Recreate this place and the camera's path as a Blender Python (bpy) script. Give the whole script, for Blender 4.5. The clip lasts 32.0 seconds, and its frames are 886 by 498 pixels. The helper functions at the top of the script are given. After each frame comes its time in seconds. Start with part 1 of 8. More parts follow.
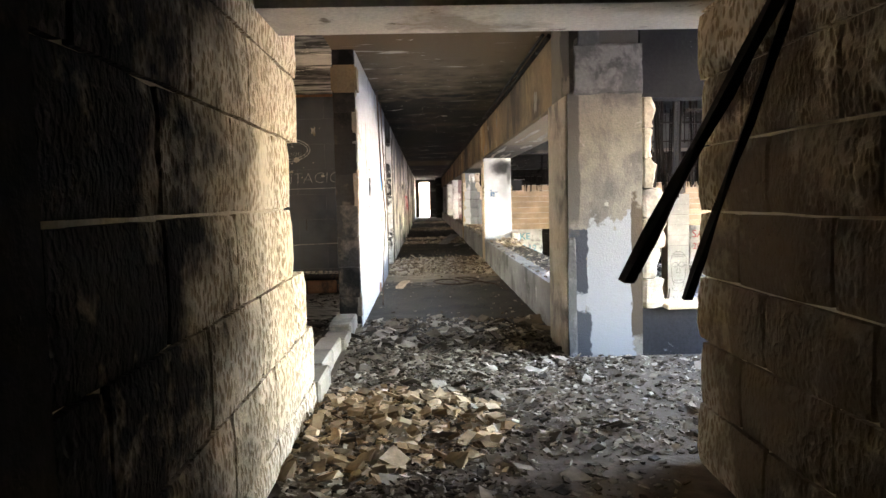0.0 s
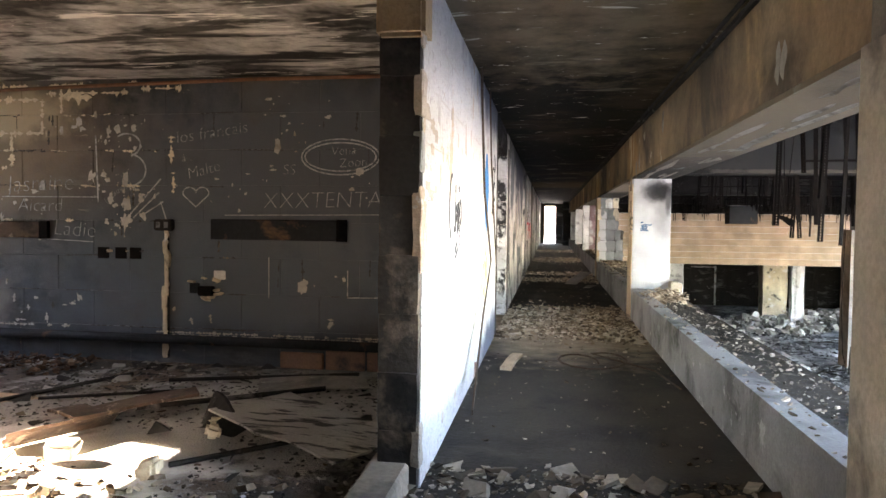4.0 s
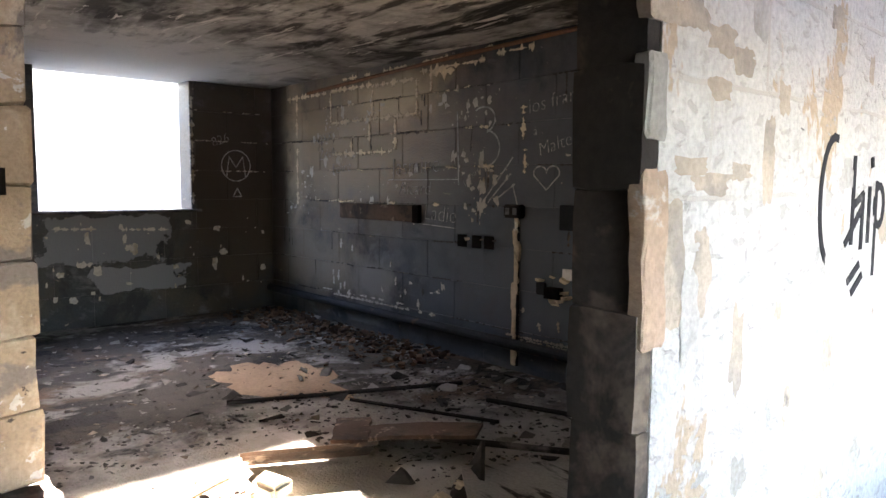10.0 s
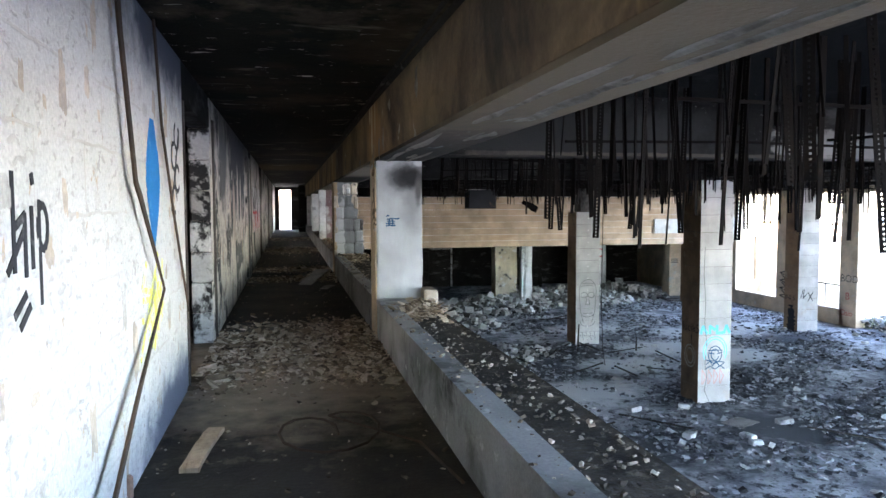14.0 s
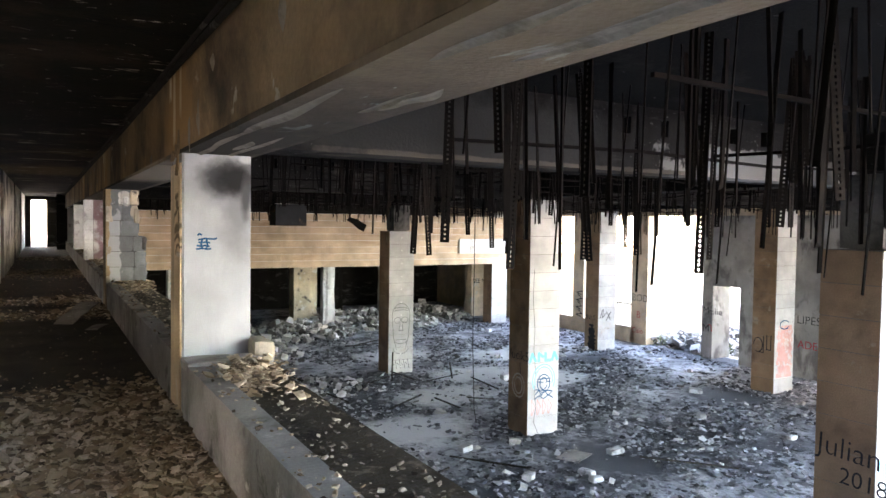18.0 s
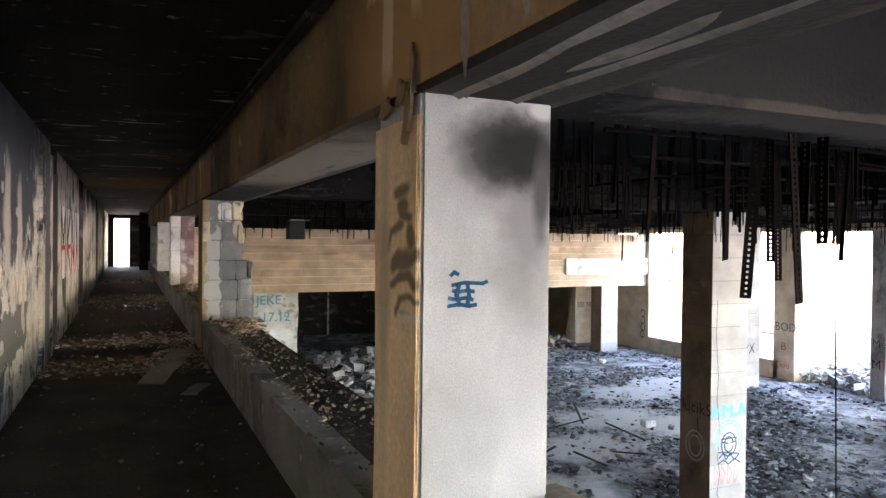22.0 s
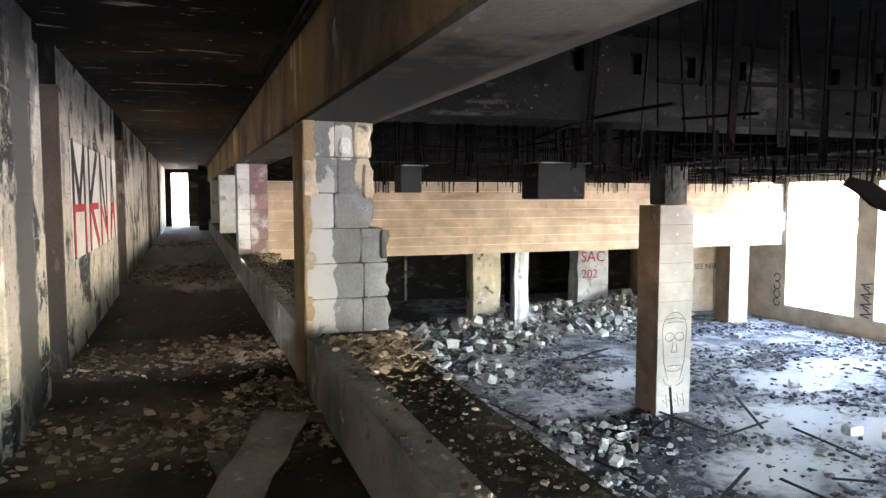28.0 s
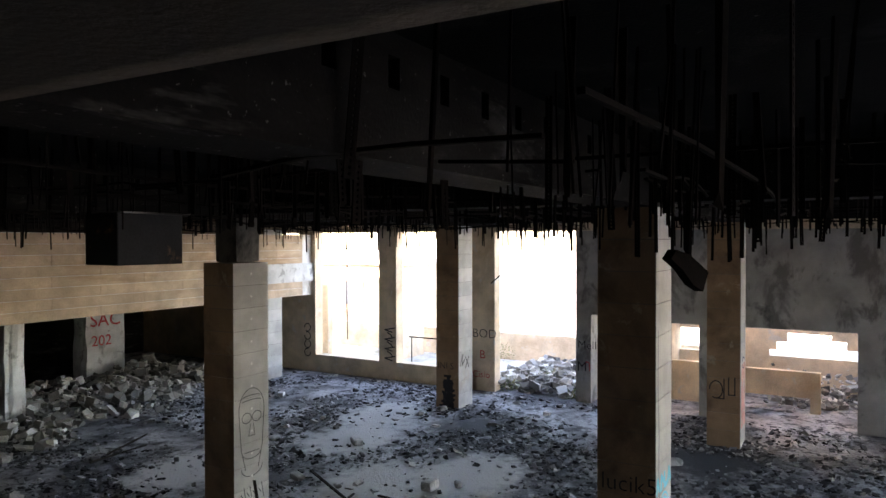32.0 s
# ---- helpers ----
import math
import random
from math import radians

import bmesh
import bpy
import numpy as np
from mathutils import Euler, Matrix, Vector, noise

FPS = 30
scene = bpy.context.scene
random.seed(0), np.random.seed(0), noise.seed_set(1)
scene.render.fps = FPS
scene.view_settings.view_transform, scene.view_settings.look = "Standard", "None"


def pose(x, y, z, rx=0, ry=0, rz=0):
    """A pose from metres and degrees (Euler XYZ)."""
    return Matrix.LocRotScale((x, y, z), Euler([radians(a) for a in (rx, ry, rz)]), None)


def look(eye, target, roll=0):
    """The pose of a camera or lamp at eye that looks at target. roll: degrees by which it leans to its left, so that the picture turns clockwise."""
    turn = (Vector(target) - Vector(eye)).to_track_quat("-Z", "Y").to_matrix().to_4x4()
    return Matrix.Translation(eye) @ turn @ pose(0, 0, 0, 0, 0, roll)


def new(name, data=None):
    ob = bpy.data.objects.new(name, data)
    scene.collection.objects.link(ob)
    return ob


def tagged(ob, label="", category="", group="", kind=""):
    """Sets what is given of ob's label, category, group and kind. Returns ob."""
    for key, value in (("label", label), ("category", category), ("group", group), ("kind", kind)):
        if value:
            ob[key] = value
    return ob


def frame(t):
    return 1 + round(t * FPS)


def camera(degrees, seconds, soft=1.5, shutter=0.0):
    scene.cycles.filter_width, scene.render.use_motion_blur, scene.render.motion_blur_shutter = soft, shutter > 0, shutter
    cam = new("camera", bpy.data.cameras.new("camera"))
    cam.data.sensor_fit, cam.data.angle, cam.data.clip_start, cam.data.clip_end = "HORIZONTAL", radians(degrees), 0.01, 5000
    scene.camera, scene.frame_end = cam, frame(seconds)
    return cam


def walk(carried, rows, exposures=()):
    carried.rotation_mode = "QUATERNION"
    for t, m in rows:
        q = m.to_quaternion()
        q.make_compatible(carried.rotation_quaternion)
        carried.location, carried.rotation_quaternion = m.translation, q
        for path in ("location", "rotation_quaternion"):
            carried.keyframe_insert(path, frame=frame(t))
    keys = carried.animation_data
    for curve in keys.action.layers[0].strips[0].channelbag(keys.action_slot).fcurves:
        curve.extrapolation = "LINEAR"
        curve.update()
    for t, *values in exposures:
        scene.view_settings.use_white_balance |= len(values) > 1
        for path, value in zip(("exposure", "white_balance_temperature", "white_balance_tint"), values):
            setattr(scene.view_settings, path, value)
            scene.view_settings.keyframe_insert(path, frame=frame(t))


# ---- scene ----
cam = camera(64.2, 32.0)
PATH = [
    (0, (0.284, 0.164, 1.153), (0.333, 2.159, 1.013), -1.3),
    (0.5, (0.258, 0.6, 1.126), (0.32, 2.594, 0.99), -1.2),
    (1, (0.254, 1.057, 1.166), (0.322, 3.052, 1.032), -1.1),
    (1.5, (0.269, 1.515, 1.142), (0.339, 3.51, 1.013), -0.6),
    (2, (0.254, 1.875, 1.133), (0.317, 3.871, 1.028), -0.2),
    (2.5, (0.225, 2.235, 1.164), (0.272, 4.232, 1.07), -0.0),
    (4.5, (0.3, 3.537, 1.316), (-0.239, 5.462, 1.25), 0.5),
    (5, (0.314, 3.673, 1.351), (-0.545, 5.478, 1.282), 0.1),
    (5.5, (0.426, 3.864, 1.291), (-0.806, 5.438, 1.229), 0.5),
    (6, (0.316, 3.934, 1.273), (-1.146, 5.292, 1.131), 0.9),
    (6.5, (0.189, 4.056, 1.258), (-1.418, 5.221, 1.008), 1.0),
    (7, (0.174, 4.185, 1.283), (-1.509, 5.222, 0.981), 1.0),
    (7.5, (0.24, 4.28, 1.28), (-1.474, 5.263, 0.975), 0.8),
    (8, (0.29, 4.515, 1.293), (-1.435, 5.482, 0.995), 0.6),
    (8.5, (0.368, 4.708, 1.312), (-1.368, 5.66, 1.034), 0.4),
    (9, (0.349, 4.929, 1.272), (-1.385, 5.894, 1.023), 0.7),
    (9.5, (0.462, 5.102, 1.357), (-1.18, 6.223, 1.139), 0.5),
    (10, (0.566, 5.199, 1.398), (-0.934, 6.51, 1.223), 0.3),
    (10.5, (0.551, 5.23, 1.386), (-0.729, 6.76, 1.243), 0.4),
    (11, (0.49, 5.301, 1.361), (-0.437, 7.069, 1.239), 0.2),
    (11.5, (0.52, 5.381, 1.35), (-0.121, 7.27, 1.208), 0.4),
    (12, (0.476, 5.419, 1.413), (0.079, 7.374, 1.271), -0.1),
    (12.5, (0.528, 5.387, 1.398), (0.342, 7.374, 1.255), 0.2),
    (13, (0.516, 5.407, 1.399), (0.54, 7.403, 1.266), 0.0),
    (13.5, (0.483, 5.493, 1.368), (0.733, 7.474, 1.246), -0.3),
    (14, (0.463, 5.529, 1.405), (0.889, 7.479, 1.281), -0.2),
    (14.5, (0.469, 5.626, 1.43), (1.029, 7.542, 1.304), 0.1),
    (16.5, (0.67, 6.653, 1.402), (1.504, 8.468, 1.293), -0.0),
    (17, (0.705, 6.927, 1.358), (1.635, 8.695, 1.252), 0.2),
    (17.5, (0.663, 7.233, 1.389), (1.641, 8.976, 1.303), 0.6),
    (18, (0.516, 7.651, 1.392), (1.499, 9.391, 1.322), 0.8),
    (18.5, (0.447, 8.021, 1.382), (1.421, 9.767, 1.32), 0.6),
    (19, (0.466, 8.467, 1.422), (1.425, 10.221, 1.361), 0.5),
    (19.5, (0.449, 8.894, 1.416), (1.382, 10.662, 1.358), 0.5),
    (20, (0.475, 9.272, 1.398), (1.365, 11.062, 1.342), 0.6),
    (20.5, (0.556, 9.704, 1.416), (1.406, 11.514, 1.374), 0.5),
    (21, (0.576, 10.076, 1.407), (1.408, 11.894, 1.376), 0.7),
    (21.5, (0.513, 10.393, 1.403), (1.339, 12.214, 1.376), 0.6),
    (22, (0.515, 10.831, 1.401), (1.332, 12.656, 1.378), 0.6),
    (22.5, (0.567, 11.316, 1.383), (1.35, 13.156, 1.372), 0.3),
    (23, (0.444, 11.593, 1.407), (1.227, 13.434, 1.394), 0.3),
    (23.5, (0.425, 11.952, 1.413), (1.194, 13.798, 1.395), 0.3),
    (24, (0.472, 12.228, 1.414), (1.16, 14.106, 1.393), 0.6),
    (24.5, (0.474, 12.569, 1.439), (1.083, 14.475, 1.426), 0.6),
    (25, (0.572, 12.912, 1.399), (1.097, 14.841, 1.373), 0.3),
    (25.5, (0.619, 13.285, 1.443), (1.074, 15.232, 1.403), 0.8),
    (27.5, (0.571, 14.741, 1.385), (1.113, 16.66, 1.233), 0.3),
    (28, (0.614, 15.013, 1.365), (1.29, 16.889, 1.213), 0.0),
    (28.5, (0.673, 15.389, 1.352), (1.479, 17.217, 1.263), -0.2),
    (29, (0.705, 15.804, 1.407), (1.68, 17.55, 1.359), 0.1),
    (29.5, (0.729, 16.179, 1.425), (1.834, 17.846, 1.401), -0.1),
    (30, (0.773, 16.525, 1.446), (1.985, 18.116, 1.426), -0.1),
    (30.5, (0.763, 16.897, 1.449), (2.106, 18.379, 1.432), -0.1),
    (31, (0.751, 17.149, 1.477), (2.269, 18.451, 1.461), -0.4),
    (31.5, (0.889, 17.557, 1.543), (2.525, 18.706, 1.519), -0.6),
    (32, (0.955, 17.845, 1.542), (2.688, 18.843, 1.518), -0.1),
]
walk(cam, [(t, look(eye, target, roll)) for t, eye, target, roll in PATH],
     [(0, 6.5, 8000, 23), (1, 6.05, 8000, 22), (2, 5.85, 7500, 21), (3, 6.0, 7500, 22), (5, 6.47, 7400, 23), (6, 6.9, 7300, 23), (7, 6.85, 7100, 23), (9, 6.4, 6900, 22), (10, 5.42, 6900, 22), (11, 4.7, 6900, 21), (12, 4.2, 7000, 20), (13, 4.75, 6700, 20), (14, 5.15, 6400, 19), (16, 5.4, 7000, 21), (19, 5.62, 7600, 23),
      (21, 5.42, 7500, 24), (23, 6.0, 7500, 26), (24, 6.75, 7200, 26), (25, 6.45, 7100, 24), (28, 6.3, 7300, 22), (30, 5.25, 7600, 23), (31, 4.6, 7700, 23), (32, 4.15, 7800, 23)])

# ---------------------------------------------------------------- light
world = bpy.data.worlds.new("sky")
scene.world = world
world.use_nodes = True
wn = world.node_tree
sky = wn.nodes.new("ShaderNodeTexSky")
sky.sky_type = "NISHITA"
sky.sun_disc = False
SUN_ELEV, SUN_AZ = 24.0, 283.0        # degrees; azimuth clockwise from +y
sky.sun_elevation = radians(SUN_ELEV)
sky.sun_rotation = radians(SUN_AZ)
wn.nodes["Background"].inputs["Strength"].default_value = 0.15
wn.links.new(sky.outputs["Color"], wn.nodes["Background"].inputs["Color"])
sun_data = bpy.data.lights.new("sun", "SUN")
sun_data.energy, sun_data.angle, sun_data.color = 5.0, radians(0.5), (1.0, 0.93, 0.82)
sun = new("sun", sun_data)
ce, se = math.cos(radians(SUN_ELEV)), math.sin(radians(SUN_ELEV))
sun_dir = Vector((math.sin(radians(SUN_AZ)) * ce, math.cos(radians(SUN_AZ)) * ce, se))
sun.matrix_world = look(sun_dir * 60, (0, 0, 0))

# ---------------------------------------------------------------- materials
def material(name, rough=0.9, metal=0.0):
    m = bpy.data.materials.new(name)
    m.use_nodes = True
    b = m.node_tree.nodes["Principled BSDF"]
    b.inputs["Roughness"].default_value = rough
    b.inputs["Metallic"].default_value = metal
    b.inputs["Specular IOR Level"].default_value = 0.25
    return m, m.node_tree.nodes, m.node_tree.links, b


def rgb(c):
    return (c[0], c[1], c[2], 1.0)


def coords(nodes, links, obj=False):
    tc = nodes.new("ShaderNodeNewGeometry")
    return tc.outputs["Position"]


def noise_tex(nodes, links, vec, scale, detail=4.0, rough=0.6, stretch=None, dist=0.0):
    n = nodes.new("ShaderNodeTexNoise")
    n.inputs["Scale"].default_value = scale
    n.inputs["Detail"].default_value = detail
    n.inputs["Roughness"].default_value = rough
    n.inputs["Distortion"].default_value = dist
    if stretch:
        mp = nodes.new("ShaderNodeMapping")
        mp.inputs["Scale"].default_value = stretch
        links.new(vec, mp.inputs["Vector"])
        vec = mp.outputs["Vector"]
    links.new(vec, n.inputs["Vector"])
    return n.outputs["Fac"]


def ramp(nodes, links, fac, lo, hi):
    r = nodes.new("ShaderNodeMapRange")
    r.inputs["From Min"].default_value = lo
    r.inputs["From Max"].default_value = hi
    links.new(fac, r.inputs["Value"])
    return r.outputs["Result"]


def mix(nodes, links, fac, a, b, mode="MIX"):
    m = nodes.new("ShaderNodeMix")
    m.data_type, m.blend_type = "RGBA", mode
    for sock, val in ((m.inputs["Factor"], fac), (m.inputs["A"], a), (m.inputs["B"], b)):
        if isinstance(val, tuple):
            sock.default_value = rgb(val)
        elif isinstance(val, float):
            sock.default_value = val
        else:
            links.new(val, sock)
    return m.outputs["Result"]


def bump(nodes, links, b, height, strength=0.4, dist=0.01):
    n = nodes.new("ShaderNodeBump")
    n.inputs["Strength"].default_value = strength
    n.inputs["Distance"].default_value = dist
    links.new(height, n.inputs["Height"])
    links.new(n.outputs["Normal"], b.inputs["Normal"])


def worn(name, base, layers, grain=40.0, relief=0.35, rough=0.9, vary=0.25, metal=0.0, rand=0.0, dist=0.01, joints=None, pits=None):
    """A surface: base colour, then layers of (colour, scale, low, high, stretch) laid over it in noisy patches."""
    m, n, l, b = material(name, rough, metal)
    if max(base) < 0.035:
        b.inputs["Specular IOR Level"].default_value = 0.05
    vec = coords(n, l)
    g = noise_tex(n, l, vec, grain, 3.0)
    big = noise_tex(n, l, vec, 1.3, 3.0)
    dark = tuple(c * (1 - vary) for c in base)
    lite = tuple(min(1.0, c * (1 + vary)) for c in base)
    col = mix(n, l, ramp(n, l, big, 0.3, 0.7), dark, lite)
    height = g
    for k, (c, scale, lo, hi, stretch) in enumerate(layers):
        off = n.new("ShaderNodeVectorMath")
        off.operation = "ADD"
        off.inputs[1].default_value = (3.1 * k + 1.7, 5.3 * k, 2.9 * k)
        l.new(vec, off.inputs[0])
        f = ramp(n, l, noise_tex(n, l, off.outputs["Vector"], scale, 5.0, 0.65, stretch, 0.3), lo, hi)
        col = mix(n, l, f, col, c)
    gm = mix(n, l, ramp(n, l, g, 0.25, 0.75), (0.8, 0.8, 0.8), (1.12, 1.12, 1.12))
    col = mix(n, l, 1.0, col, gm, "MULTIPLY")
    if pits:
        pf = ramp(n, l, noise_tex(n, l, vec, pits[0], 2.0, 0.5, (1, 1, 1.7), 0.4), pits[1], pits[2])
        col = mix(n, l, pf, col, pits[3])
        ph = n.new("ShaderNodeMath"); ph.operation = "MULTIPLY_ADD"
        l.new(pf, ph.inputs[0]); ph.inputs[1].default_value = -pits[4]; l.new(height, ph.inputs[2])
        height = ph.outputs["Value"]
    if rand > 0:
        oi = n.new("ShaderNodeObjectInfo")
        rnd = ramp(n, l, oi.outputs["Random"], 0.0, 1.0)
        rm = mix(n, l, rnd, (1 - rand,) * 3, (1 + rand * 0.5,) * 3)
        col = mix(n, l, 1.0, col, rm, "MULTIPLY")
    if joints:
        sep = n.new("ShaderNodeSeparateXYZ"); l.new(vec, sep.inputs["Vector"])
        com = n.new("ShaderNodeCombineXYZ"); l.new(sep.outputs["Y"], com.inputs["X"]); l.new(sep.outputs["Z"], com.inputs["Y"])
        wv = n.new("ShaderNodeTexNoise"); wv.inputs["Scale"].default_value = 6.0; l.new(vec, wv.inputs["Vector"])
        wa = n.new("ShaderNodeVectorMath"); wa.operation = "MULTIPLY_ADD"
        l.new(wv.outputs["Color"], wa.inputs[0]); wa.inputs[1].default_value = (0.03, 0.03, 0.0); l.new(com.outputs["Vector"], wa.inputs[2])
        bk = n.new("ShaderNodeTexBrick"); l.new(wa.outputs["Vector"], bk.inputs["Vector"])
        bk.inputs["Scale"].default_value, bk.inputs["Brick Width"].default_value, bk.inputs["Row Height"].default_value = 1.0, joints[0], joints[1]
        bk.inputs["Mortar Size"].default_value, bk.inputs["Mortar Smooth"].default_value = 0.008, 0.4
        patchy = n.new("ShaderNodeMath"); patchy.operation = "MULTIPLY"
        l.new(bk.outputs["Fac"], patchy.inputs[0]); l.new(ramp(n, l, noise_tex(n, l, vec, 2.0, 3.0), 0.42, 0.58), patchy.inputs[1])
        col = mix(n, l, patchy.outputs["Value"], col, joints[2])
        hm = n.new("ShaderNodeMath"); hm.operation = "MULTIPLY_ADD"
        l.new(patchy.outputs["Value"], hm.inputs[0]); hm.inputs[1].default_value = -0.7; l.new(height, hm.inputs[2])
        height = hm.outputs["Value"]
    l.new(col, b.inputs["Base Color"])
    bump(n, l, b, height, relief, dist)
    return m


SOOT = (0.022, 0.02, 0.019)
M_LEFT = worn("flaking_white_plaster", (0.57, 0.557, 0.535), [
    ((0.60, 0.58, 0.55), 5.0, 0.50, 0.56, None), ((0.48, 0.38, 0.28), 2.6, 0.615, 0.635, (1, 1, 0.55)), ((0.40, 0.38, 0.36), 6.0, 0.655, 0.675, None),
    ((0.46, 0.38, 0.30), 7.0, 0.67, 0.69, (1, 1, 0.5)), ((0.14, 0.135, 0.13), 26.0, 0.72, 0.75, (1, 0.6, 1.4))], 55.0, 0.5, vary=0.08, dist=0.015, joints=(0.57, 0.278, (0.50, 0.47, 0.43)), pits=(17.0, 0.58, 0.68, (0.46, 0.44, 0.41), 0.9))
M_LEFT2 = worn("sooty_flaking_plaster", (0.58, 0.54, 0.475), [
    ((0.42, 0.38, 0.33), 1.6, 0.585, 0.62, None), ((0.30, 0.295, 0.29), 3.0, 0.56, 0.6, (1, 1, 0.5)),
    ((0.045, 0.047, 0.05), 1.5, 0.53, 0.585, (1, 1, 0.8)), ((0.07, 0.07, 0.07), 5.0, 0.60, 0.64, (1, 1, 0.6)), ((0.62, 0.60, 0.57), 5.0, 0.66, 0.68, None)], 60.0, 0.6, vary=0.2, joints=(0.57, 0.278, (0.42, 0.40, 0.37)), pits=(14.0, 0.58, 0.68, (0.36, 0.345, 0.33), 0.8))
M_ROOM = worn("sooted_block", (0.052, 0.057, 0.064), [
    ((0.10, 0.085, 0.064), 0.8, 0.48, 0.66, None), ((0.15, 0.158, 0.165), 2.4, 0.56, 0.66, (0.5, 1, 1.6)), ((0.030, 0.032, 0.036), 1.7, 0.54, 0.62, (1, 1, 0.7)), ((0.30, 0.27, 0.22), 6.0, 0.67, 0.69, (0.5, 1, 1.8)), ((0.5, 0.47, 0.42), 13.0, 0.70, 0.72, (0.6, 1, 1.4))], 50.0, 0.4, 0.42, vary=0.4, rand=0.25)
M_CEIL = worn("sooted_ceiling", (0.012, 0.010, 0.008), [
    ((0.06, 0.042, 0.026), 0.4, 0.52, 0.68, None), ((0.006, 0.006, 0.006), 1.5, 0.52, 0.66, (0.6, 1.4, 1.0)), ((0.16, 0.14, 0.11), 1.1, 0.63, 0.71, (0.6, 1.6, 1.0)), ((0.6, 0.56, 0.5), 4.0, 0.69, 0.71, (0.5, 1.8, 1.0)), ((0.5, 0.47, 0.43), 9.0, 0.68, 0.695, (0.35, 2.5, 1.0))], 30.0, 0.5)
M_BEAM = worn("smoke_stained_render", (0.27, 0.185, 0.105), [
    ((0.065, 0.05, 0.036), 0.7, 0.44, 0.64, None), ((0.42, 0.27, 0.13), 1.4, 0.60, 0.74, (1, 1, 0.4)), ((0.42, 0.37, 0.30), 2.3, 0.665, 0.69, None),
    (SOOT, 1.1, 0.56, 0.76, None)], 40.0, 0.3)
M_TANCOAT = worn("tan_smoked_plaster", (0.30, 0.218, 0.132), [((0.20, 0.145, 0.09), 0.9, 0.5, 0.7, None), ((0.36, 0.30, 0.22), 2.0, 0.6, 0.68, None), ((0.08, 0.065, 0.05), 2.2, 0.68, 0.78, None)], 40.0, 0.3)
M_SOFFIT = worn("peeled_grey_soffit", (0.10, 0.078, 0.055), [((0.06, 0.05, 0.042), 1.2, 0.48, 0.64, None), ((0.36, 0.43, 0.40), 3.0, 0.62, 0.66, (2, 0.5, 1))], 40.0, 0.4)
# facing on the columns' -x sides: darker, browner copy that paints their shade
M_TILESIDE = worn("shade_browned_facing", (0.33, 0.215, 0.135), [((0.15, 0.095, 0.062), 0.8, 0.50, 0.68, None), ((0.42, 0.34, 0.25), 2.0, 0.62, 0.7, None)], 60.0, 0.15, 0.6, rand=0.12)
M_PIER = worn("grey_white_plaster", (0.40, 0.385, 0.36), [
    ((0.20, 0.19, 0.18), 1.4, 0.52, 0.62, (1, 1, 0.6)), ((0.05, 0.05, 0.055), 0.9, 0.62, 0.74, None)], 50.0, 0.3)
M_FLOOR = worn("dirt_covered_floor", (0.042, 0.035, 0.027), [
    ((0.02, 0.017, 0.014), 1.2, 0.48, 0.62, None), ((0.2, 0.17, 0.13), 9.0, 0.66, 0.72, None)], 35.0, 0.7)
M_HALL = worn("ash_covered_concrete", (0.40, 0.40, 0.41), [
    ((0.105, 0.108, 0.117), 0.55, 0.44, 0.58, None), ((0.04, 0.041, 0.046), 2.6, 0.53, 0.60, None), ((0.16, 0.16, 0.165), 9.0, 0.53, 0.63, None),
    ((0.46, 0.46, 0.46), 4.0, 0.68, 0.73, None)], 18.0, 0.9, dist=0.03)
M_LIME = worn("tooled_limestone", (0.52, 0.42, 0.29), [
    ((0.68, 0.60, 0.48), 1.5, 0.5, 0.65, None), ((0.22, 0.17, 0.11), 1.0, 0.6, 0.8, None)], 60.0, 0.6, rand=0.2)
M_TILE = worn("pale_column_facing", (0.46, 0.455, 0.44), [
    ((0.36, 0.355, 0.345), 1.2, 0.54, 0.74, (1, 1, 0.4)), ((0.42, 0.32, 0.22), 0.5, 0.62, 0.76, None), ((0.2, 0.19, 0.18), 4.0, 0.68, 0.74, (1, 1, 0.3))], 60.0, 0.15, 0.6, rand=0.12)
M_TAN = worn("tan_cladding_board", (0.52, 0.40, 0.29), [
    ((0.35, 0.22, 0.13), 0.6, 0.55, 0.75, (0.5, 1, 3)), ((0.1, 0.08, 0.07), 0.9, 0.68, 0.8, None)], 40.0, 0.15, 0.7, rand=0.12)
M_DARK = worn("sooted_concrete", (0.014, 0.013, 0.012), [
    ((0.07, 0.07, 0.07), 1.2, 0.56, 0.72, (1, 1, 3)), ((0.3, 0.3, 0.3), 5.0, 0.70, 0.74, None)], 40.0, 0.4)
M_XBEAM = worn("smoke_greyed_concrete", (0.018, 0.0175, 0.017), [((0.008, 0.008, 0.008), 0.6, 0.44, 0.58, (0.5, 1, 2.2)), ((0.05, 0.049, 0.047), 1.6, 0.6, 0.68, (0.4, 1, 2)), ((0.12, 0.12, 0.12), 22.0, 0.64, 0.68, None)], 40.0, 0.4)
M_BLACK = worn("black_soot_soffit", (0.008, 0.008, 0.008), [((0.028, 0.027, 0.026), 0.8, 0.54, 0.66, None), ((0.1, 0.1, 0.1), 9.0, 0.69, 0.73, None)], 40.0, 0.4)
M_CHARBED = worn("charred_earth", (0.045, 0.036, 0.027), [((0.018, 0.015, 0.012), 1.6, 0.5, 0.62, None), ((0.13, 0.11, 0.085), 9.0, 0.56, 0.68, None)], 30.0, 0.8, dist=0.02)
M_TILECORE = worn("dark_tile_bedding", (0.16, 0.15, 0.14), [], 40.0, 0.3)
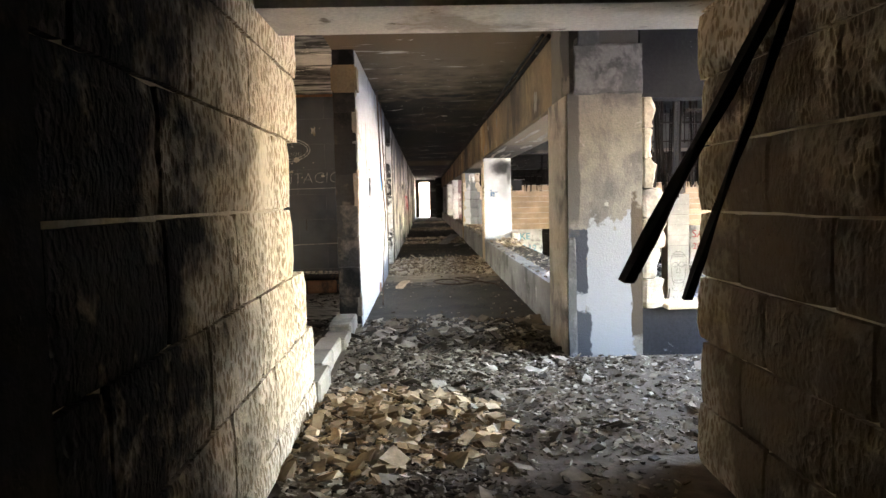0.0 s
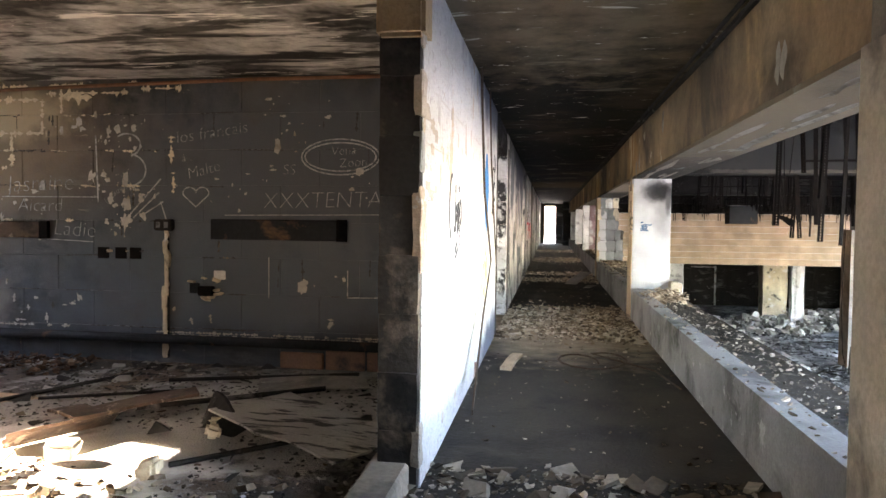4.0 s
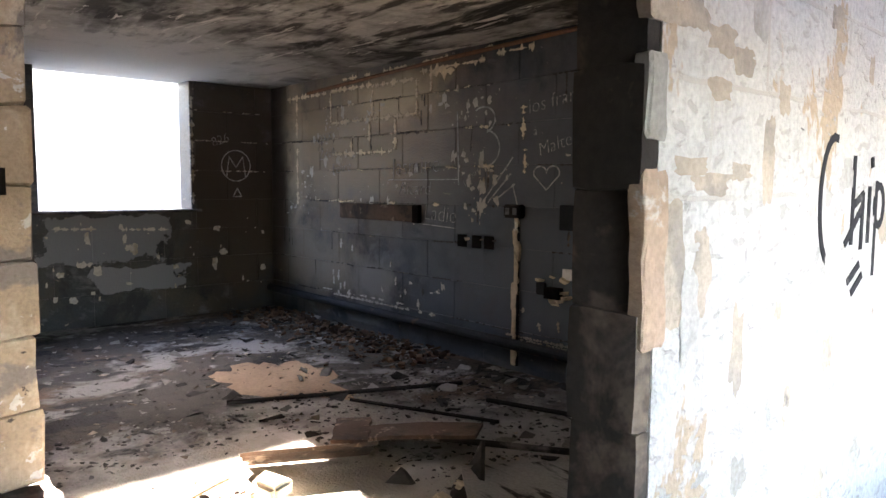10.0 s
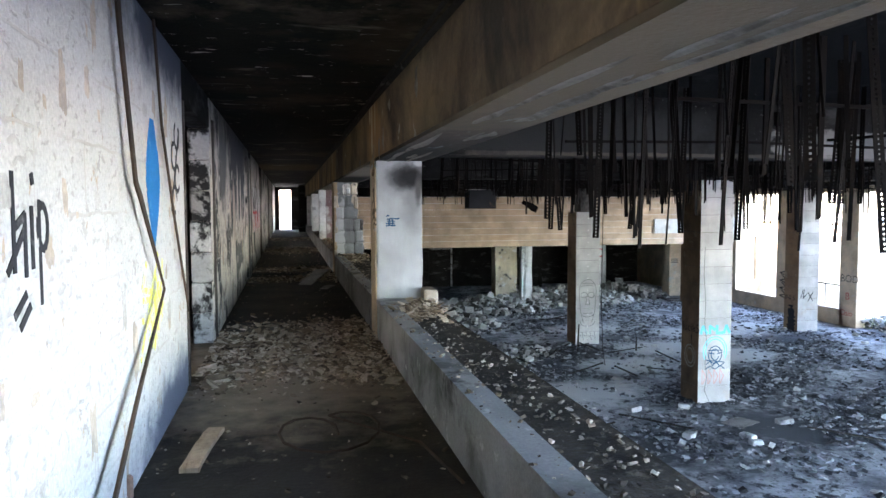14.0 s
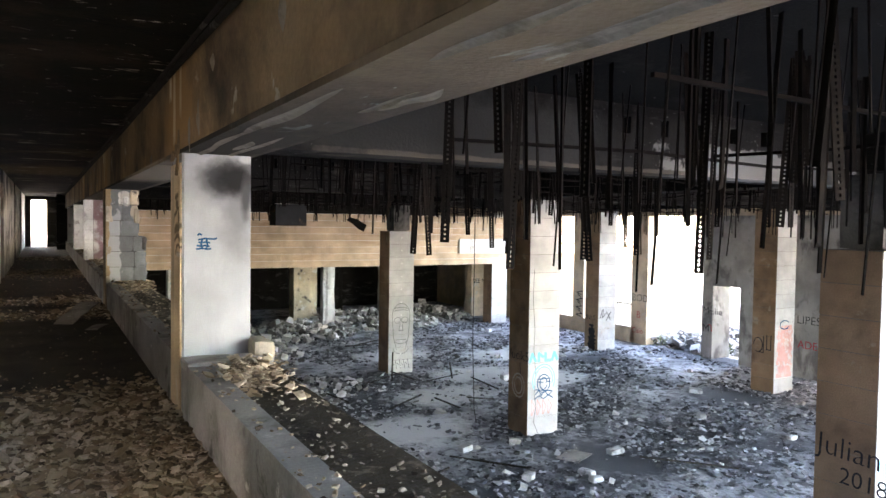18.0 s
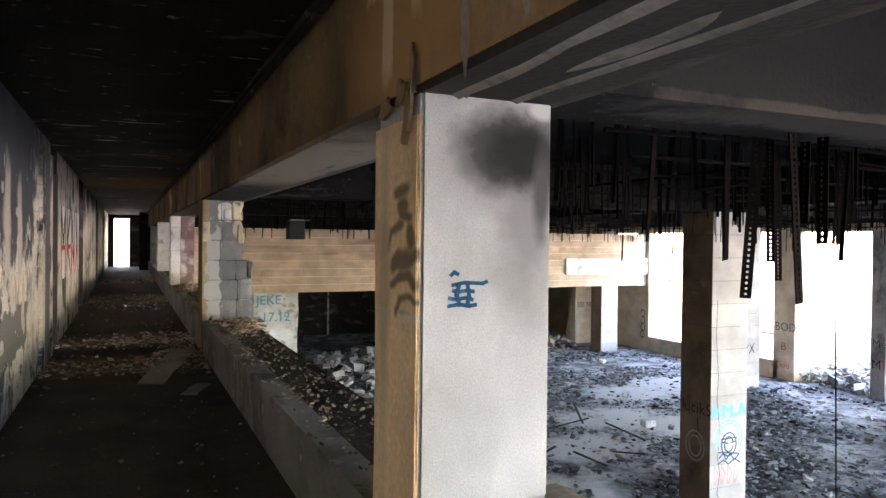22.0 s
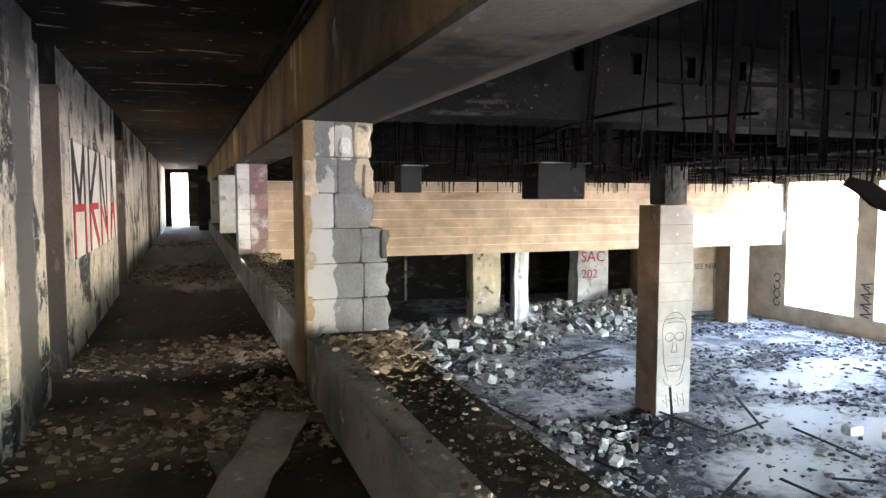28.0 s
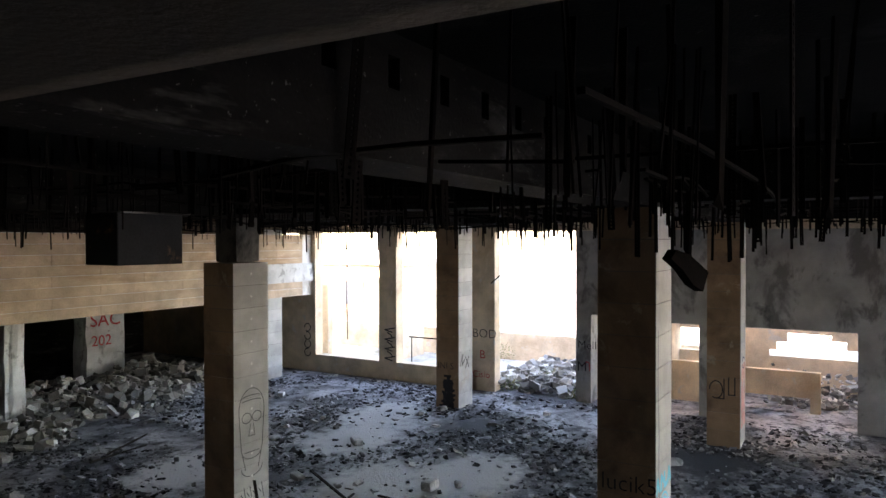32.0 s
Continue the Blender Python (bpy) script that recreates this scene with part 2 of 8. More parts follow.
M_ENDBLOCK = worn("sooted_wall_end", (0.06, 0.052, 0.046), [((0.20, 0.155, 0.12), 3.0, 0.55, 0.66, None), ((0.02, 0.02, 0.02), 2.0, 0.55, 0.65, None)], 40.0, 0.5, rand=0.3)
M_TANBLOCK = worn("tan_stone", (0.42, 0.30, 0.18), [((0.2, 0.13, 0.08), 3.0, 0.5, 0.7, None)], 40.0, 0.5)
M_DARKCOAT = worn("dark_peeling_plaster", (0.075, 0.073, 0.072), [((0.15, 0.145, 0.14), 5.0, 0.5, 0.6, None)], 40.0, 0.4)
M_STRAP = worn("brown_strap", (0.07, 0.045, 0.03), [((0.02, 0.02, 0.02), 2.0, 0.5, 0.7, None)], 40.0, 0.3)
M_TANWOOD = worn("pale_plank", (0.45, 0.33, 0.22), [((0.3, 0.2, 0.13), 8.0, 0.5, 0.7, (4, 1, 1))], 40.0, 0.3)
M_DARKLINING = worn("burnt_lining", (0.07, 0.06, 0.055), [((0.3, 0.27, 0.23), 2.5, 0.58, 0.7, (1, 1, 0.4))], 40.0, 0.4)
M_PEEL = worn("peeled_soffit_plaster", (0.27, 0.24, 0.20), [((0.17, 0.145, 0.115), 4.0, 0.5, 0.62, None)], 40.0, 0.3)
M_FLAKE = worn("pale_flaking_paint", (0.5, 0.47, 0.42), [((0.3, 0.25, 0.18), 4.0, 0.5, 0.65, None)], 40.0, 0.3)
M_CREAMJOINT = worn("cream_mortar", (0.72, 0.62, 0.45), [((0.3, 0.24, 0.16), 8.0, 0.55, 0.7, None)], 60.0, 0.5)
M_STANCH = worn("grey_brown_stanchion", (0.06, 0.05, 0.042), [((0.13, 0.11, 0.095), 5.0, 0.55, 0.7, (1, 1, 0.3))], 50.0, 0.4)
M_CYANDARK = worn("teal_spray", (0.05, 0.32, 0.42), [], 60.0, 0.1)
M_REDFADE = worn("faded_red_spray", (0.55, 0.30, 0.27), [((0.5, 0.47, 0.44), 6.0, 0.5, 0.65, None)], 60.0, 0.1)
M_PALEFADE = worn("faded_white_spray", (0.5, 0.45, 0.38), [((0.35, 0.26, 0.18), 6.0, 0.5, 0.65, None)], 60.0, 0.1)
M_BAYWALL = worn("smoke_grey_wall", (0.022, 0.022, 0.024), [((0.03, 0.03, 0.03), 1.2, 0.5, 0.66, None), ((0.10, 0.10, 0.10), 5.0, 0.66, 0.69, None)], 40.0, 0.3)
M_JAMB = worn("black_and_white_jamb", (0.5, 0.49, 0.48), [((0.03, 0.03, 0.032), 2.6, 0.46, 0.52, None)], 40.0, 0.4, rand=0.3)
M_DARKPLASTER = worn("sooty_shaded_plaster", (0.022, 0.02, 0.019), [((0.07, 0.06, 0.05), 2.0, 0.55, 0.6, None)], 30.0, 0.4)
M_ROOMCEIL = worn("half_sooted_white_ceiling", (0.50, 0.48, 0.45), [((0.025, 0.022, 0.02), 0.8, 0.42, 0.60, None), ((0.06, 0.055, 0.05), 2.4, 0.52, 0.6, (0.5, 2.2, 1.0)), ((0.5, 0.48, 0.45), 4.0, 0.64, 0.70, (0.4, 2.5, 1.0))], 30.0, 0.4)
M_TANPATCH = worn("bare_tan_stone", (0.51, 0.43, 0.345), [((0.38, 0.33, 0.28), 5.0, 0.5, 0.62, None), ((0.2, 0.17, 0.15), 8.0, 0.62, 0.7, None)], 60.0, 0.6, rand=0.2)
M_PINKSTONE = worn("pink_tan_stone", (0.50, 0.36, 0.26), [((0.36, 0.27, 0.21), 4.0, 0.5, 0.62, None), ((0.56, 0.5, 0.44), 7.0, 0.6, 0.66, None)], 50.0, 0.6)
M_GREYPATCH = worn("bare_grey_plaster", (0.46, 0.44, 0.41), [((0.36, 0.33, 0.3), 6.0, 0.5, 0.62, None)], 60.0, 0.5, rand=0.2)
M_STEEL = worn("burnt_steel", (0.007, 0.006, 0.0055), [((0.018, 0.012, 0.009), 3.0, 0.55, 0.75, None)], 60.0, 0.3, 0.95)
M_FACADE = worn("warm_limestone_facing", (0.72, 0.58, 0.42), [((0.52, 0.38, 0.25), 0.6, 0.52, 0.7, None), ((0.66, 0.6, 0.52), 2.0, 0.6, 0.66, None)], 30.0, 0.3)
M_RUBBLE = worn("pale_rubble", (0.42, 0.36, 0.28), [((0.16, 0.14, 0.12), 2.0, 0.5, 0.65, None)], 40.0, 0.5, rand=0.3)
M_GROUND = worn("dry_stony_ground", (0.52, 0.50, 0.46), [((0.26, 0.26, 0.18), 0.5, 0.52, 0.68, None)], 8.0, 0.6)


def stained(m, spots):
    """Lay ragged-edged patches, stains as well as painted light, over a surface: (centre, radii, colour, softness)."""
    n, l = m.node_tree.nodes, m.node_tree.links
    b = n["Principled BSDF"]
    vec = coords(n, l)
    src = b.inputs["Base Color"].links[0].from_socket
    wob = n.new("ShaderNodeTexNoise")
    wob.inputs["Scale"].default_value = 3.5
    wob.inputs["Detail"].default_value = 6.0
    wob.inputs["Roughness"].default_value = 0.62
    l.new(vec, wob.inputs["Vector"])
    for c, r, colour, soft in spots:
        sub = n.new("ShaderNodeVectorMath"); sub.operation = "SUBTRACT"; sub.inputs[1].default_value = c
        l.new(vec, sub.inputs[0])
        div = n.new("ShaderNodeVectorMath"); div.operation = "DIVIDE"; div.inputs[1].default_value = r
        l.new(sub.outputs["Vector"], div.inputs[0])
        ab = n.new("ShaderNodeVectorMath"); ab.operation = "ABSOLUTE"
        l.new(div.outputs["Vector"], ab.inputs[0])
        sp = n.new("ShaderNodeSeparateXYZ"); l.new(ab.outputs["Vector"], sp.inputs["Vector"])
        m1 = n.new("ShaderNodeMath"); m1.operation = "SMOOTH_MAX"; m1.inputs[2].default_value = 0.3
        l.new(sp.outputs["X"], m1.inputs[0]); l.new(sp.outputs["Y"], m1.inputs[1])
        ln = n.new("ShaderNodeMath"); ln.operation = "SMOOTH_MAX"; ln.inputs[2].default_value = 0.3
        l.new(m1.outputs["Value"], ln.inputs[0]); l.new(sp.outputs["Z"], ln.inputs[1])
        if soft >= 0.28:
            ln = n.new("ShaderNodeVectorMath"); ln.operation = "LENGTH"
            l.new(div.outputs["Vector"], ln.inputs[0])
        add = n.new("ShaderNodeMath"); add.operation = "MULTIPLY_ADD"
        l.new(wob.outputs["Fac"], add.inputs[0]); add.inputs[1].default_value = 1.7
        l.new(ln.outputs["Value"], add.inputs[2])
        f = ramp(n, l, add.outputs["Value"], 1.85 + soft, 1.85 - soft)
        src = mix(n, l, f, src, colour)
    l.new(src, b.inputs["Base Color"])
    return m


def streaked(m, layers):
    """Flaking streaks laid over everything else on a surface."""
    n, l = m.node_tree.nodes, m.node_tree.links
    b = n["Principled BSDF"]
    src = b.inputs["Base Color"].links[0].from_socket
    vec = coords(n, l)
    for k, (c, scale, lo, hi, stretch) in enumerate(layers):
        off = n.new("ShaderNodeVectorMath"); off.operation = "ADD"; off.inputs[1].default_value = (7.7 + 2.3 * k, 1.1, 0.6)
        l.new(vec, off.inputs[0])
        src = mix(n, l, ramp(n, l, noise_tex(n, l, off.outputs["Vector"], scale, 6.0, 0.65, stretch, 0.6), lo, hi), src, c)
    l.new(src, b.inputs["Base Color"])


def chips_material(name, a, b_, c):
    """Loose debris whose pieces differ in colour."""
    m, n, l, b = material(name, 0.95)
    if max(c) < 0.05:
        b.inputs["Specular IOR Level"].default_value = 0.05
    geo = n.new("ShaderNodeNewGeometry")
    r = n.new("ShaderNodeValToRGB")
    r.color_ramp.elements[0].color, r.color_ramp.elements[1].color = rgb(a), rgb(c)
    r.color_ramp.elements.new(0.5).color = rgb(b_)
    l.new(geo.outputs["Random Per Island"], r.inputs["Fac"])
    g = noise_tex(n, l, coords(n, l), 30.0, 3.0)
    gm = mix(n, l, ramp(n, l, g, 0.3, 0.7), (0.75, 0.75, 0.75), (1.1, 1.1, 1.1))
    l.new(mix(n, l, 1.0, r.outputs["Color"], gm, "MULTIPLY"), b.inputs["Base Color"])
    bump(n, l, b, g, 0.4)
    return m


def tooled(name):
    """Sawn limestone with slanting chisel dents."""
    m, n, l, b = material(name, 0.95)
    vec = coords(n, l)
    mp = n.new("ShaderNodeMapping")
    mp.inputs["Rotation"].default_value = (0.35, 0, 0)
    mp.inputs["Scale"].default_value = (44.0, 44.0, 23.0)
    wv = n.new("ShaderNodeTexNoise"); wv.inputs["Scale"].default_value = 9.0
    l.new(vec, wv.inputs["Vector"])
    ad = n.new("ShaderNodeVectorMath"); ad.operation = "MULTIPLY_ADD"
    l.new(wv.outputs["Color"], ad.inputs[0]); ad.inputs[1].default_value = (0.05, 0.05, 0.05); l.new(vec, ad.inputs[2])
    l.new(ad.outputs["Vector"], mp.inputs["Vector"])
    vo = n.new("ShaderNodeTexVoronoi"); vo.inputs["Scale"].default_value = 1.0
    l.new(mp.outputs["Vector"], vo.inputs["Vector"])
    dent = ramp(n, l, vo.outputs["Distance"], 0.55, 0.33)
    where = ramp(n, l, noise_tex(n, l, vec, 2.2, 3.0), 0.28, 0.42)
    mul = n.new("ShaderNodeMath"); mul.operation = "MULTIPLY"
    l.new(dent, mul.inputs[0]); l.new(where, mul.inputs[1])
    tone = ramp(n, l, noise_tex(n, l, vec, 1.6, 4.0), 0.3, 0.7)
    col = mix(n, l, tone, (0.60, 0.46, 0.30), (0.78, 0.69, 0.55))
    col = mix(n, l, mul.outputs["Value"], col, (0.34, 0.245, 0.15))
    g = noise_tex(n, l, vec, 70.0, 3.0)
    col = mix(n, l, 1.0, col, mix(n, l, g, (0.8, 0.8, 0.8), (1.15, 1.15, 1.15)), "MULTIPLY")
    l.new(col, b.inputs["Base Color"])
    h = n.new("ShaderNodeMath"); h.operation = "MULTIPLY_ADD"
    l.new(mul.outputs["Value"], h.inputs[0]); h.inputs[1].default_value = -1.0; l.new(g, h.inputs[2])
    bump(n, l, b, h.outputs["Value"], 0.8, 0.012)
    return m


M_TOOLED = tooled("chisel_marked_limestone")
M_CHIPS = chips_material("plaster_flakes", (0.035, 0.027, 0.02), (0.15, 0.115, 0.078), (0.5, 0.43, 0.34))
M_TANCHIPS = chips_material("tan_stone_chips", (0.12, 0.08, 0.045), (0.35, 0.235, 0.13), (0.56, 0.43, 0.29))
M_BEDCHIPS = chips_material("bed_splinters", (0.03, 0.025, 0.02), (0.12, 0.1, 0.078), (0.40, 0.35, 0.285))
M_BANDCHIPS = chips_material("tan_plaster_flakes", (0.07, 0.052, 0.036), (0.30, 0.228, 0.155), (0.64, 0.54, 0.42))
# plant room debris, darkened to carry the room's shade in its colour
M_SHADECHIPS = chips_material("shade_black_debris", (0.006, 0.006, 0.006), (0.010, 0.0095, 0.009), (0.026, 0.024, 0.021))
M_SHARDS = chips_material("grey_and_black_shards", (0.012, 0.011, 0.010), (0.065, 0.06, 0.053), (0.36, 0.34, 0.31))
M_BROWNCHIPS = chips_material("rust_brown_debris", (0.03, 0.017, 0.01), (0.085, 0.05, 0.03), (0.2, 0.13, 0.085))
M_ASH = chips_material("ash_and_debris", (0.02, 0.02, 0.023), (0.115, 0.118, 0.125), (0.46, 0.46, 0.465))
M_BLOCKS = chips_material("white_block_rubble", (0.08, 0.077, 0.072), (0.33, 0.318, 0.30), (0.70, 0.68, 0.64))
M_CHAR = chips_material("charred_debris", (0.015, 0.014, 0.013), (0.05, 0.04, 0.035), (0.16, 0.13, 0.10))
M_MORTAR = worn("smoked_mortar", (0.06, 0.055, 0.05), [((0.30, 0.25, 0.18), 1.7, 0.60, 0.70, None)], 60.0, 0.5)
M_WOOD = worn("old_plank", (0.42, 0.31, 0.2), [((0.2, 0.14, 0.09), 3.0, 0.5, 0.7, (1, 1, 1))], 30.0, 0.3)
M_CHARWOOD = worn("charred_timber", (0.03, 0.027, 0.025), [((0.16, 0.15, 0.14), 4.0, 0.6, 0.72, (1, 1, 1))], 30.0, 0.6)
M_CARD = worn("weathered_board", (0.27, 0.25, 0.225), [((0.12, 0.11, 0.10), 1.5, 0.5, 0.66, None), ((0.6, 0.58, 0.55), 9.0, 0.62, 0.7, (1, 4, 1))], 40.0, 0.3)
M_CHALK = worn("chalk", (0.44, 0.44, 0.43), [((0.20, 0.20, 0.20), 22.0, 0.48, 0.60, None)], 90.0, 0.1)
M_BLACKPAINT = worn("black_spray", (0.03, 0.03, 0.035), [((0.16, 0.16, 0.16), 12.0, 0.6, 0.75, None)], 90.0, 0.1)
M_BLUEPAINT = worn("blue_spray", (0.004, 0.058, 0.13), [((0.03, 0.11, 0.20), 14.0, 0.55, 0.65, None)], 90.0, 0.1)
M_BLUEPATCH = worn("bright_blue_spray", (0.02, 0.20, 0.50), [((0.10, 0.30, 0.52), 9.0, 0.58, 0.7, None)], 90.0, 0.1)
M_CYANPAINT = worn("cyan_spray", (0.15, 0.55, 0.68), [], 90.0, 0.1)
M_REDPAINT = worn("red_spray", (0.55, 0.06, 0.07), [((0.6, 0.4, 0.36), 7.0, 0.62, 0.75, None)], 90.0, 0.1)
M_YELLOWPAINT = worn("yellow_spray", (0.75, 0.75, 0.15), [((0.66, 0.64, 0.58), 14.0, 0.48, 0.6, None)], 90.0, 0.1)
M_PALEPAINT = worn("white_mural_fill", (0.72, 0.71, 0.69), [((0.4, 0.38, 0.36), 2.0, 0.6, 0.7, None)], 60.0, 0.2)
M_GREYPAINT = worn("grey_pencil", (0.11, 0.11, 0.12), [], 90.0, 0.1)
M_PIPE = worn("sooty_pipe", (0.025, 0.027, 0.03), [((0.2, 0.12, 0.07), 3.0, 0.6, 0.75, None)], 40.0, 0.2, 0.6)
M_RUST = worn("rusty_pipe", (0.22, 0.11, 0.06), [((0.07, 0.05, 0.04), 3.0, 0.5, 0.7, None)], 40.0, 0.3, 0.8)
# plant room steel: the room's shade is sunk into both near-black colours
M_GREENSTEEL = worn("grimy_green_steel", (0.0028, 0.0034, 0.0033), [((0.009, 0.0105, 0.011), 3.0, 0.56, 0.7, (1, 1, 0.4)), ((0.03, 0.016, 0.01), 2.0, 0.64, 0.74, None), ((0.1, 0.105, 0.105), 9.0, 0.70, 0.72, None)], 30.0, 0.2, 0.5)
M_PANEL = worn("smoke_and_shade_steel", (0.005, 0.0062, 0.006), [((0.0022, 0.0024, 0.0024), 1.6, 0.46, 0.6, None), ((0.025, 0.015, 0.01), 6.0, 0.64, 0.7, None), ((0.05, 0.053, 0.053), 14.0, 0.70, 0.73, None)], 40.0, 0.25, 0.6)
M_ZINC = worn("scorched_zinc", (0.17, 0.175, 0.18), [((0.025, 0.022, 0.02), 5.0, 0.5, 0.58, (1, 0.6, 1)), ((0.10, 0.055, 0.03), 7.0, 0.56, 0.64, None), ((0.03, 0.06, 0.04), 6.0, 0.63, 0.66, None)], 40.0, 0.3, 0.45, metal=0.45)
M_SLAB = worn("smoke_grey_render", (0.15, 0.145, 0.135), [((0.03, 0.03, 0.03), 1.1, 0.46, 0.62, None), ((0.5, 0.5, 0.48), 5.0, 0.66, 0.72, (1, 0.4, 1))], 40.0, 0.4)
M_CREAM = worn("cream_block", (0.66, 0.57, 0.42), [((0.10, 0.09, 0.09), 2.6, 0.58, 0.66, None), ((0.72, 0.7, 0.66), 3.5, 0.6, 0.66, None)], 50.0, 0.4, rand=0.15)
M_PINK = worn("salmon_plaster", (0.30, 0.18, 0.13), [((0.1, 0.08, 0.07), 2.6, 0.52, 0.62, None)], 50.0, 0.4)
M_LEAF = worn("dry_green_leaf", (0.10, 0.14, 0.04), [((0.26, 0.22, 0.09), 6.0, 0.5, 0.7, None)], 20.0, 0.2)
M_BLOCKGREY = worn("grey_block", (0.36, 0.38, 0.39), [((0.5, 0.51, 0.5), 2.0, 0.5, 0.7, None)], 50.0, 0.3, rand=0.2)
M_BLOCKWHITE = worn("whitewashed_block", (0.66, 0.67, 0.67), [((0.38, 0.38, 0.38), 3.0, 0.55, 0.63, None)], 50.0, 0.3, rand=0.12)
M_DUSTYBLOCK = worn("dusty_white_block", (0.48, 0.475, 0.46), [((0.2, 0.2, 0.195), 4.0, 0.5, 0.62, None)], 50.0, 0.5, rand=0.35)
M_MAUVE = worn("mauve_painted_block", (0.26, 0.17, 0.18), [((0.55, 0.54, 0.53), 2.0, 0.5, 0.6, None)], 50.0, 0.3, rand=0.15)
M_PUDDLE = worn("dried_tan_screed", (0.36, 0.25, 0.16), [((0.12, 0.09, 0.07), 3.0, 0.56, 0.7, None)], 40.0, 0.2)
M_PIER1 = stained(worn("pale_blue_white_plaster", (0.37, 0.378, 0.384), [((0.29, 0.297, 0.30), 1.6, 0.5, 0.66, (1, 1, 0.4)), ((0.44, 0.445, 0.45), 4.0, 0.62, 0.7, (1, 1, 0.25))], 140.0, 0.15),
                  [((1.77, 12.9, 1.47), (0.13, 0.3, 0.30), (0.20, 0.20, 0.205), 0.5), ((1.60, 12.9, 1.66), (0.16, 0.3, 0.13), (0.20, 0.20, 0.205), 0.5), ((1.70, 12.9, 1.71), (0.19, 0.3, 0.13), (0.06, 0.06, 0.062), 0.4), ((1.74, 12.9, 1.70), (0.13, 0.3, 0.10), (0.016, 0.016, 0.017), 0.4), ((1.81, 12.9, 1.55), (0.035, 0.3, 0.16), (0.07, 0.07, 0.072), 0.45), ((1.81, 12.9, 1.85), (0.05, 0.3, 0.035), (0.42, 0.42, 0.42), 0.3)])
M_PIER0 = stained(worn("peeled_grey_plaster", (0.17, 0.15, 0.125), [((0.095, 0.087, 0.08), 2.4, 0.5, 0.6, (1, 1, 0.5)), ((0.25, 0.23, 0.20), 5.0, 0.63, 0.66, None)], 90.0, 0.3),
                  [((1.60, 5.15, 0.40), (0.185, 0.3, 0.62), (0.225, 0.23, 0.238), 0.03), ((1.36, 5.15, 0.45), (0.06, 0.3, 0.5), (0.21, 0.215, 0.225), 0.03), ((1.365, 5.15, 0.72), (0.07, 0.3, 0.22), (0.03, 0.034, 0.042), 0.03),
                   ((1.36, 5.15, 0.12), (0.10, 0.3, 0.22), (0.04, 0.044, 0.052), 0.06), ((1.55, 5.15, 2.25), (0.4, 0.3, 0.30), (0.07, 0.066, 0.062), 0.06), ((1.39, 5.15, 2.12), (0.035, 0.3, 0.12), (0.25, 0.24, 0.23), 0.03),
                   ((1.80, 5.15, 0.6), (0.05, 0.3, 0.5), (0.06, 0.045, 0.032), 0.04), ((1.33, 5.15, 1.4), (0.05, 0.3, 0.5), (0.07, 0.062, 0.055), 0.12)])
STROKES = (((13.09, 1.555), (12.98, 1.575), 0.020), ((13.06, 1.515), (12.985, 1.517), 0.026), ((13.04, 1.49), (12.95, 1.475), 0.016), ((13.165, 1.37), (13.13, 1.43), 0.013), ((13.13, 1.43), (13.03, 1.458), 0.016), ((12.955, 1.44), (12.94, 1.39), 0.030),
           ((13.12, 1.31), (13.05, 1.345), 0.026), ((13.06, 1.335), (12.95, 1.335), 0.034), ((12.95, 1.335), (12.90, 1.36), 0.020), ((13.13, 1.243), (13.05, 1.278), 0.013), ((13.05, 1.278), (12.96, 1.285), 0.015), ((12.96, 1.285), (12.91, 1.25), 0.022), ((13.085, 1.15), (13.04, 1.205), 0.013),
           ((13.04, 1.205), (12.96, 1.222), 0.014), ((12.96, 1.222), (12.90, 1.20), 0.013), ((13.03, 1.16), (12.96, 1.158), 0.011))
SMEARS = []
for (ya, za), (yb, zb), w in STROKES:
    for q in (0.15, 0.5, 0.85):
        SMEARS.append(((1.35, ya + (yb - ya) * q, za + (zb - za) * q), (0.3, max(abs(ya - yb) * 0.34, w), max(abs(za - zb) * 0.34, w)), (0.17, 0.128, 0.085), 0.5))
M_SMEARED = stained(worn("tan_soot_smeared_plaster", (0.70, 0.535, 0.35), [((0.56, 0.41, 0.26), 0.9, 0.5, 0.7, None), ((0.62, 0.54, 0.41), 2.0, 0.6, 0.7, None)], 40.0, 0.3), SMEARS + [((1.35, 12.96, 1.15), (0.3, 0.09, 0.02), (0.6, 0.55, 0.47), 0.5), ((1.35, 13.2, 1.2), (0.3, 0.05, 0.6), (0.42, 0.34, 0.24), 0.5)])
# soot along the wall head; at the foot, the parapet's shade painted dark
stained(M_LEFT, [((-0.31, 10.9, 2.6), (0.6, 2.1, 0.45), (0.10, 0.105, 0.125), 0.35), ((-0.31, 10.9, 0.0), (0.6, 1.4, 0.3), (0.16, 0.17, 0.2), 0.3)])
M_PARAPET = worn("sooty_parapet_render", (0.25, 0.245, 0.235), [((0.11, 0.105, 0.098), 1.4, 0.5, 0.64, None), ((0.40, 0.39, 0.37), 4.0, 0.62, 0.67, None), ((0.05, 0.045, 0.04), 2.5, 0.6, 0.7, None)], 60.0, 0.4)
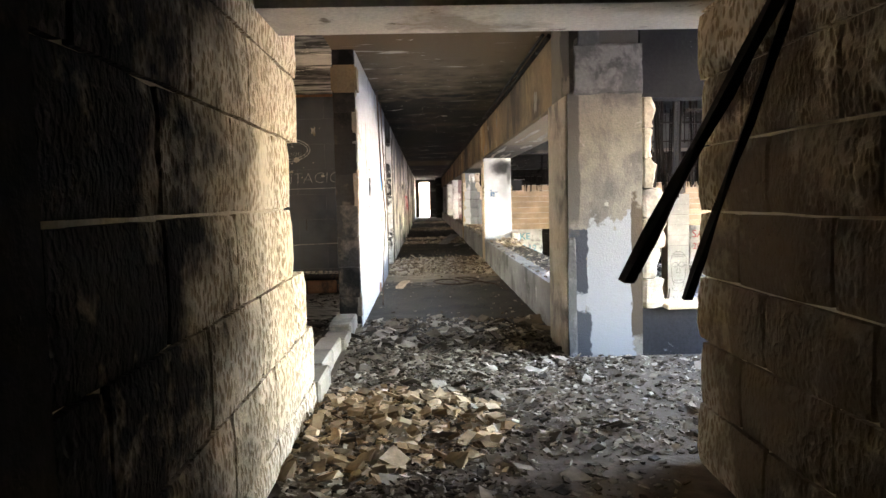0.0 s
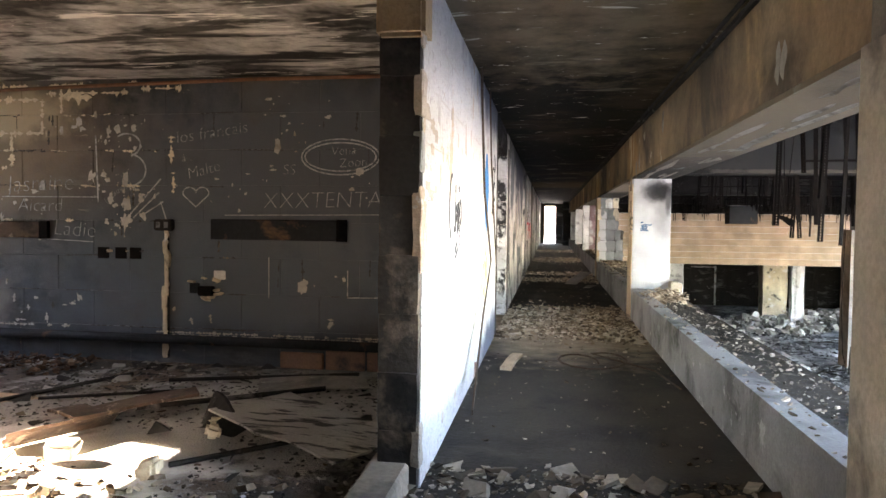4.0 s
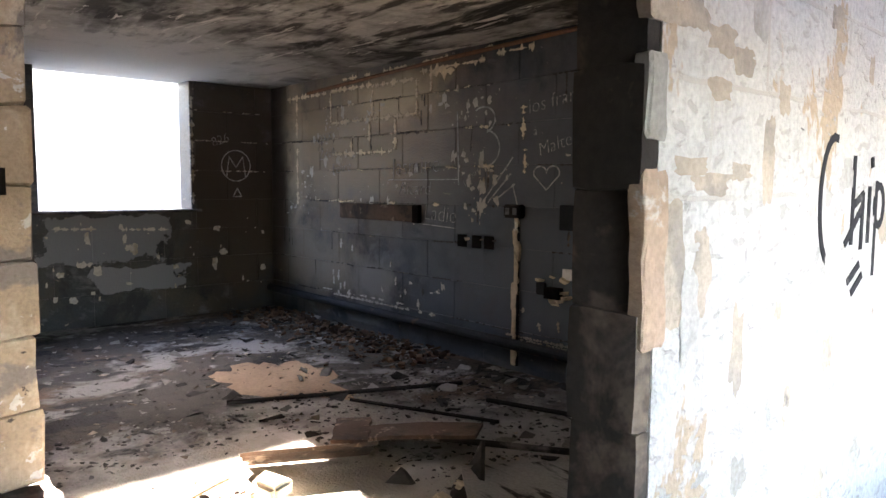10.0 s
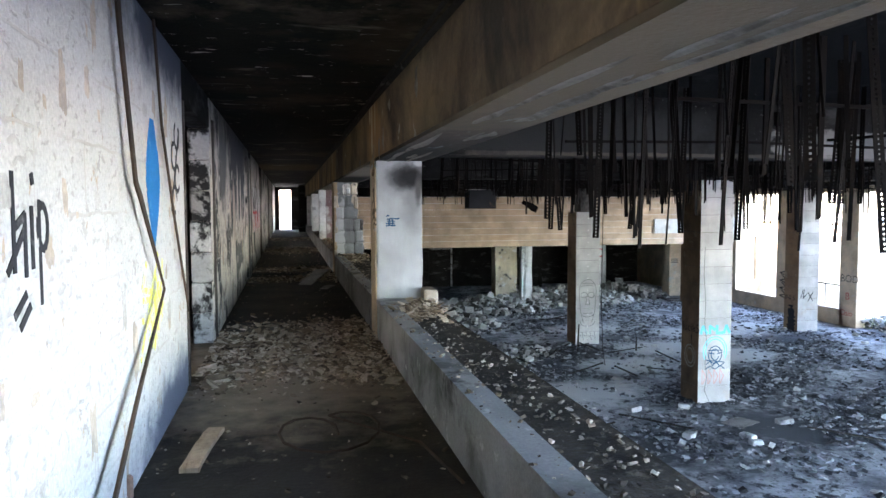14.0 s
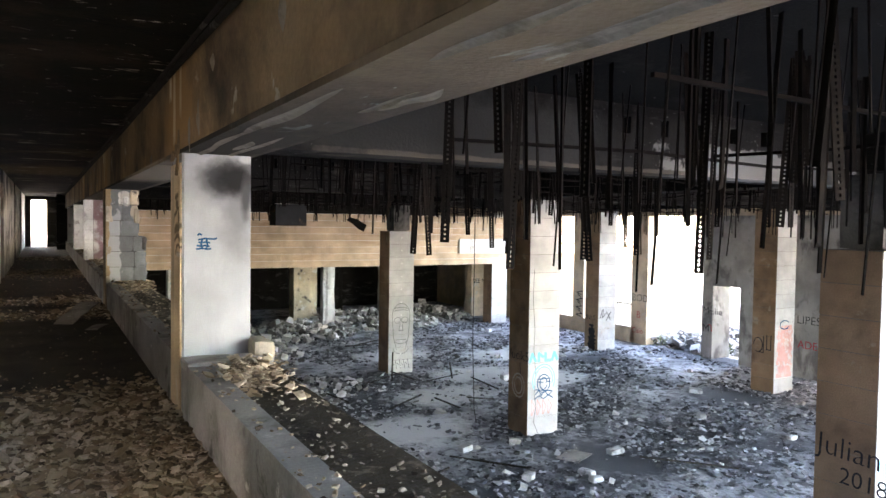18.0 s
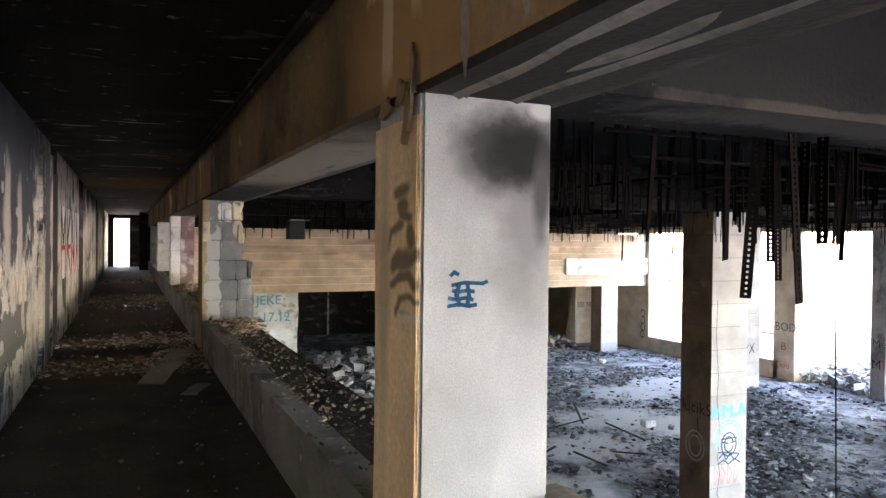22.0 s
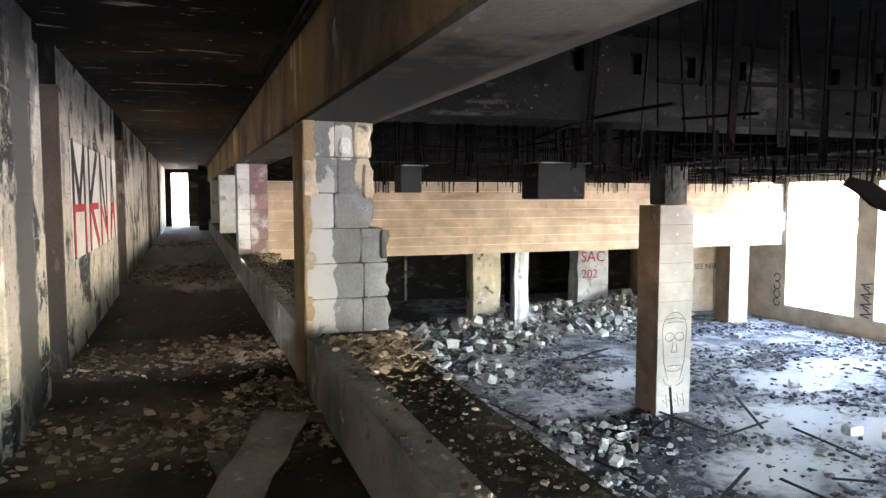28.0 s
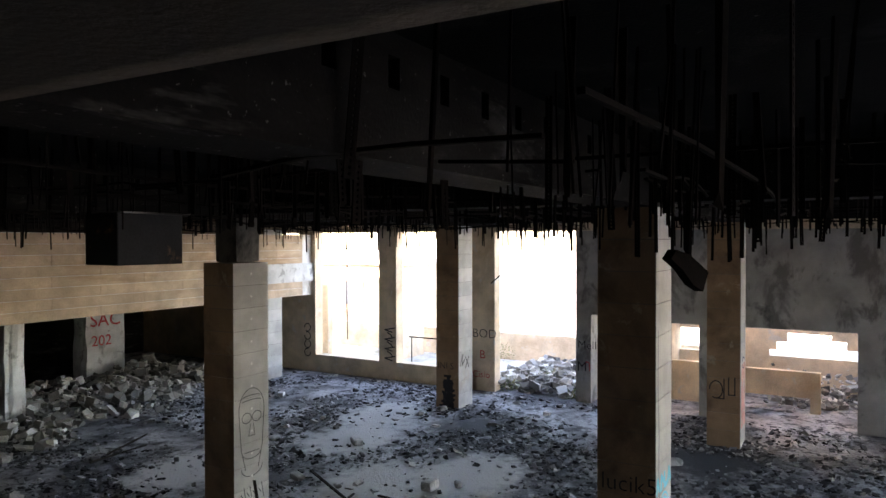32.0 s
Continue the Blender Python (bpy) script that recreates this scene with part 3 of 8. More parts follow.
# entry soil, then pale bands: rubble dust with the doorway light painted in
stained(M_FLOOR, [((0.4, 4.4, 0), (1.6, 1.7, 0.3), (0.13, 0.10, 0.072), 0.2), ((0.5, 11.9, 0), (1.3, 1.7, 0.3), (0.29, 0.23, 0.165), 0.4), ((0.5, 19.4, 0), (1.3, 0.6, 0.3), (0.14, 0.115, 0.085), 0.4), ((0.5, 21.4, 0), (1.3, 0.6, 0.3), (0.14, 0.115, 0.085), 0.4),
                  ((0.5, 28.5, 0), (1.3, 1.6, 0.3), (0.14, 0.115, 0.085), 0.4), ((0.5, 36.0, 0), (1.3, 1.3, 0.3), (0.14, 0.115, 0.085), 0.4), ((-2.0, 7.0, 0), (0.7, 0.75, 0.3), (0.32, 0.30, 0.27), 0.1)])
TRACK = ((5.4, 19.4), (7.6, 21.5), (9.9, 23.8), (12.0, 25.8), (14.4, 28.0), (16.6, 28.8), (11.0, 29.6), (13.5, 24.4))
CINDERS = ((7.4, 23.9), (8.8, 25.9), (10.2, 20.6), (12.4, 21.6), (14.8, 23.6), (10.6, 17.8), (13.0, 18.6), (16.6, 25.6), (6.2, 17.4), (17.2, 20.4))
stained(M_HALL, [((x, y, -3.16), (1.7, 1.2, 0.5), (0.05, 0.052, 0.058), 0.4) for x, y in CINDERS])
stained(M_HALL, [((x, y, -3.16), (1.5, 1.0, 0.5), (0.52, 0.52, 0.51), 0.3) for x, y in TRACK])
stained(M_LEFT2, [((-0.31, 17.2, 2.55), (0.6, 3.6, 0.62), (0.04, 0.041, 0.043), 0.45), ((-0.31, 17.2, 1.85), (0.6, 1.5, 0.6), (0.06, 0.063, 0.07), 0.08), ((-0.31, 16.26, 1.3), (0.6, 0.22, 0.42), (0.42, 0.36, 0.31), 0.35), ((-0.31, 17.05, 1.55), (0.6, 0.16, 0.45), (0.48, 0.43, 0.38), 0.35), ((-0.31, 17.73, 1.4), (0.6, 0.14, 0.42), (0.45, 0.41, 0.37), 0.35), ((-0.31, 17.4, 0.62), (0.6, 0.8, 0.2), (0.12, 0.12, 0.12), 0.03), ((-0.31, 14.6, 1.9), (0.6, 0.45, 0.5), (0.12, 0.122, 0.126), 0.3), ((-0.31, 19.7, 1.3), (0.6, 0.25, 1.3), (0.10, 0.10, 0.10), 0.15)])
# smoke browning lifted for sun bounce; bluish patches paint the window's sheen
stained(M_ROOM, [((-5.2, 9.1, 1.85), (1.6, 0.6, 0.75), (0.20, 0.15, 0.10), 0.5), ((-6.4, 9.1, 1.6), (0.25, 0.6, 0.9), (0.30, 0.25, 0.185), 0.4), ((-4.6, 9.1, 2.2), (0.6, 0.6, 0.2), (0.42, 0.34, 0.22), 0.4), ((-2.4, 9.1, 0.8), (1.9, 0.6, 0.75), (0.085, 0.106, 0.126), 0.5), ((-1.6, 9.1, 1.8), (1.6, 0.6, 0.7), (0.10, 0.11, 0.12), 0.5), ((-6.0, 9.1, 0.6), (0.8, 0.6, 0.3), (0.2, 0.17, 0.13), 0.45), ((-4.9, 9.1, 0.5), (0.35, 0.6, 0.2), (0.17, 0.165, 0.15), 0.4), ((-6.9, 8.7, 1.3), (0.5, 0.7, 1.2), (0.06, 0.048, 0.038), 0.3),
                 ((-6.9, 7.25, 0.85), (0.3, 0.6, 0.22), (0.17, 0.18, 0.20), 0.02), ((-6.9, 7.6, 0.45), (0.3, 0.45, 0.12), (0.20, 0.21, 0.23), 0.02)])
M_JAMBL = worn("white_and_soot_block", (0.40, 0.385, 0.36), [((0.48, 0.43, 0.34), 1.6, 0.5, 0.56, None), ((0.24, 0.24, 0.245), 2.8, 0.54, 0.62, (1, 1, 0.6)), ((0.04, 0.042, 0.05), 4.5, 0.585, 0.62, None), ((0.62, 0.6, 0.57), 8.0, 0.62, 0.64, None)], 60.0, 0.6, rand=0.25)
M_JAMBR = worn("tan_peeling_block", (0.36, 0.28, 0.20), [((0.50, 0.42, 0.32), 2.0, 0.48, 0.54, (1, 1, 0.6)), ((0.22, 0.19, 0.17), 3.0, 0.54, 0.6, None), ((0.55, 0.53, 0.5), 7.0, 0.6, 0.62, None), ((0.06, 0.05, 0.045), 6.0, 0.66, 0.68, None)], 60.0, 0.6, rand=0.25)
stained(M_JAMBL, [((-2.5, 5.3, 2.1), (0.3, 0.09, 0.4), (0.04, 0.045, 0.055), 0.05)])
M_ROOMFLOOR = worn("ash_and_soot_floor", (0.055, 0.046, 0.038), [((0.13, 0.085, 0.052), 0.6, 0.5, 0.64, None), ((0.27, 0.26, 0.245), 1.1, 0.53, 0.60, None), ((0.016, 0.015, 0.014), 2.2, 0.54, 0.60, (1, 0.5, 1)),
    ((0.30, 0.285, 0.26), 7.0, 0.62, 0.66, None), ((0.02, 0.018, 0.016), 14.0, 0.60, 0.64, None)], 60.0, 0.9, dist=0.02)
# pale ash, and the sun patch painted brighter into the floor colour
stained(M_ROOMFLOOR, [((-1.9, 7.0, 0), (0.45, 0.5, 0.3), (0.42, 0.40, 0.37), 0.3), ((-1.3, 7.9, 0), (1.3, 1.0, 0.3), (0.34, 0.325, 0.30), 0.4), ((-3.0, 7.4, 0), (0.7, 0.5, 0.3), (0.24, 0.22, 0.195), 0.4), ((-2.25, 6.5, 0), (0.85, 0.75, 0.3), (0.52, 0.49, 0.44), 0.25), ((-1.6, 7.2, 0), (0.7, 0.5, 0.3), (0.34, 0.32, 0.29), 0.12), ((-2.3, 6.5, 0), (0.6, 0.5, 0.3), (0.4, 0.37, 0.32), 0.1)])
# near parts of both walls: passage shade painted as dark patches, with some soot
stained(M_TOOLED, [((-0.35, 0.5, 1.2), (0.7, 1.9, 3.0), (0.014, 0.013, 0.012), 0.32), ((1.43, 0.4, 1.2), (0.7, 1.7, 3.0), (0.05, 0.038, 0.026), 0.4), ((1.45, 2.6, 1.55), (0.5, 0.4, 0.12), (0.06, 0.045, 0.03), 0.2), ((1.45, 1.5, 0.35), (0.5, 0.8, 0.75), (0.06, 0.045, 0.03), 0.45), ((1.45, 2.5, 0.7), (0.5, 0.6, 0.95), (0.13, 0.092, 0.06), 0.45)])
M_P2 = stained(worn("grey_block_part_whitewashed", (0.165, 0.176, 0.182), [((0.21, 0.222, 0.228), 2.0, 0.5, 0.62, None), ((0.36, 0.37, 0.37), 7.0, 0.66, 0.69, None)], 60.0, 0.45, rand=0.2),
    [((1.44, 19.85, 0.95), (0.13, 0.5, 0.62), (0.31, 0.32, 0.325), 0.03), ((1.62, 19.85, 1.72), (0.09, 0.5, 0.12), (0.5, 0.49, 0.46), 0.03), ((1.78, 19.85, 1.68), (0.07, 0.5, 0.22), (0.40, 0.34, 0.26), 0.04), ((1.40, 19.85, 1.5), (0.04, 0.5, 0.12), (0.30, 0.24, 0.18), 0.03)])
stained(M_CEIL, [((0.5, 5.5, 2.5), (3.0, 3.2, 0.5), (0.14, 0.105, 0.07), 0.4), ((0.5, 26.5, 2.5), (3.0, 1.6, 0.5), (0.07, 0.045, 0.024), 0.35)])
streaked(M_CEIL, [((0.40, 0.36, 0.30), 2.0, 0.635, 0.665, (0.35, 1.5, 1.0)), ((0.62, 0.57, 0.5), 4.5, 0.665, 0.685, (0.55, 1.5, 1.0)), ((0.55, 0.5, 0.44), 9.0, 0.67, 0.69, (0.4, 2.2, 1.0))])
streaked(M_ROOMCEIL, [((0.02, 0.018, 0.016), 1.2, 0.54, 0.62, (0.5, 1.6, 1.0)), ((0.66, 0.63, 0.58), 2.6, 0.60, 0.63, (0.35, 1.6, 1.0)), ((0.7, 0.67, 0.62), 6.0, 0.64, 0.66, (0.35, 1.8, 1.0))])
# less soot by the window, with its daylight painted into the white
stained(M_ROOMCEIL, [((-6.3, 7.4, 2.5), (1.6, 1.6, 0.5), (0.5, 0.485, 0.455), 0.4)])
stained(M_BEAM, [v for y in (13.1, 20.1, 27.1) for v in (((1.36, y, 2.15), (0.3, 0.5, 0.42), (0.34, 0.205, 0.09), 0.45), ((1.36, y + 0.12, 2.3), (0.3, 0.05, 0.28), (0.56, 0.45, 0.29), 0.2), ((1.36, y - 0.15, 2.35), (0.3, 0.04, 0.18), (0.5, 0.39, 0.24), 0.2), ((1.36, y + 0.3, 2.42), (0.3, 0.06, 0.12), (0.6, 0.5, 0.34), 0.2))])
# soffit tone by zone: pale around y 15, near black around 12 and 19
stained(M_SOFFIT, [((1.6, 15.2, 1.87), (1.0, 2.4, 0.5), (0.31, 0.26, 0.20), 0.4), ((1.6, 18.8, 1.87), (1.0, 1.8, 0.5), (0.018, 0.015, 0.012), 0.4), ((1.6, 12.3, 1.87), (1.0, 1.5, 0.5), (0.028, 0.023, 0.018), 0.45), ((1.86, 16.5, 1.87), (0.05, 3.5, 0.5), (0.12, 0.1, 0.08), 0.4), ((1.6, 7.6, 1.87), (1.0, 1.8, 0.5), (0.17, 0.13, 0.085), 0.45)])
M_SAG = worn("black_smoked_slab", (0.36, 0.355, 0.34), [((0.03, 0.03, 0.03), 1.1, 0.47, 0.62, None), ((0.12, 0.12, 0.118), 3.0, 0.5, 0.6, (1, 0.35, 1)), ((0.3, 0.3, 0.28), 6.0, 0.66, 0.69, (1, 0.4, 1))], 40.0, 0.5)
stained(M_SAG, [((-1.5, 4.35, 1.55), (0.05, 0.05, 0.2), (0.16, 0.065, 0.035), 0.1), ((-1.9, 3.9, 1.56), (0.06, 0.07, 0.2), (0.2, 0.08, 0.045), 0.1), ((-1.7, 3.3, 1.56), (0.05, 0.06, 0.2), (0.24, 0.1, 0.05), 0.1), ((-1.34, 4.0, 1.66), (0.06, 1.4, 0.02), (0.008, 0.008, 0.008), 0.1)])
M_LINTEL = stained(worn("whitewashed_lintel", (0.60, 0.565, 0.51), [((0.40, 0.35, 0.29), 1.6, 0.52, 0.62, None), ((0.2, 0.17, 0.14), 5.0, 0.64, 0.7, None)], 50.0, 0.3), [((0.62, 2.95, 2.05), (0.22, 0.3, 0.03), (0.34, 0.12, 0.06), 0.3)])
# bare pale concrete patch; the beam's lit face and bottom edge are painted in
stained(M_XBEAM, [((3.8, 12.95, 2.15), (1.9, 0.3, 0.4), (0.03, 0.0305, 0.0305), 0.35), ((7.9, 12.95, 2.05), (1.7, 0.3, 0.2), (0.20, 0.195, 0.185), 0.06), ((4.6, 12.95, 1.96), (2.0, 0.3, 0.03), (0.075, 0.067, 0.058), 0.2)])
M_BROWNBOARD = worn("charred_brown_board", (0.10, 0.065, 0.045), [((0.03, 0.025, 0.02), 3.0, 0.5, 0.65, None), ((0.3, 0.23, 0.17), 9.0, 0.6, 0.68, None)], 40.0, 0.4)
M_WEATHERED = worn("weathered_grey_planks", (0.34, 0.33, 0.31), [((0.05, 0.048, 0.045), 14.0, 0.52, 0.6, (0.25, 1.0, 1)), ((0.34, 0.33, 0.31), 18.0, 0.6, 0.66, (0.3, 1.2, 1))], 60.0, 0.5)
# ---------------------------------------------------------------- builders
def mesh_of(bm, name, mat):
    me = bpy.data.meshes.new(name)
    bm.to_mesh(me)
    bm.free()
    me.materials.append(mat)
    return me


def box(bm, x0, x1, y0, y1, z0, z1):
    vs = [bm.verts.new(p) for p in ((x0, y0, z0), (x1, y0, z0), (x1, y1, z0), (x0, y1, z0),
                                    (x0, y0, z1), (x1, y0, z1), (x1, y1, z1), (x0, y1, z1))]
    for q in ((0, 3, 2, 1), (4, 5, 6, 7), (0, 1, 5, 4), (1, 2, 6, 5), (2, 3, 7, 6), (3, 0, 4, 7)):
        bm.faces.new([vs[k] for k in q])
    return vs


def part(name, bm, mat, parent, label=""):
    ob = new(name, mesh_of(bm, name, mat))
    ob.parent = parent
    if label:
        ob["label"] = label
    return ob


def solid(name, bm, mat, label="", category="", group="", kind="structure"):
    return tagged(new(name, mesh_of(bm, name, mat)), label, category, group, kind)


def slab(name, mat, *boxes, label="", category="", kind="structure", pieces=""):
    """A wall or slab of boxes; with a name for its pieces, all but the first become parts."""
    bm = bmesh.new()
    for b in boxes[:1] if pieces else boxes:
        box(bm, *b)
    wall = solid(name, bm, mat, label, category, "", kind)
    for b in boxes[1:] if pieces else ():
        bm = bmesh.new()
        box(bm, *b)
        part(pieces, bm, mat, wall)
    return wall


XL, XR, ZC, ZB, ZH = -0.31, 1.36, 2.5, 1.87, -3.16   # left wall, parapet face, ceiling, beam soffit, hall floor
HT = 2.62                                             # hall soffit


def chunk(bm, c, size, rnd, flat=1.0, jit=0.3):
    """One broken piece: a box with its corners pushed about, turned at random."""
    m = Euler((rnd.uniform(-0.35, 0.35), rnd.uniform(-0.35, 0.35), rnd.uniform(0, 6.28))).to_matrix()
    sx, sy, sz = size * rnd.uniform(0.6, 1.3), size * rnd.uniform(0.5, 1.0), size * flat * rnd.uniform(0.5, 1.1)
    vs = []
    for k in range(8):
        p = Vector(((k & 1) - 0.5, (k >> 1 & 1) - 0.5, (k >> 2) - 0.5))
        p = Vector((p.x * sx * (1 + rnd.uniform(-jit, jit)), p.y * sy * (1 + rnd.uniform(-jit, jit)), p.z * sz * (1 + rnd.uniform(-jit, jit))))
        vs.append(bm.verts.new(m @ p + Vector(c)))
    for q in ((0, 2, 3, 1), (4, 5, 7, 6), (0, 1, 5, 4), (1, 3, 7, 5), (3, 2, 6, 7), (2, 0, 4, 6)):
        bm.faces.new([vs[k] for k in q])


def debris(name, n, where, lo, hi, mat, label, category, seed, flat=0.4, power=2.2):
    """Loose pieces, strewn where the function says."""
    rnd = random.Random(seed)
    V, Fq = [], []
    corners = [((k & 1) - 0.5, (k >> 1 & 1) - 0.5, (k >> 2) - 0.5) for k in range(8)]
    quads = ((0, 2, 3, 1), (4, 5, 7, 6), (0, 1, 5, 4), (1, 3, 7, 5), (3, 2, 6, 7), (2, 0, 4, 6))
    for _ in range(n):
        x, y, z = where(rnd)
        s = lo + (hi - lo) * rnd.random() ** power
        m = Euler((rnd.uniform(-0.5, 0.5), rnd.uniform(-0.5, 0.5), rnd.uniform(0, 6.28))).to_matrix()
        sx, sy, sz = s * rnd.uniform(0.7, 1.4), s * rnd.uniform(0.5, 1.0), s * flat * rnd.uniform(0.4, 1.2)
        base = len(V)
        for c in corners:
            p = m @ Vector((c[0] * sx * rnd.uniform(0.55, 1.3), c[1] * sy * rnd.uniform(0.55, 1.3), c[2] * sz * rnd.uniform(0.6, 1.3)))
            V.append((x + p.x, y + p.y, z + p.z + sz * 0.3))
        Fq.extend([tuple(base + k for k in q) for q in quads])
    me = bpy.data.meshes.new(name)
    me.from_pydata(V, [], Fq)
    me.materials.append(mat)
    return tagged(new(name, me), label, category, "", "stuff")


def rod(bm, p, q, r, sides=6):
    """A round bar between two points."""
    p, q = Vector(p), Vector(q)
    z = (q - p).normalized()
    x = z.orthogonal().normalized()
    y = z.cross(x)
    rings = [[bm.verts.new(o + (x * math.cos(a) + y * math.sin(a)) * r) for a in [6.2832 * k / sides for k in range(sides)]] for o in (p, q)]
    for k in range(sides):
        bm.faces.new((rings[0][k], rings[0][(k + 1) % sides], rings[1][(k + 1) % sides], rings[1][k]))
    bm.faces.new(rings[0][::-1])
    bm.faces.new(rings[1])


def bar(bm, p, q, w, t):
    """A flat bar between two points, w wide and t thick."""
    p, q = Vector(p), Vector(q)
    z = (q - p).normalized()
    x = z.cross(Vector((0, 0, 1)))
    x = x.normalized() if x.length > 0.05 else z.orthogonal().normalized()
    y = z.cross(x)
    r = [[bm.verts.new(o + x * a * w / 2 + y * b * t / 2) for a, b in ((-1, -1), (1, -1), (1, 1), (-1, 1))] for o in (p, q)]
    for k in range(4):
        bm.faces.new((r[0][k], r[0][(k + 1) % 4], r[1][(k + 1) % 4], r[1][k]))
    bm.faces.new(r[0][::-1])
    bm.faces.new(r[1])


def swept(bm, pts, w, t):
    """One flat bar bent through all the points."""
    pts = [Vector(p) for p in pts]
    rings = []
    for k, p in enumerate(pts):
        z = (pts[min(k + 1, len(pts) - 1)] - pts[max(k - 1, 0)]).normalized()
        x = z.cross(Vector((0.02, 0.03, 1)))
        x = x.normalized() if x.length > 0.05 else Vector((1, 0, 0))
        y = z.cross(x)
        rings.append([bm.verts.new(p + x * a * w / 2 + y * b * t / 2) for a, b in ((-1, -1), (1, -1), (1, 1), (-1, 1))])
    for p, q in zip(rings, rings[1:]):
        for k in range(4):
            bm.faces.new((p[k], p[(k + 1) % 4], q[(k + 1) % 4], q[k]))
    bm.faces.new(rings[0][::-1])
    bm.faces.new(rings[-1])


def tube(bm, pts, r, sides=6):
    for a, b in zip(pts, pts[1:]):
        rod(bm, a, b, r, sides)


def plane_frame(side, at):
    """Axes of a drawing on a wall: facing +x, -x or -y; u runs to the reader's right, v up."""
    if side == "+x":
        return lambda u, v, h=0.0: Vector((at + h, u, v))
    if side == "-x":
        return lambda u, v, h=0.0: Vector((at - h, u, v))
    return lambda u, v, h=0.0: Vector((u, at - h, v))


def ribbon(bm, pts, w, fr, lift=0.002):
    """A painted line through points on a wall."""
    for (u0, v0), (u1, v1) in zip(pts, pts[1:]):
        d = Vector((u1 - u0, v1 - v0))
        if d.length < 1e-5:
            continue
        d.normalize()
        n = Vector((-d.y, d.x)) * (w / 2)
        e = d * (w * 0.3)
        q = [(u0 - e.x + n.x, v0 - e.y + n.y), (u0 - e.x - n.x, v0 - e.y - n.y), (u1 + e.x - n.x, v1 + e.y - n.y), (u1 + e.x + n.x, v1 + e.y + n.y)]
        rise = 0.00002 * (len(bm.faces) % 100)
        lo = [bm.verts.new(fr(a, b, 0.0005)) for a, b in q]
        hi = [bm.verts.new(fr(a, b, lift + rise)) for a, b in q]
        bm.faces.new(hi)
        for k in range(4):
            bm.faces.new((lo[k], lo[(k + 1) % 4], hi[(k + 1) % 4], hi[k]))


def ragged(bm, pts, w, fr, r, lift=0.005, skip=0.12):
    """A broken crust along a line on a wall, its edges uneven and with gaps."""
    for (u0, v0), (u1, v1) in zip(pts, pts[1:]):
        d = Vector((u1 - u0, v1 - v0))
        ln = d.length
        d.normalize()
        n = Vector((-d.y, d.x))
        a = 0.0
        while a < ln:
            e = min(ln, a + w * r.uniform(1.2, 4.0))
            if r.random() > skip and e - a > 0.008:
                p, q, k = Vector((u0, v0)) + d * a, Vector((u0, v0)) + d * e, 12
                seed = r.uniform(0, 90)
                bulge = [max(0.04, abs(math.sin(3.1416 * t / k)) ** 0.45 * (0.55 + 0.9 * noise.noise(Vector((t * 0.55, seed, 0.0))))) for t in range(k + 1)]
                up = [p.lerp(q, t / k) + n * w * bulge[t] * r.uniform(0.15, 0.85) for t in range(k + 1)]
                dn = [p.lerp(q, t / k) - n * w * bulge[t] * r.uniform(0.15, 0.85) for t in range(k + 1)]
                h = lift * r.uniform(0.5, 1.0)
                top = [(bm.verts.new(fr(x.x, x.y, h)), bm.verts.new(fr(y.x, y.y, h))) for x, y in zip(up, dn)]
                low = [(bm.verts.new(fr(x.x, x.y, 0.0)), bm.verts.new(fr(y.x, y.y, 0.0))) for x, y in zip(up, dn)]
                for t in range(k):
                    bm.faces.new((top[t][0], top[t][1], top[t + 1][1], top[t + 1][0]))
                    bm.faces.new((top[t][0], top[t + 1][0], low[t + 1][0], low[t][0]))
                    bm.faces.new((top[t][1], low[t][1], low[t + 1][1], top[t + 1][1]))
                bm.faces.new((top[0][0], low[0][0], low[0][1], top[0][1]))
                bm.faces.new((top[k][0], top[k][1], low[k][1], low[k][0]))
            a = e + w * r.uniform(0.0, 0.5)


def arc(cu, cv, ru, rv, a0, a1, n=14):
    return [(cu + ru * math.cos(radians(a0 + (a1 - a0) * k / n)), cv + rv * math.sin(radians(a0 + (a1 - a0) * k / n))) for k in range(n + 1)]


def paint(parent, mat, fr, lines, w, name="graffiti", label=""):
    bm = bmesh.new()
    for pts in lines:
        ribbon(bm, pts, w, fr)
    bmesh.ops.recalc_face_normals(bm, faces=bm.faces)
    return part(name, bm, mat, parent, label)


def lettering(parent, text, size, mat, m, label="", thin=0.0, shear=0.0, name="graffiti"):
    """Words in the built-in font, laid on a wall as a thin mesh."""
    cu = bpy.data.curves.new("lettering", "FONT")
    cu.body, cu.size, cu.extrude, cu.offset, cu.shear = text, size, 0.0015, -thin, shear
    cu.resolution_u = 3
    tmp = bpy.data.objects.new("lettering", cu)
    me = bpy.data.meshes.new_from_object(tmp)
    bpy.data.objects.remove(tmp)
    me.materials.clear()
    me.materials.append(mat)
    ob = new(name, me)
    ob.parent = parent
    ob.matrix_basis = m
    if label:
        ob["label"] = label
    return ob


def on_y(x, y, z, tilt=0):
    """Lettering on a wall that faces -y."""
    return pose(x, y - 0.003, z, 90, 0, 0) @ pose(0, 0, 0, 0, 0, tilt)


def on_xm(x, y, z, tilt=0):
    """Lettering on a wall that faces -x."""
    return pose(x - 0.003, y, z, 90, 0, -90) @ pose(0, 0, 0, 0, 0, tilt)

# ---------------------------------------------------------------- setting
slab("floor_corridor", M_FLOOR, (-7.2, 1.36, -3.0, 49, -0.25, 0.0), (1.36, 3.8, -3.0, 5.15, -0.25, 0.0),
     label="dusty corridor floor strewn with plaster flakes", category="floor")
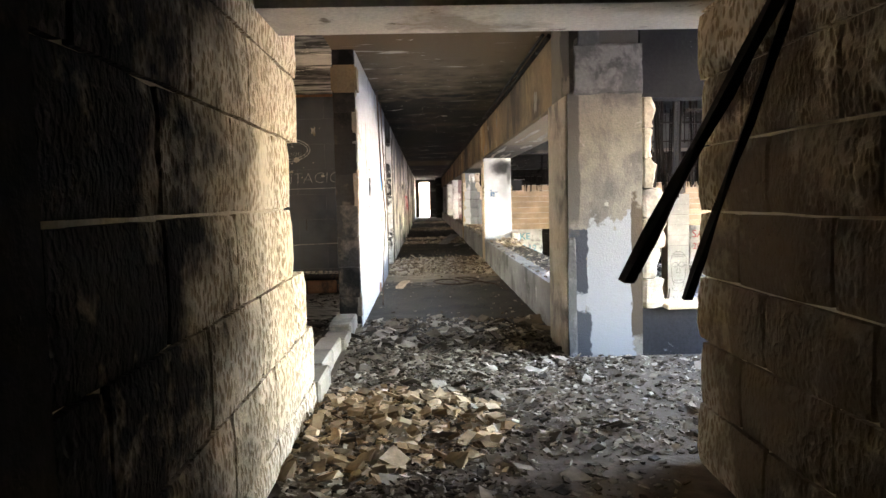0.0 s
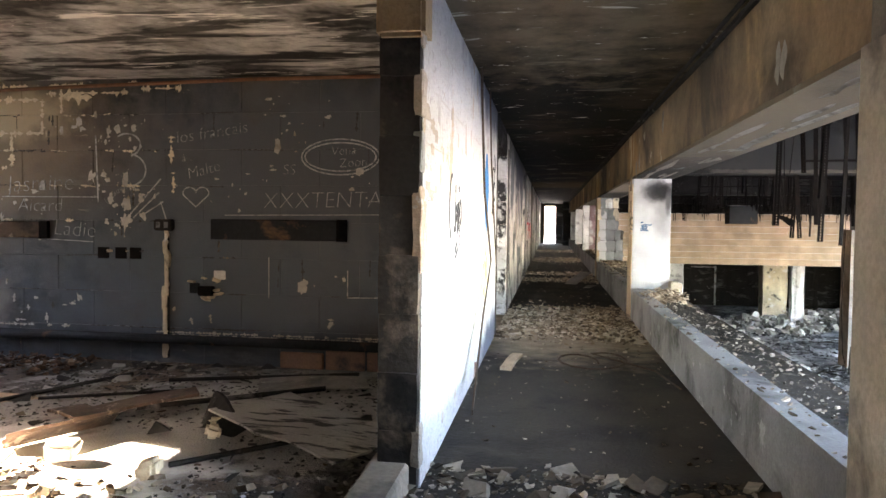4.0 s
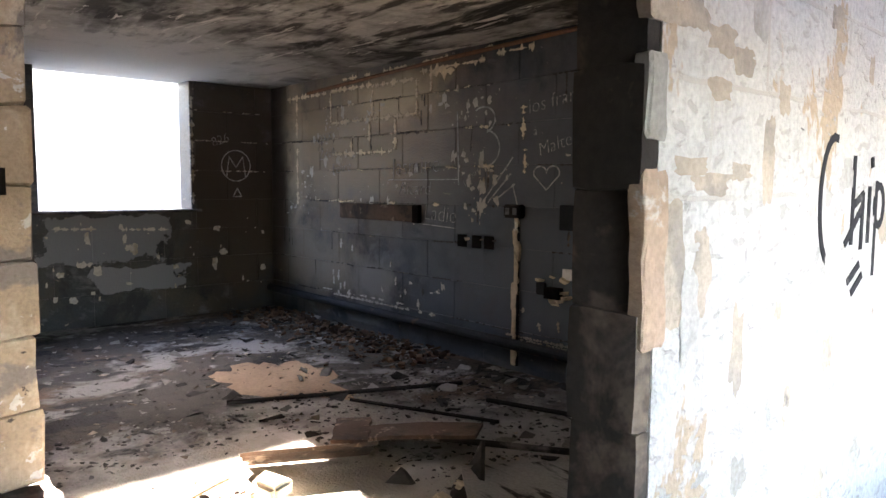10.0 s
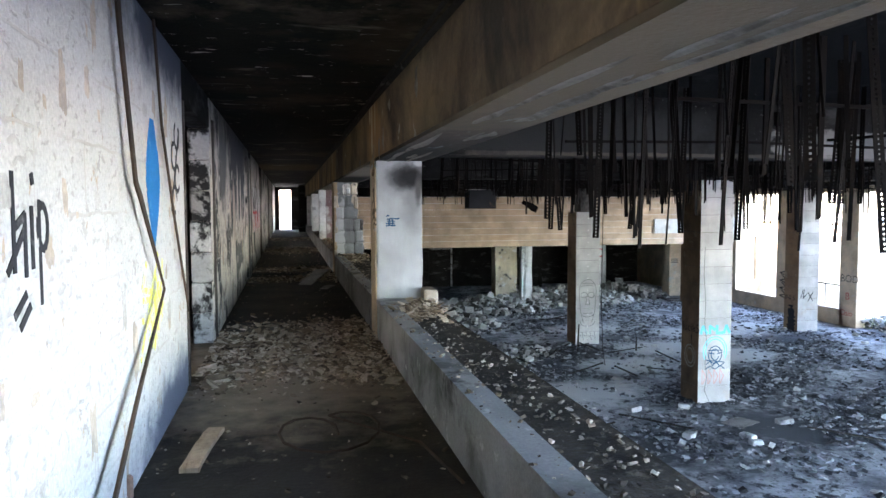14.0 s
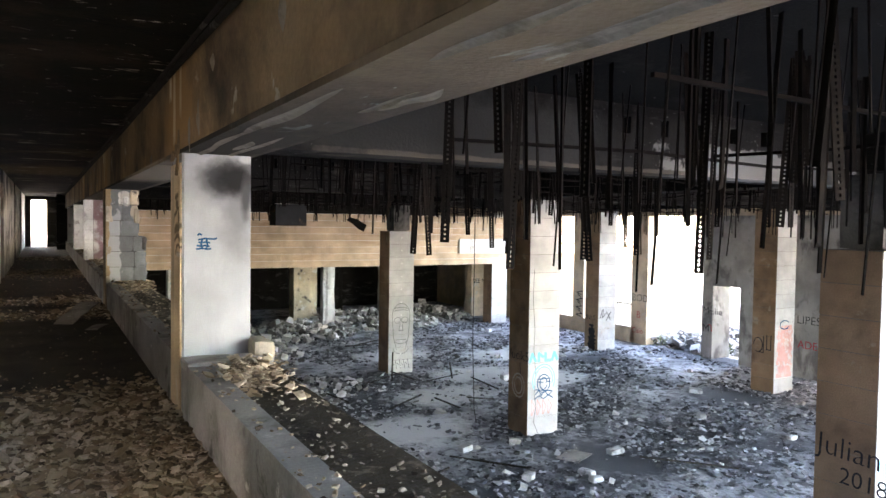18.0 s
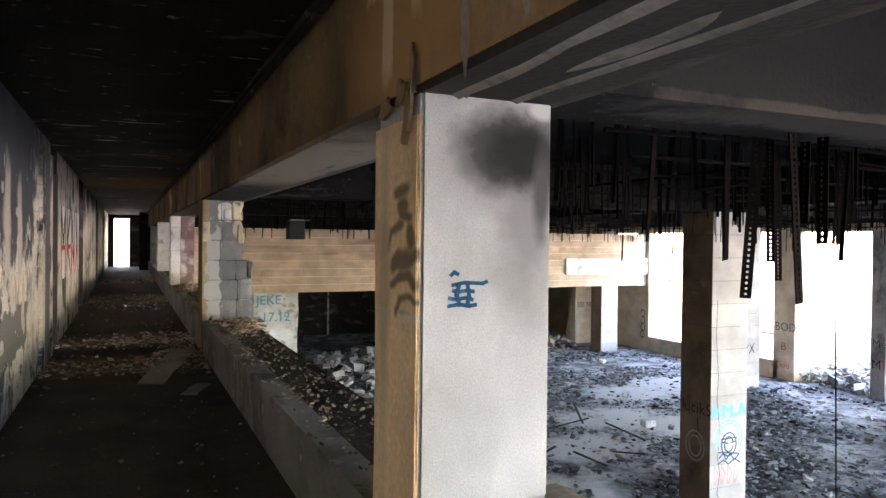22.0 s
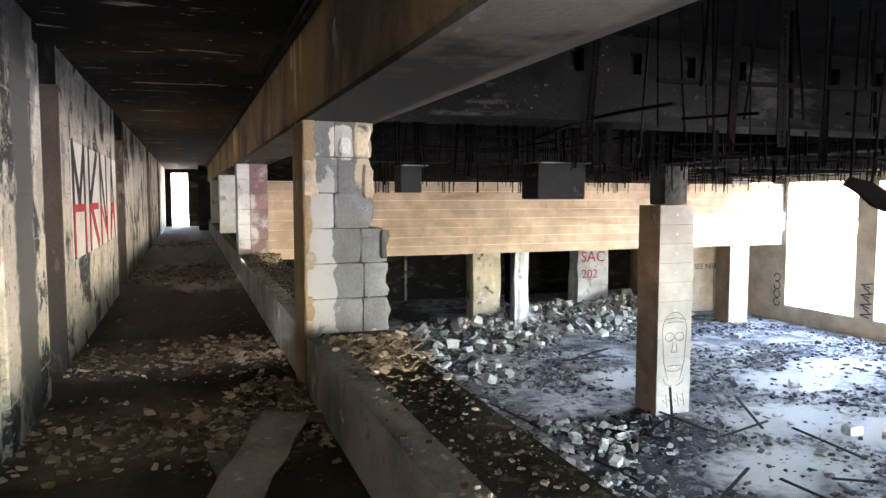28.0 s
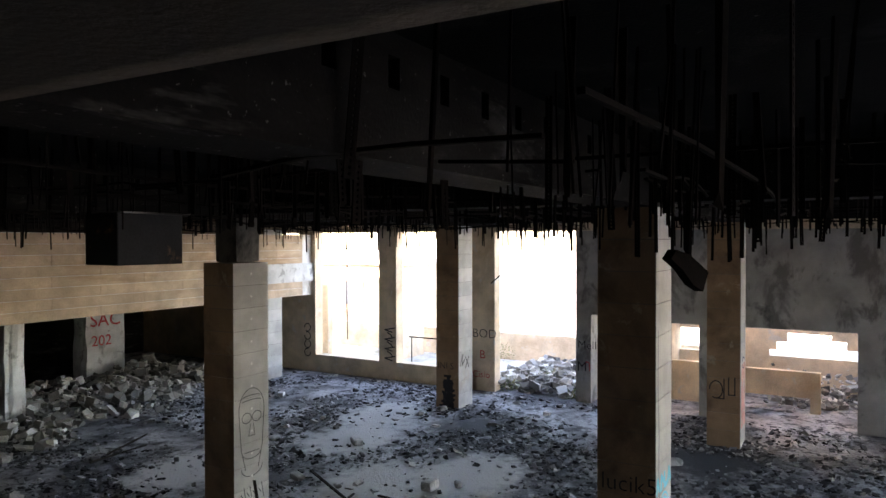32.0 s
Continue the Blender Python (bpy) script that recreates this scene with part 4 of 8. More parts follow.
slab("floor_hall", M_HALL, (1.0, 21.4, 5.15, 50, ZH - 0.3, ZH), (21.4, 27.0, 14.0, 22.8, ZH - 0.3, ZH), label="ash-blackened concrete hall floor under rubble", category="floor")
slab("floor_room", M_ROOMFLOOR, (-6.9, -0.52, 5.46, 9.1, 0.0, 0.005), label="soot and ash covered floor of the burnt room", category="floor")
# black sheet over the plant room floor, standing in for shade
slab("floor_plant_room", M_BLACK, (-5.0, -0.9, -3.0, 5.2, 0.0, 0.005), label="charred plant room floor, its shade painted in black", category="floor")
slab("ceiling_rooms", M_ROOMCEIL, (-7.2, XL - 0.2, -3.0, 49, ZC, ZC + 0.3), label="half-sooted white ceiling of the side rooms", category="ceiling")
slab("ceiling_corridor", M_CEIL, (XL - 0.2, 1.36, -3.0, 49, ZC, ZC + 0.3), (1.36, 3.8, -3.0, 5.2, ZC, ZC + 0.3),
     label="soot-blackened corridor ceiling with flaking streaks", category="ceiling")
slab("ceiling_hall", M_BLACK, (1.88, 3.8, 5.2, 50, HT, HT + 0.3), (3.8, 21.4, 7.6, 50, HT, HT + 0.3), (21.4, 22.4, 14, 22.8, HT, HT + 0.3),
     label="burnt black hall ceiling slab", category="ceiling")
DOORS = [(11.2, 13.1), (20.3, 21.15), (25.65, 26.9), (33.6, 34.8), (40.0, 41.0)]
edges = [6.6] + [v for d in DOORS for v in d] + [48.1]
LEFT = []
for k in range(0, len(edges), 2):
    LEFT.append(slab("wall_left_%d" % (k // 2 + 1), M_LEFT if k == 0 else M_LEFT2, (XL - 0.2, XL, edges[k], edges[k + 1], 0.0, ZC),
                label="fire-stained white block corridor wall with flaking paint", category="wall"))
slab("wall_end", M_DARK, (-7.2, -0.05, 48.1, 48.4, 0, ZC), (0.62, 2.0, 48.1, 48.4, 0, ZC), (-0.05, 0.62, 48.1, 48.4, 2.32, ZC),
     label="blackened end wall with an open doorway", category="wall")
ROOM = slab("wall_room_side", M_ROOM, (-6.9, XL - 0.2, 9.112, 9.3, 0, ZC), label="soot-black block wall scratched with chalk writing", category="wall")
WINWALL = slab("wall_room_window", M_ROOM, (-7.2, -6.912, -3, 6.7, 0, ZC), (-7.2, -6.912, 8.15, 10.5, 0, ZC), (-7.2, -6.912, 6.7, 8.15, 0, 1.15),
     (-7.2, -6.912, 12.5, 17.5, 0, ZC), (-7.2, -6.912, 19.5, 25, 0, ZC), (-7.2, -6.912, 27, 32, 0, ZC), (-7.2, -6.912, 34, 49, 0, ZC),
     (-7.2, -6.912, 10.5, 12.5, 0, 1.0), (-7.2, -6.912, 17.5, 19.5, 0, 1.0), (-7.2, -6.912, 25, 27, 0, 1.0), (-7.2, -6.912, 32, 34, 0, 1.0),
     label="soot-black outer wall with open windows", category="wall")
slab("wall_room_divider", M_DARK, (-6.9, -2.565, 5.215, 5.75, 0, ZC), label="soot-black dividing wall", category="wall")
for k, y in enumerate((15.5, 23.0, 30.0, 37.0)):
    slab("wall_partition_%d" % (k + 1), M_DARK, (-6.9, XL - 0.2, y, y + 0.2, 0, ZC), label="blackened partition wall", category="wall")
slab("parapet", M_PARAPET, (XR, 1.52, 5.9, 48.1, 0.0, 0.40), label="low grey concrete parapet with rubble on top", category="parapet")
slab("planter_bed", M_CHARBED, (1.52, 1.98, 5.4, 48.1, 0, 0.33), label="dark earth bed along the parapet", category="planter")
slab("wall_below_corridor", M_DARK, (1.36, 1.98, 5.4, 48.1, ZH, 0.0), (1.0, 1.36, 5.15, 49, ZH, -0.25), (1.36, 3.8, 5.15, 5.4, ZH, -0.25), (3.6, 3.8, -3.3, 5.15, ZH, -0.25), label="dark wall under the corridor edge", category="wall")
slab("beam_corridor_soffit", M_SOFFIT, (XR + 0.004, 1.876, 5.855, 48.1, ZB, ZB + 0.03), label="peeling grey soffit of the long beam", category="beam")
slab("beam_corridor", M_BEAM, (XR, 1.88, 5.85, 48.1, ZB + 0.03, ZC + 0.3), label="long smoke-browned concrete beam with peeling soffit", category="beam")
slab("wall_back", M_DARK, (-7.2, 3.8, -3.3, -3.0, 0, ZC), label="limestone wall closing the passage", category="wall")
slab("lintel_entry", M_LINTEL, (-0.35, 3.6, 2.95, 3.4, 1.9, ZC), label="whitewashed concrete lintel with rust stains", category="lintel")
PIER0 = slab("pier_entry", M_PIER0, (1.30, 1.83, 5.15, 5.85, 0, ZB), (1.32, 1.81, 5.17, 5.85, ZB, ZC), label="peeling grey plaster pier with soot stains", category="pier")
slab("wall_bay", M_BAYWALL, (1.83, 3.8, 5.2, 5.4, -0.25, 0.33), (1.83, 3.8, 5.2, 5.4, 1.84, ZC), (3.5, 3.8, 5.2, 5.4, .33, 1.84), label="grey wall with an open window to the hall", category="wall", pieces="wall_panel")
# unseen side of the bay; the opening is guessed and sized for light
slab("wall_bay_side", M_BAYWALL, (3.6, 3.8, 3.1, 5.2, 0, 0.3), (3.6, 3.8, 3.1, 5.2, 1.84, ZC), (3.6, 3.8, -3.3, 3.1, 0, ZC), label="unseen grey bay wall, opening added to admit light", category="wall")

# facade towards the terrace
slab("wall_facade", M_FACADE, (20.7, 21.1, 28.0, 45, ZH, -2.56), (20.7, 21.1, 7.6, 45, 1.82, HT), (20.7, 21.1, 35.3, 45, -2.56, 0.6),
     (20.7, 21.1, 34.53, 35.3, -2.56, 1.82), (20.7, 21.1, 31.03, 31.74, -2.56, 1.82), (20.7, 21.1, 27.37, 28.2, ZH, 1.82),
     (20.7, 21.1, 39, 39.8, -2.56, 1.82), (20.7, 21.1, 44, 45, -2.56, 1.82),
     (20.7, 21.1, 7.6, 8.4, ZH, 1.82), (20.7, 21.1, 13.2, 14.0, ZH, 1.82),
     label="warm stone facade wall with wide open windows", category="wall", pieces="wall_panel")
slab("wall_stair_front", M_PIER, (20.7, 21.0, 14.0, 22.9, -0.72, 1.82), (20.7, 21.0, 20.42, 21.32, ZH, -0.72), (20.7, 21.0, 22.1, 22.9, ZH, -0.72),
     (20.7, 21.0, 16.2, 17.66, ZH, -0.72), (20.7, 21.0, 22.9, 24.3, -0.6, 1.82), (20.7, 21.6, 24.3, 24.75, ZH, 1.82), (20.7, 21.6, 22.9, 23.2, ZH, -0.6),
     label="grey plastered wall above openings to a stair", category="wall", pieces="wall_panel")
slab("wall_stair_room", M_FACADE, (25.0, 25.3, 14, 22.9, ZH, -2.05), (25.0, 25.3, 14, 22.9, -1.32, HT), (25, 25.3, 14, 17.6, -2.05, -1.32), (25, 25.3, 20.0, 22.0, -2.05, -1.32), (25, 25.3, 17.6, 17.9, -1.75, -1.32), (25, 25.3, 19.5, 20.0, -1.6, -1.32), (25, 25.3, 19.8, 20.0, -1.85, -1.6), (25, 25.3, 17.9, 18.3, -1.5, -1.32),
     (21.0, 25.3, 22.7, 22.9, ZH, HT), (21.0, 25.3, 13.8, 14.0, ZH, HT), label="sandy stair room walls with broken openings", category="wall", pieces="wall_panel")
slab("stair_wall", M_FACADE, (22.4, 22.6, 18.75, 20.4, -2.75, -2.05), (22.4, 22.6, 18.5, 18.75, ZH, -2.05), (22.4, 22.6, 20.4, 22.7, ZH, -2.0), label="low sandy stair wall", category="wall")
# unseen south front, set close and left open to let sky light in
slab("wall_south", M_FACADE, (3.8, 21.1, 7.3, 7.6, 2.2, HT), *[(x, x + 0.6, 7.3, 7.6, ZH, 2.2) for x in (7.6, 12.2, 16.4, 20.5)],
     label="unseen open south front with posts, placed to admit sky light", category="wall", pieces="post")
slab("wall_hall_end", M_DARK, (1.0, 21.4, 44, 44.3, ZH, HT), label="dark end wall of the hall", category="wall")
slab("gallery_slab", M_DARK, (1.98, 20.7, 34.86, 44, -0.40, -0.1), label="gallery slab", category="floor")
for y in (12.9, 19.85, 26.9):
    holes = [2.95 + 0.53 * k for k in range(12)] if y > 13 else [5.6 + 0.53 * k for k in range(6)]
    cuts = [1.88] + [v for x in holes for v in (x - 0.045, x + 0.06)] + [20.7]
    slab("beam_cross", M_XBEAM, (1.88, 20.7, y + 0.15, y + 0.6, 1.95, HT), (1.88, 20.7, y + 0.05, y + 0.15, 1.95, 2.33), (1.88, 20.7, y + 0.05, y + 0.15, 2.50, HT),
         *[(cuts[k], cuts[k + 1], y + 0.05, y + 0.15, 2.33, 2.50) for k in range(0, len(cuts), 2)], label="sooted concrete cross beam with a row of pockets", category="beam", pieces="beam_piece")
for x in (9.65, 18.1):
    slab("beam_long", M_XBEAM, (x, x + 0.55, 7.6, 34.7, 2.0, HT), label="sooted concrete long beam", category="beam")
slab("ground", M_GROUND, (21.1, 300, -300, 300, ZH - 1.2, ZH - 0.12), (-300, -7.2, -300, 300, ZH - 1.2, ZH - 0.12), (-7.2, 21.1, 48.4, 300, ZH - 1.2, ZH - 0.12), (3.8, 21.1, -300, 7.3, ZH - 1.2, ZH - 0.12), (-7.2, 3.8, -300, -3.3, ZH - 1.2, ZH - 0.12),
     label="dry stony ground around the building", category="ground")
# unseen wall, added to cut low sun and sky from the left windows
slab("sun_screen_wall", M_FACADE, (-13.6, -13.2, -30, 11.6, ZH - 0.5, 4.80), (-13.6, -13.2, 11.6, 60, ZH - 0.5, 2.8), label="unseen stepped wall added to trim the window light", category="wall")

# roof over everything, above the soffits
slab("roof", M_DARK, (-7.2, 3.8, -3.3, 50, ZC + 0.4, ZC + 0.7), (3.8, 21.4, 7.3, 50, ZC + 0.43, ZC + 0.73), label="flat concrete roof", category="roof")


def rough_block(name, sx, sy, sz, mat, seed, amp=0.012, end=0.0, cuts=3):
    """A broken block, its corner at the origin: faces uneven, corners knocked off; end: how far its +x end is eaten away."""
    bm = bmesh.new()
    box(bm, 0, sx, 0, sy, 0, sz)
    bmesh.ops.subdivide_edges(bm, edges=bm.edges[:], cuts=cuts, use_grid_fill=True)
    lim = (sx, sy, sz)
    for v in bm.verts:
        c = v.co.copy()
        rim = sum(1 for k in range(3) if c[k] < 1e-4 or c[k] > lim[k] - 1e-4)
        w = noise.noise_vector(c * 9.0 + Vector((seed * 3.7, seed * 1.3, 0)))
        pull = (c - Vector(lim) / 2).normalized() * amp * (0.0, 0.0, 0.9, 1.9)[rim] * (0.6 + 0.8 * abs(w.x))
        v.co = c + w * amp * 0.55 - pull
        if end and c.x > sx * 0.6:
            v.co.x -= end * max(0.0, 0.3 + 1.4 * noise.noise(c * 11.0 + Vector((0, seed * 2.1, 5.0)))) * (c.x / sx)
    return mesh_of(bm, name, mat)


def column(x, y, w=0.82, d=0.72):
    short = (x, y) in ((8.6, 12.05), (9.55, 26.9))
    n = 11 if short else 13
    h = (1.16 - ZH) / 11
    root = tagged(new("column"), "pale tiled square hall column with soot and graffiti", "column", "hall columns")
    root.location = (x, y, ZH)
    bm = bmesh.new()
    box(bm, 0.014, w, 0.014, d, 0.0, n * h)
    part("shaft", bm, M_TILECORE, root)
    if short:
        ob = new("neck", rough_block("neck", w - 0.26, d - 0.2, 2.05 - ZH - n * h, M_SLAB, int(x), 0.02))
        ob.parent = root
        ob.location = (0.17, 0.1, n * h)
    for k in range(n):
        for front in (True, False):
            ob = new("facing_tile", TILE_F if front else TILE_S)
            ob.parent = root
            ob.location = (0, 0, k * h)
    return root


def tile_mesh(front, w=0.82, d=0.72, h=(1.16 - ZH) / 11):
    bm = bmesh.new()
    if front:
        vs = box(bm, 0.0, w, 0.0, 0.012, 0.004, h - 0.004)
    else:
        vs = box(bm, 0.0, 0.012, 0.0125, d, 0.004, h - 0.004)
    return mesh_of(bm, "facing_tile", M_TILE if front else M_TILESIDE)


TILE_F, TILE_S = tile_mesh(True), tile_mesh(False)
COLS = {}
for cx, cy in ((8.6, 12.05), (9.55, 19.85), (9.55, 26.9), (18.0, 13.2), (17.97, 19.95), (18.15, 27.25), (18.5, 34.85)):
    COLS[(cx, cy)] = column(cx, cy)

# ---------------------------------------------------------------- entry passage
def block_mesh(name, sx, sy, sz, mat, seed, jit=0.008, edge=0.012):
    """A squared stone with slightly worn, uneven edges, its corner at the origin."""
    rnd = random.Random(seed)
    bm = bmesh.new()
    box(bm, 0, sx, 0, sy, 0, sz)
    bmesh.ops.bevel(bm, geom=list(bm.edges), offset=edge, segments=1, affect="EDGES")
    for v in bm.verts:
        v.co += Vector((rnd.uniform(-jit, jit), rnd.uniform(-jit, jit), rnd.uniform(-jit, jit)))
    return mesh_of(bm, name, mat)


def stone_wall(name, x0, x1, y0, y1, z1, course, length, mat, core, label, ragged=0.0, seed=1, ends=None, sink=0.0, head=0.0):
    """A wall of coursed blocks along y over a recessed core; its +y end may be ragged."""
    rnd = random.Random(seed)
    bm = bmesh.new()
    box(bm, x0 + 0.03, x1 - 0.03, y0, y1 - 0.06, 0, z1)
    wall = solid(name, bm, core, label, "wall")
    shapes = {}
    n = int(math.ceil((z1 + sink) / course))
    for r in range(n):
        z = max(0.0, r * course - sink)
        h = min((r + 1) * course - sink, z1) - z - 0.006
        end = y1 + (ends[r % len(ends)] if ends else rnd.uniform(-ragged, ragged))
        y = end
        first = True
        while y > y0 + 0.05:
            ln = (head or (length * 0.62 if r % 2 else length)) if first else length
            ln = min(ln, y - y0)
            key = (round(ln, 2), round(h, 2), rnd.randrange(3))
            if key not in shapes:
                shapes[key] = rough_block("stone_block", x1 - x0, ln - 0.005, h + 0.003, mat, len(shapes) + seed, 0.012)
            ob = new("stone_block", shapes[key])
            ob.parent = wall
            ob.location = (x0 + rnd.uniform(-0.002, 0.002), y - ln + 0.003, z)
            y -= ln
            first = False
    return wall


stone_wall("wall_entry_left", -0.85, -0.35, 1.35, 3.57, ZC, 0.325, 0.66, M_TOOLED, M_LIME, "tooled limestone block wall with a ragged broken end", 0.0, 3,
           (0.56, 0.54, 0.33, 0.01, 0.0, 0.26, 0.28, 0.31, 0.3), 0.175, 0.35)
# rear walls of the passage: shade painted in as near-black plaster
slab("wall_entry_left_rear", M_DARKPLASTER, (-0.85, -0.352, -3.0, 1.35, 0, ZC), label="limestone wall with deep shade painted in", category="wall")
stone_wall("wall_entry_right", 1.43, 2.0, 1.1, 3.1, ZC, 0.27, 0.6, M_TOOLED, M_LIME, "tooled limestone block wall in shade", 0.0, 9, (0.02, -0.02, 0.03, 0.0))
slab("wall_entry_right_rear", M_DARKPLASTER, (1.432, 2.0, -3.0, 1.1, 0, ZC), label="limestone wall with deep shade painted in", category="wall")


def leaning_timber(p, q, w):
    bm = bmesh.new()
    bar(bm, p, q, w, w * 0.45)
    bmesh.ops.subdivide_edges(bm, edges=[e for e in bm.edges if e.calc_length() > 0.5], cuts=9, use_grid_fill=True)
    rnd = random.Random(4)
    for v in bm.verts:
        v.co += Vector((rnd.uniform(-1, 1), rnd.uniform(-1, 1), rnd.uniform(-1, 1))) * 0.006
    solid("hanging_timber", bm, M_CHARWOOD, "charred timber batten hanging from the lintel by the stone wall", "timber", "charred battens", "")


leaning_timber((0.80, 1.97, 0.93), (1.46, 2.03, 2.12), 0.05)
leaning_timber((1.03, 2.16, 0.85), (1.44, 2.1, 2.1), 0.04)

# broken kerb where the left wall once stood
rnd = random.Random(11)
bm = bmesh.new()
y = 4.14
while y < 6.7:
    ln = rnd.uniform(0.35, 0.6)
    box(bm, -0.56 + rnd.uniform(-0.02, 0.02), -0.36 + rnd.uniform(-0.03, 0.03), y, y + ln - 0.01, -0.01, rnd.uniform(0.09, 0.17))
    y += ln
bmesh.ops.bevel(bm, geom=list(bm.edges), offset=0.015, segments=1, affect="EDGES")
solid("kerb_left", bm, M_RUBBLE, "broken block kerb, remains of a wall", "kerb")

# end of the long left wall: bare blocks
for k in range(9):
    h = min(0.278, ZC - k * 0.278)
    key = k % 3
    ob = new("block", rough_block("block", 0.199, 0.07 + 0.012 * (k % 2), h + 0.008, M_ENDBLOCK, 40 + k, 0.007))
    ob.parent = LEFT[0]
    ob.location = (XL - 0.203, 6.555 - 0.012 * (k % 2), k * 0.278)
bm = bmesh.new()
box(bm, -0.52, -0.29, 6.5, 6.72, 2.12, 2.36)
bmesh.ops.bevel(bm, geom=list(bm.edges), offset=0.02, segments=2, affect="EDGES")
part("corbel", bm, M_TANBLOCK, LEFT[0], "tan stone stub at the wall head")

# pier by the entry: peeled plaster coat standing proud
bm = bmesh.new()
for x0, x1, z0, z1 in ((1.302, 1.345, 0.02, 0.85), (1.35, 1.82, 1.87, 2.2), (1.38, 1.52, 2.2, 2.48)):
    box(bm, x0, x1, 5.128, 5.152, z0, z1)
bmesh.ops.subdivide_edges(bm, edges=bm.edges[:], cuts=3, use_grid_fill=True)
r9 = random.Random(9)
for v in bm.verts:
    v.co += Vector((r9.uniform(-0.012, 0.012), 0, r9.uniform(-0.015, 0.015)))
part("plaster_coat", bm, M_DARKCOAT, PIER0, "sooty remains of plaster")
bm = bmesh.new()
box(bm, 1.286, 1.299, 5.155, 5.84, 0.0, 1.86)
bmesh.ops.subdivide_edges(bm, edges=bm.edges[:], cuts=5, use_grid_fill=True)
for v in bm.verts:
    if v.co.y < 5.3:
        v.co.y += r9.uniform(0.0, 0.05)
part("plaster_coat", bm, M_RUBBLE, PIER0, "tan smoke-stained plaster")
for k in range(7):
    w = (0.15, 0.12, 0.16, 0.14, 0.09, 0.07, 0.08)[k]
    ob = new("jamb_block", rough_block("jamb_block", w + 0.02, 0.21, 0.22, M_RUBBLE, 200 + k, 0.014, 0.04, 4))
    ob.parent = PIER0
    ob.location = (1.832, 5.155, 0.335 + k * 0.215)
    ob["label"] = "ragged bare block at the window jamb"
bm = bmesh.new()
box(bm, 2.0, 3.5, 5.12, 5.44, 0.331, 0.365)
bmesh.ops.bevel(bm, geom=list(bm.edges), offset=0.008, segments=1, affect="EDGES")
solid("window_sill", bm, M_LIME, "chipped pale stone window sill", "window sill")

# ---------------------------------------------------------------- corridor
FR_L = plane_frame("+x", XL)


def flakes(wall, n, u0, u1, v0, v1, seed, mats, fr, big=0.16, given=()):
    """Ragged patches where the paint has come away, each with a paler rim under it."""
    r = random.Random(seed)
    every = [(u, v, s, q, mats[0]) for u, v, s, q in given]
    for mt in mats:
        every += [(r.uniform(u0, u1), r.uniform(v0, v1 - 0.25), 0.012 + big * r.random() ** 3.2, r.choice((0.5, 0.8, 1.3, 2.4)), mt) for _ in range(n)]
    for mt in dict.fromkeys(mats):
        bm = bmesh.new()
        for i, (u, v, s, tall, own) in enumerate(every):
            if own is not mt:
                continue
            w, lift = 26, 0.0012 + 0.003 * i / len(every)
            off = r.uniform(0, 50)
            ring = []
            for q in range(w):
                a = 6.2832 * q / w
                k = 0.46 + 0.22 * noise.noise(Vector((math.cos(a) * 1.3 + off, math.sin(a) * 1.3, 0))) + 0.13 * noise.noise(Vector((math.cos(a) * 4 + off, math.sin(a) * 4, 7)))
                sq = 1.0 / max(abs(math.cos(a)), abs(math.sin(a))) ** 0.6
                ring.append(bm.verts.new(fr(u + s * k * sq * math.cos(a), v + s * tall * k * sq * math.sin(a), lift)))
            mid = bm.verts.new(fr(u, v, lift))
            for q in range(w):
                bm.faces.new((mid, ring[q], ring[(q + 1) % w]))
        part("bare_patches", bm, mt, wall, "patches of bare stone where paint has flaked")


flakes(LEFT[0], 70, 6.75, 11.1, 0.15, 2.4, 5, (M_TANPATCH, M_GREYPATCH), FR_L, 0.13, ((6.72, 1.80, 0.16, 0.5), (6.86, 1.76, 0.15, 0.5), (6.98, 1.72, 0.12, 0.6), (6.66, 1.22, 0.16, 2.2), (6.80, 1.20, 0.09, 2.6), (6.74, 1.45, 0.15, 0.35), (6.98, 1.44, 0.12, 0.4), (6.86, 1.64, 0.12, 0.5), (6.84, 1.41, 0.20, 0.28), (7.14, 1.48, 0.075, 3.2), (7.0, 0.97, 0.075, 3.4), (7.24, 1.05, 0.05, 1.2), (7.57, 1.92, 0.09, 0.9), (7.88, 1.8, 0.05, 2.2), (7.33, 0.78, 0.05, 1.4), (6.78, 0.5, 0.12, 1.2), (7.6, 0.4, 0.1, 1.5), (8.6, 1.9, 0.08, 1.8)))
flakes(WINWALL, 60, 6.0, 9.0, 0.25, 1.3, 8, (M_FLAKE,), plane_frame("+x", -6.897), 0.09)
flakes(LEFT[1], 60, 13.5, 20.0, 0.1, 2.3, 6, (M_TANPATCH, M_GREYPATCH), FR_L, 0.22)
for k, (z0, z1, w, mt) in enumerate(((1.03, 1.44, 0.045, M_PINKSTONE), (1.76, 1.98, 0.05, M_TANPATCH), (1.50, 1.70, 0.03, M_GREYPATCH), (0.10, 0.32, 0.05, M_TANPATCH), (2.08, 2.3, 0.04, M_TANPATCH))):
    ob = new("broken_edge", rough_block("broken_edge", 0.05, w + 0.05, z1 - z0, mt, 70 + k, 0.014, 0.004, 7))
    ob.parent = LEFT[0]
    ob.location = (XL - 0.042, 6.548, z0)
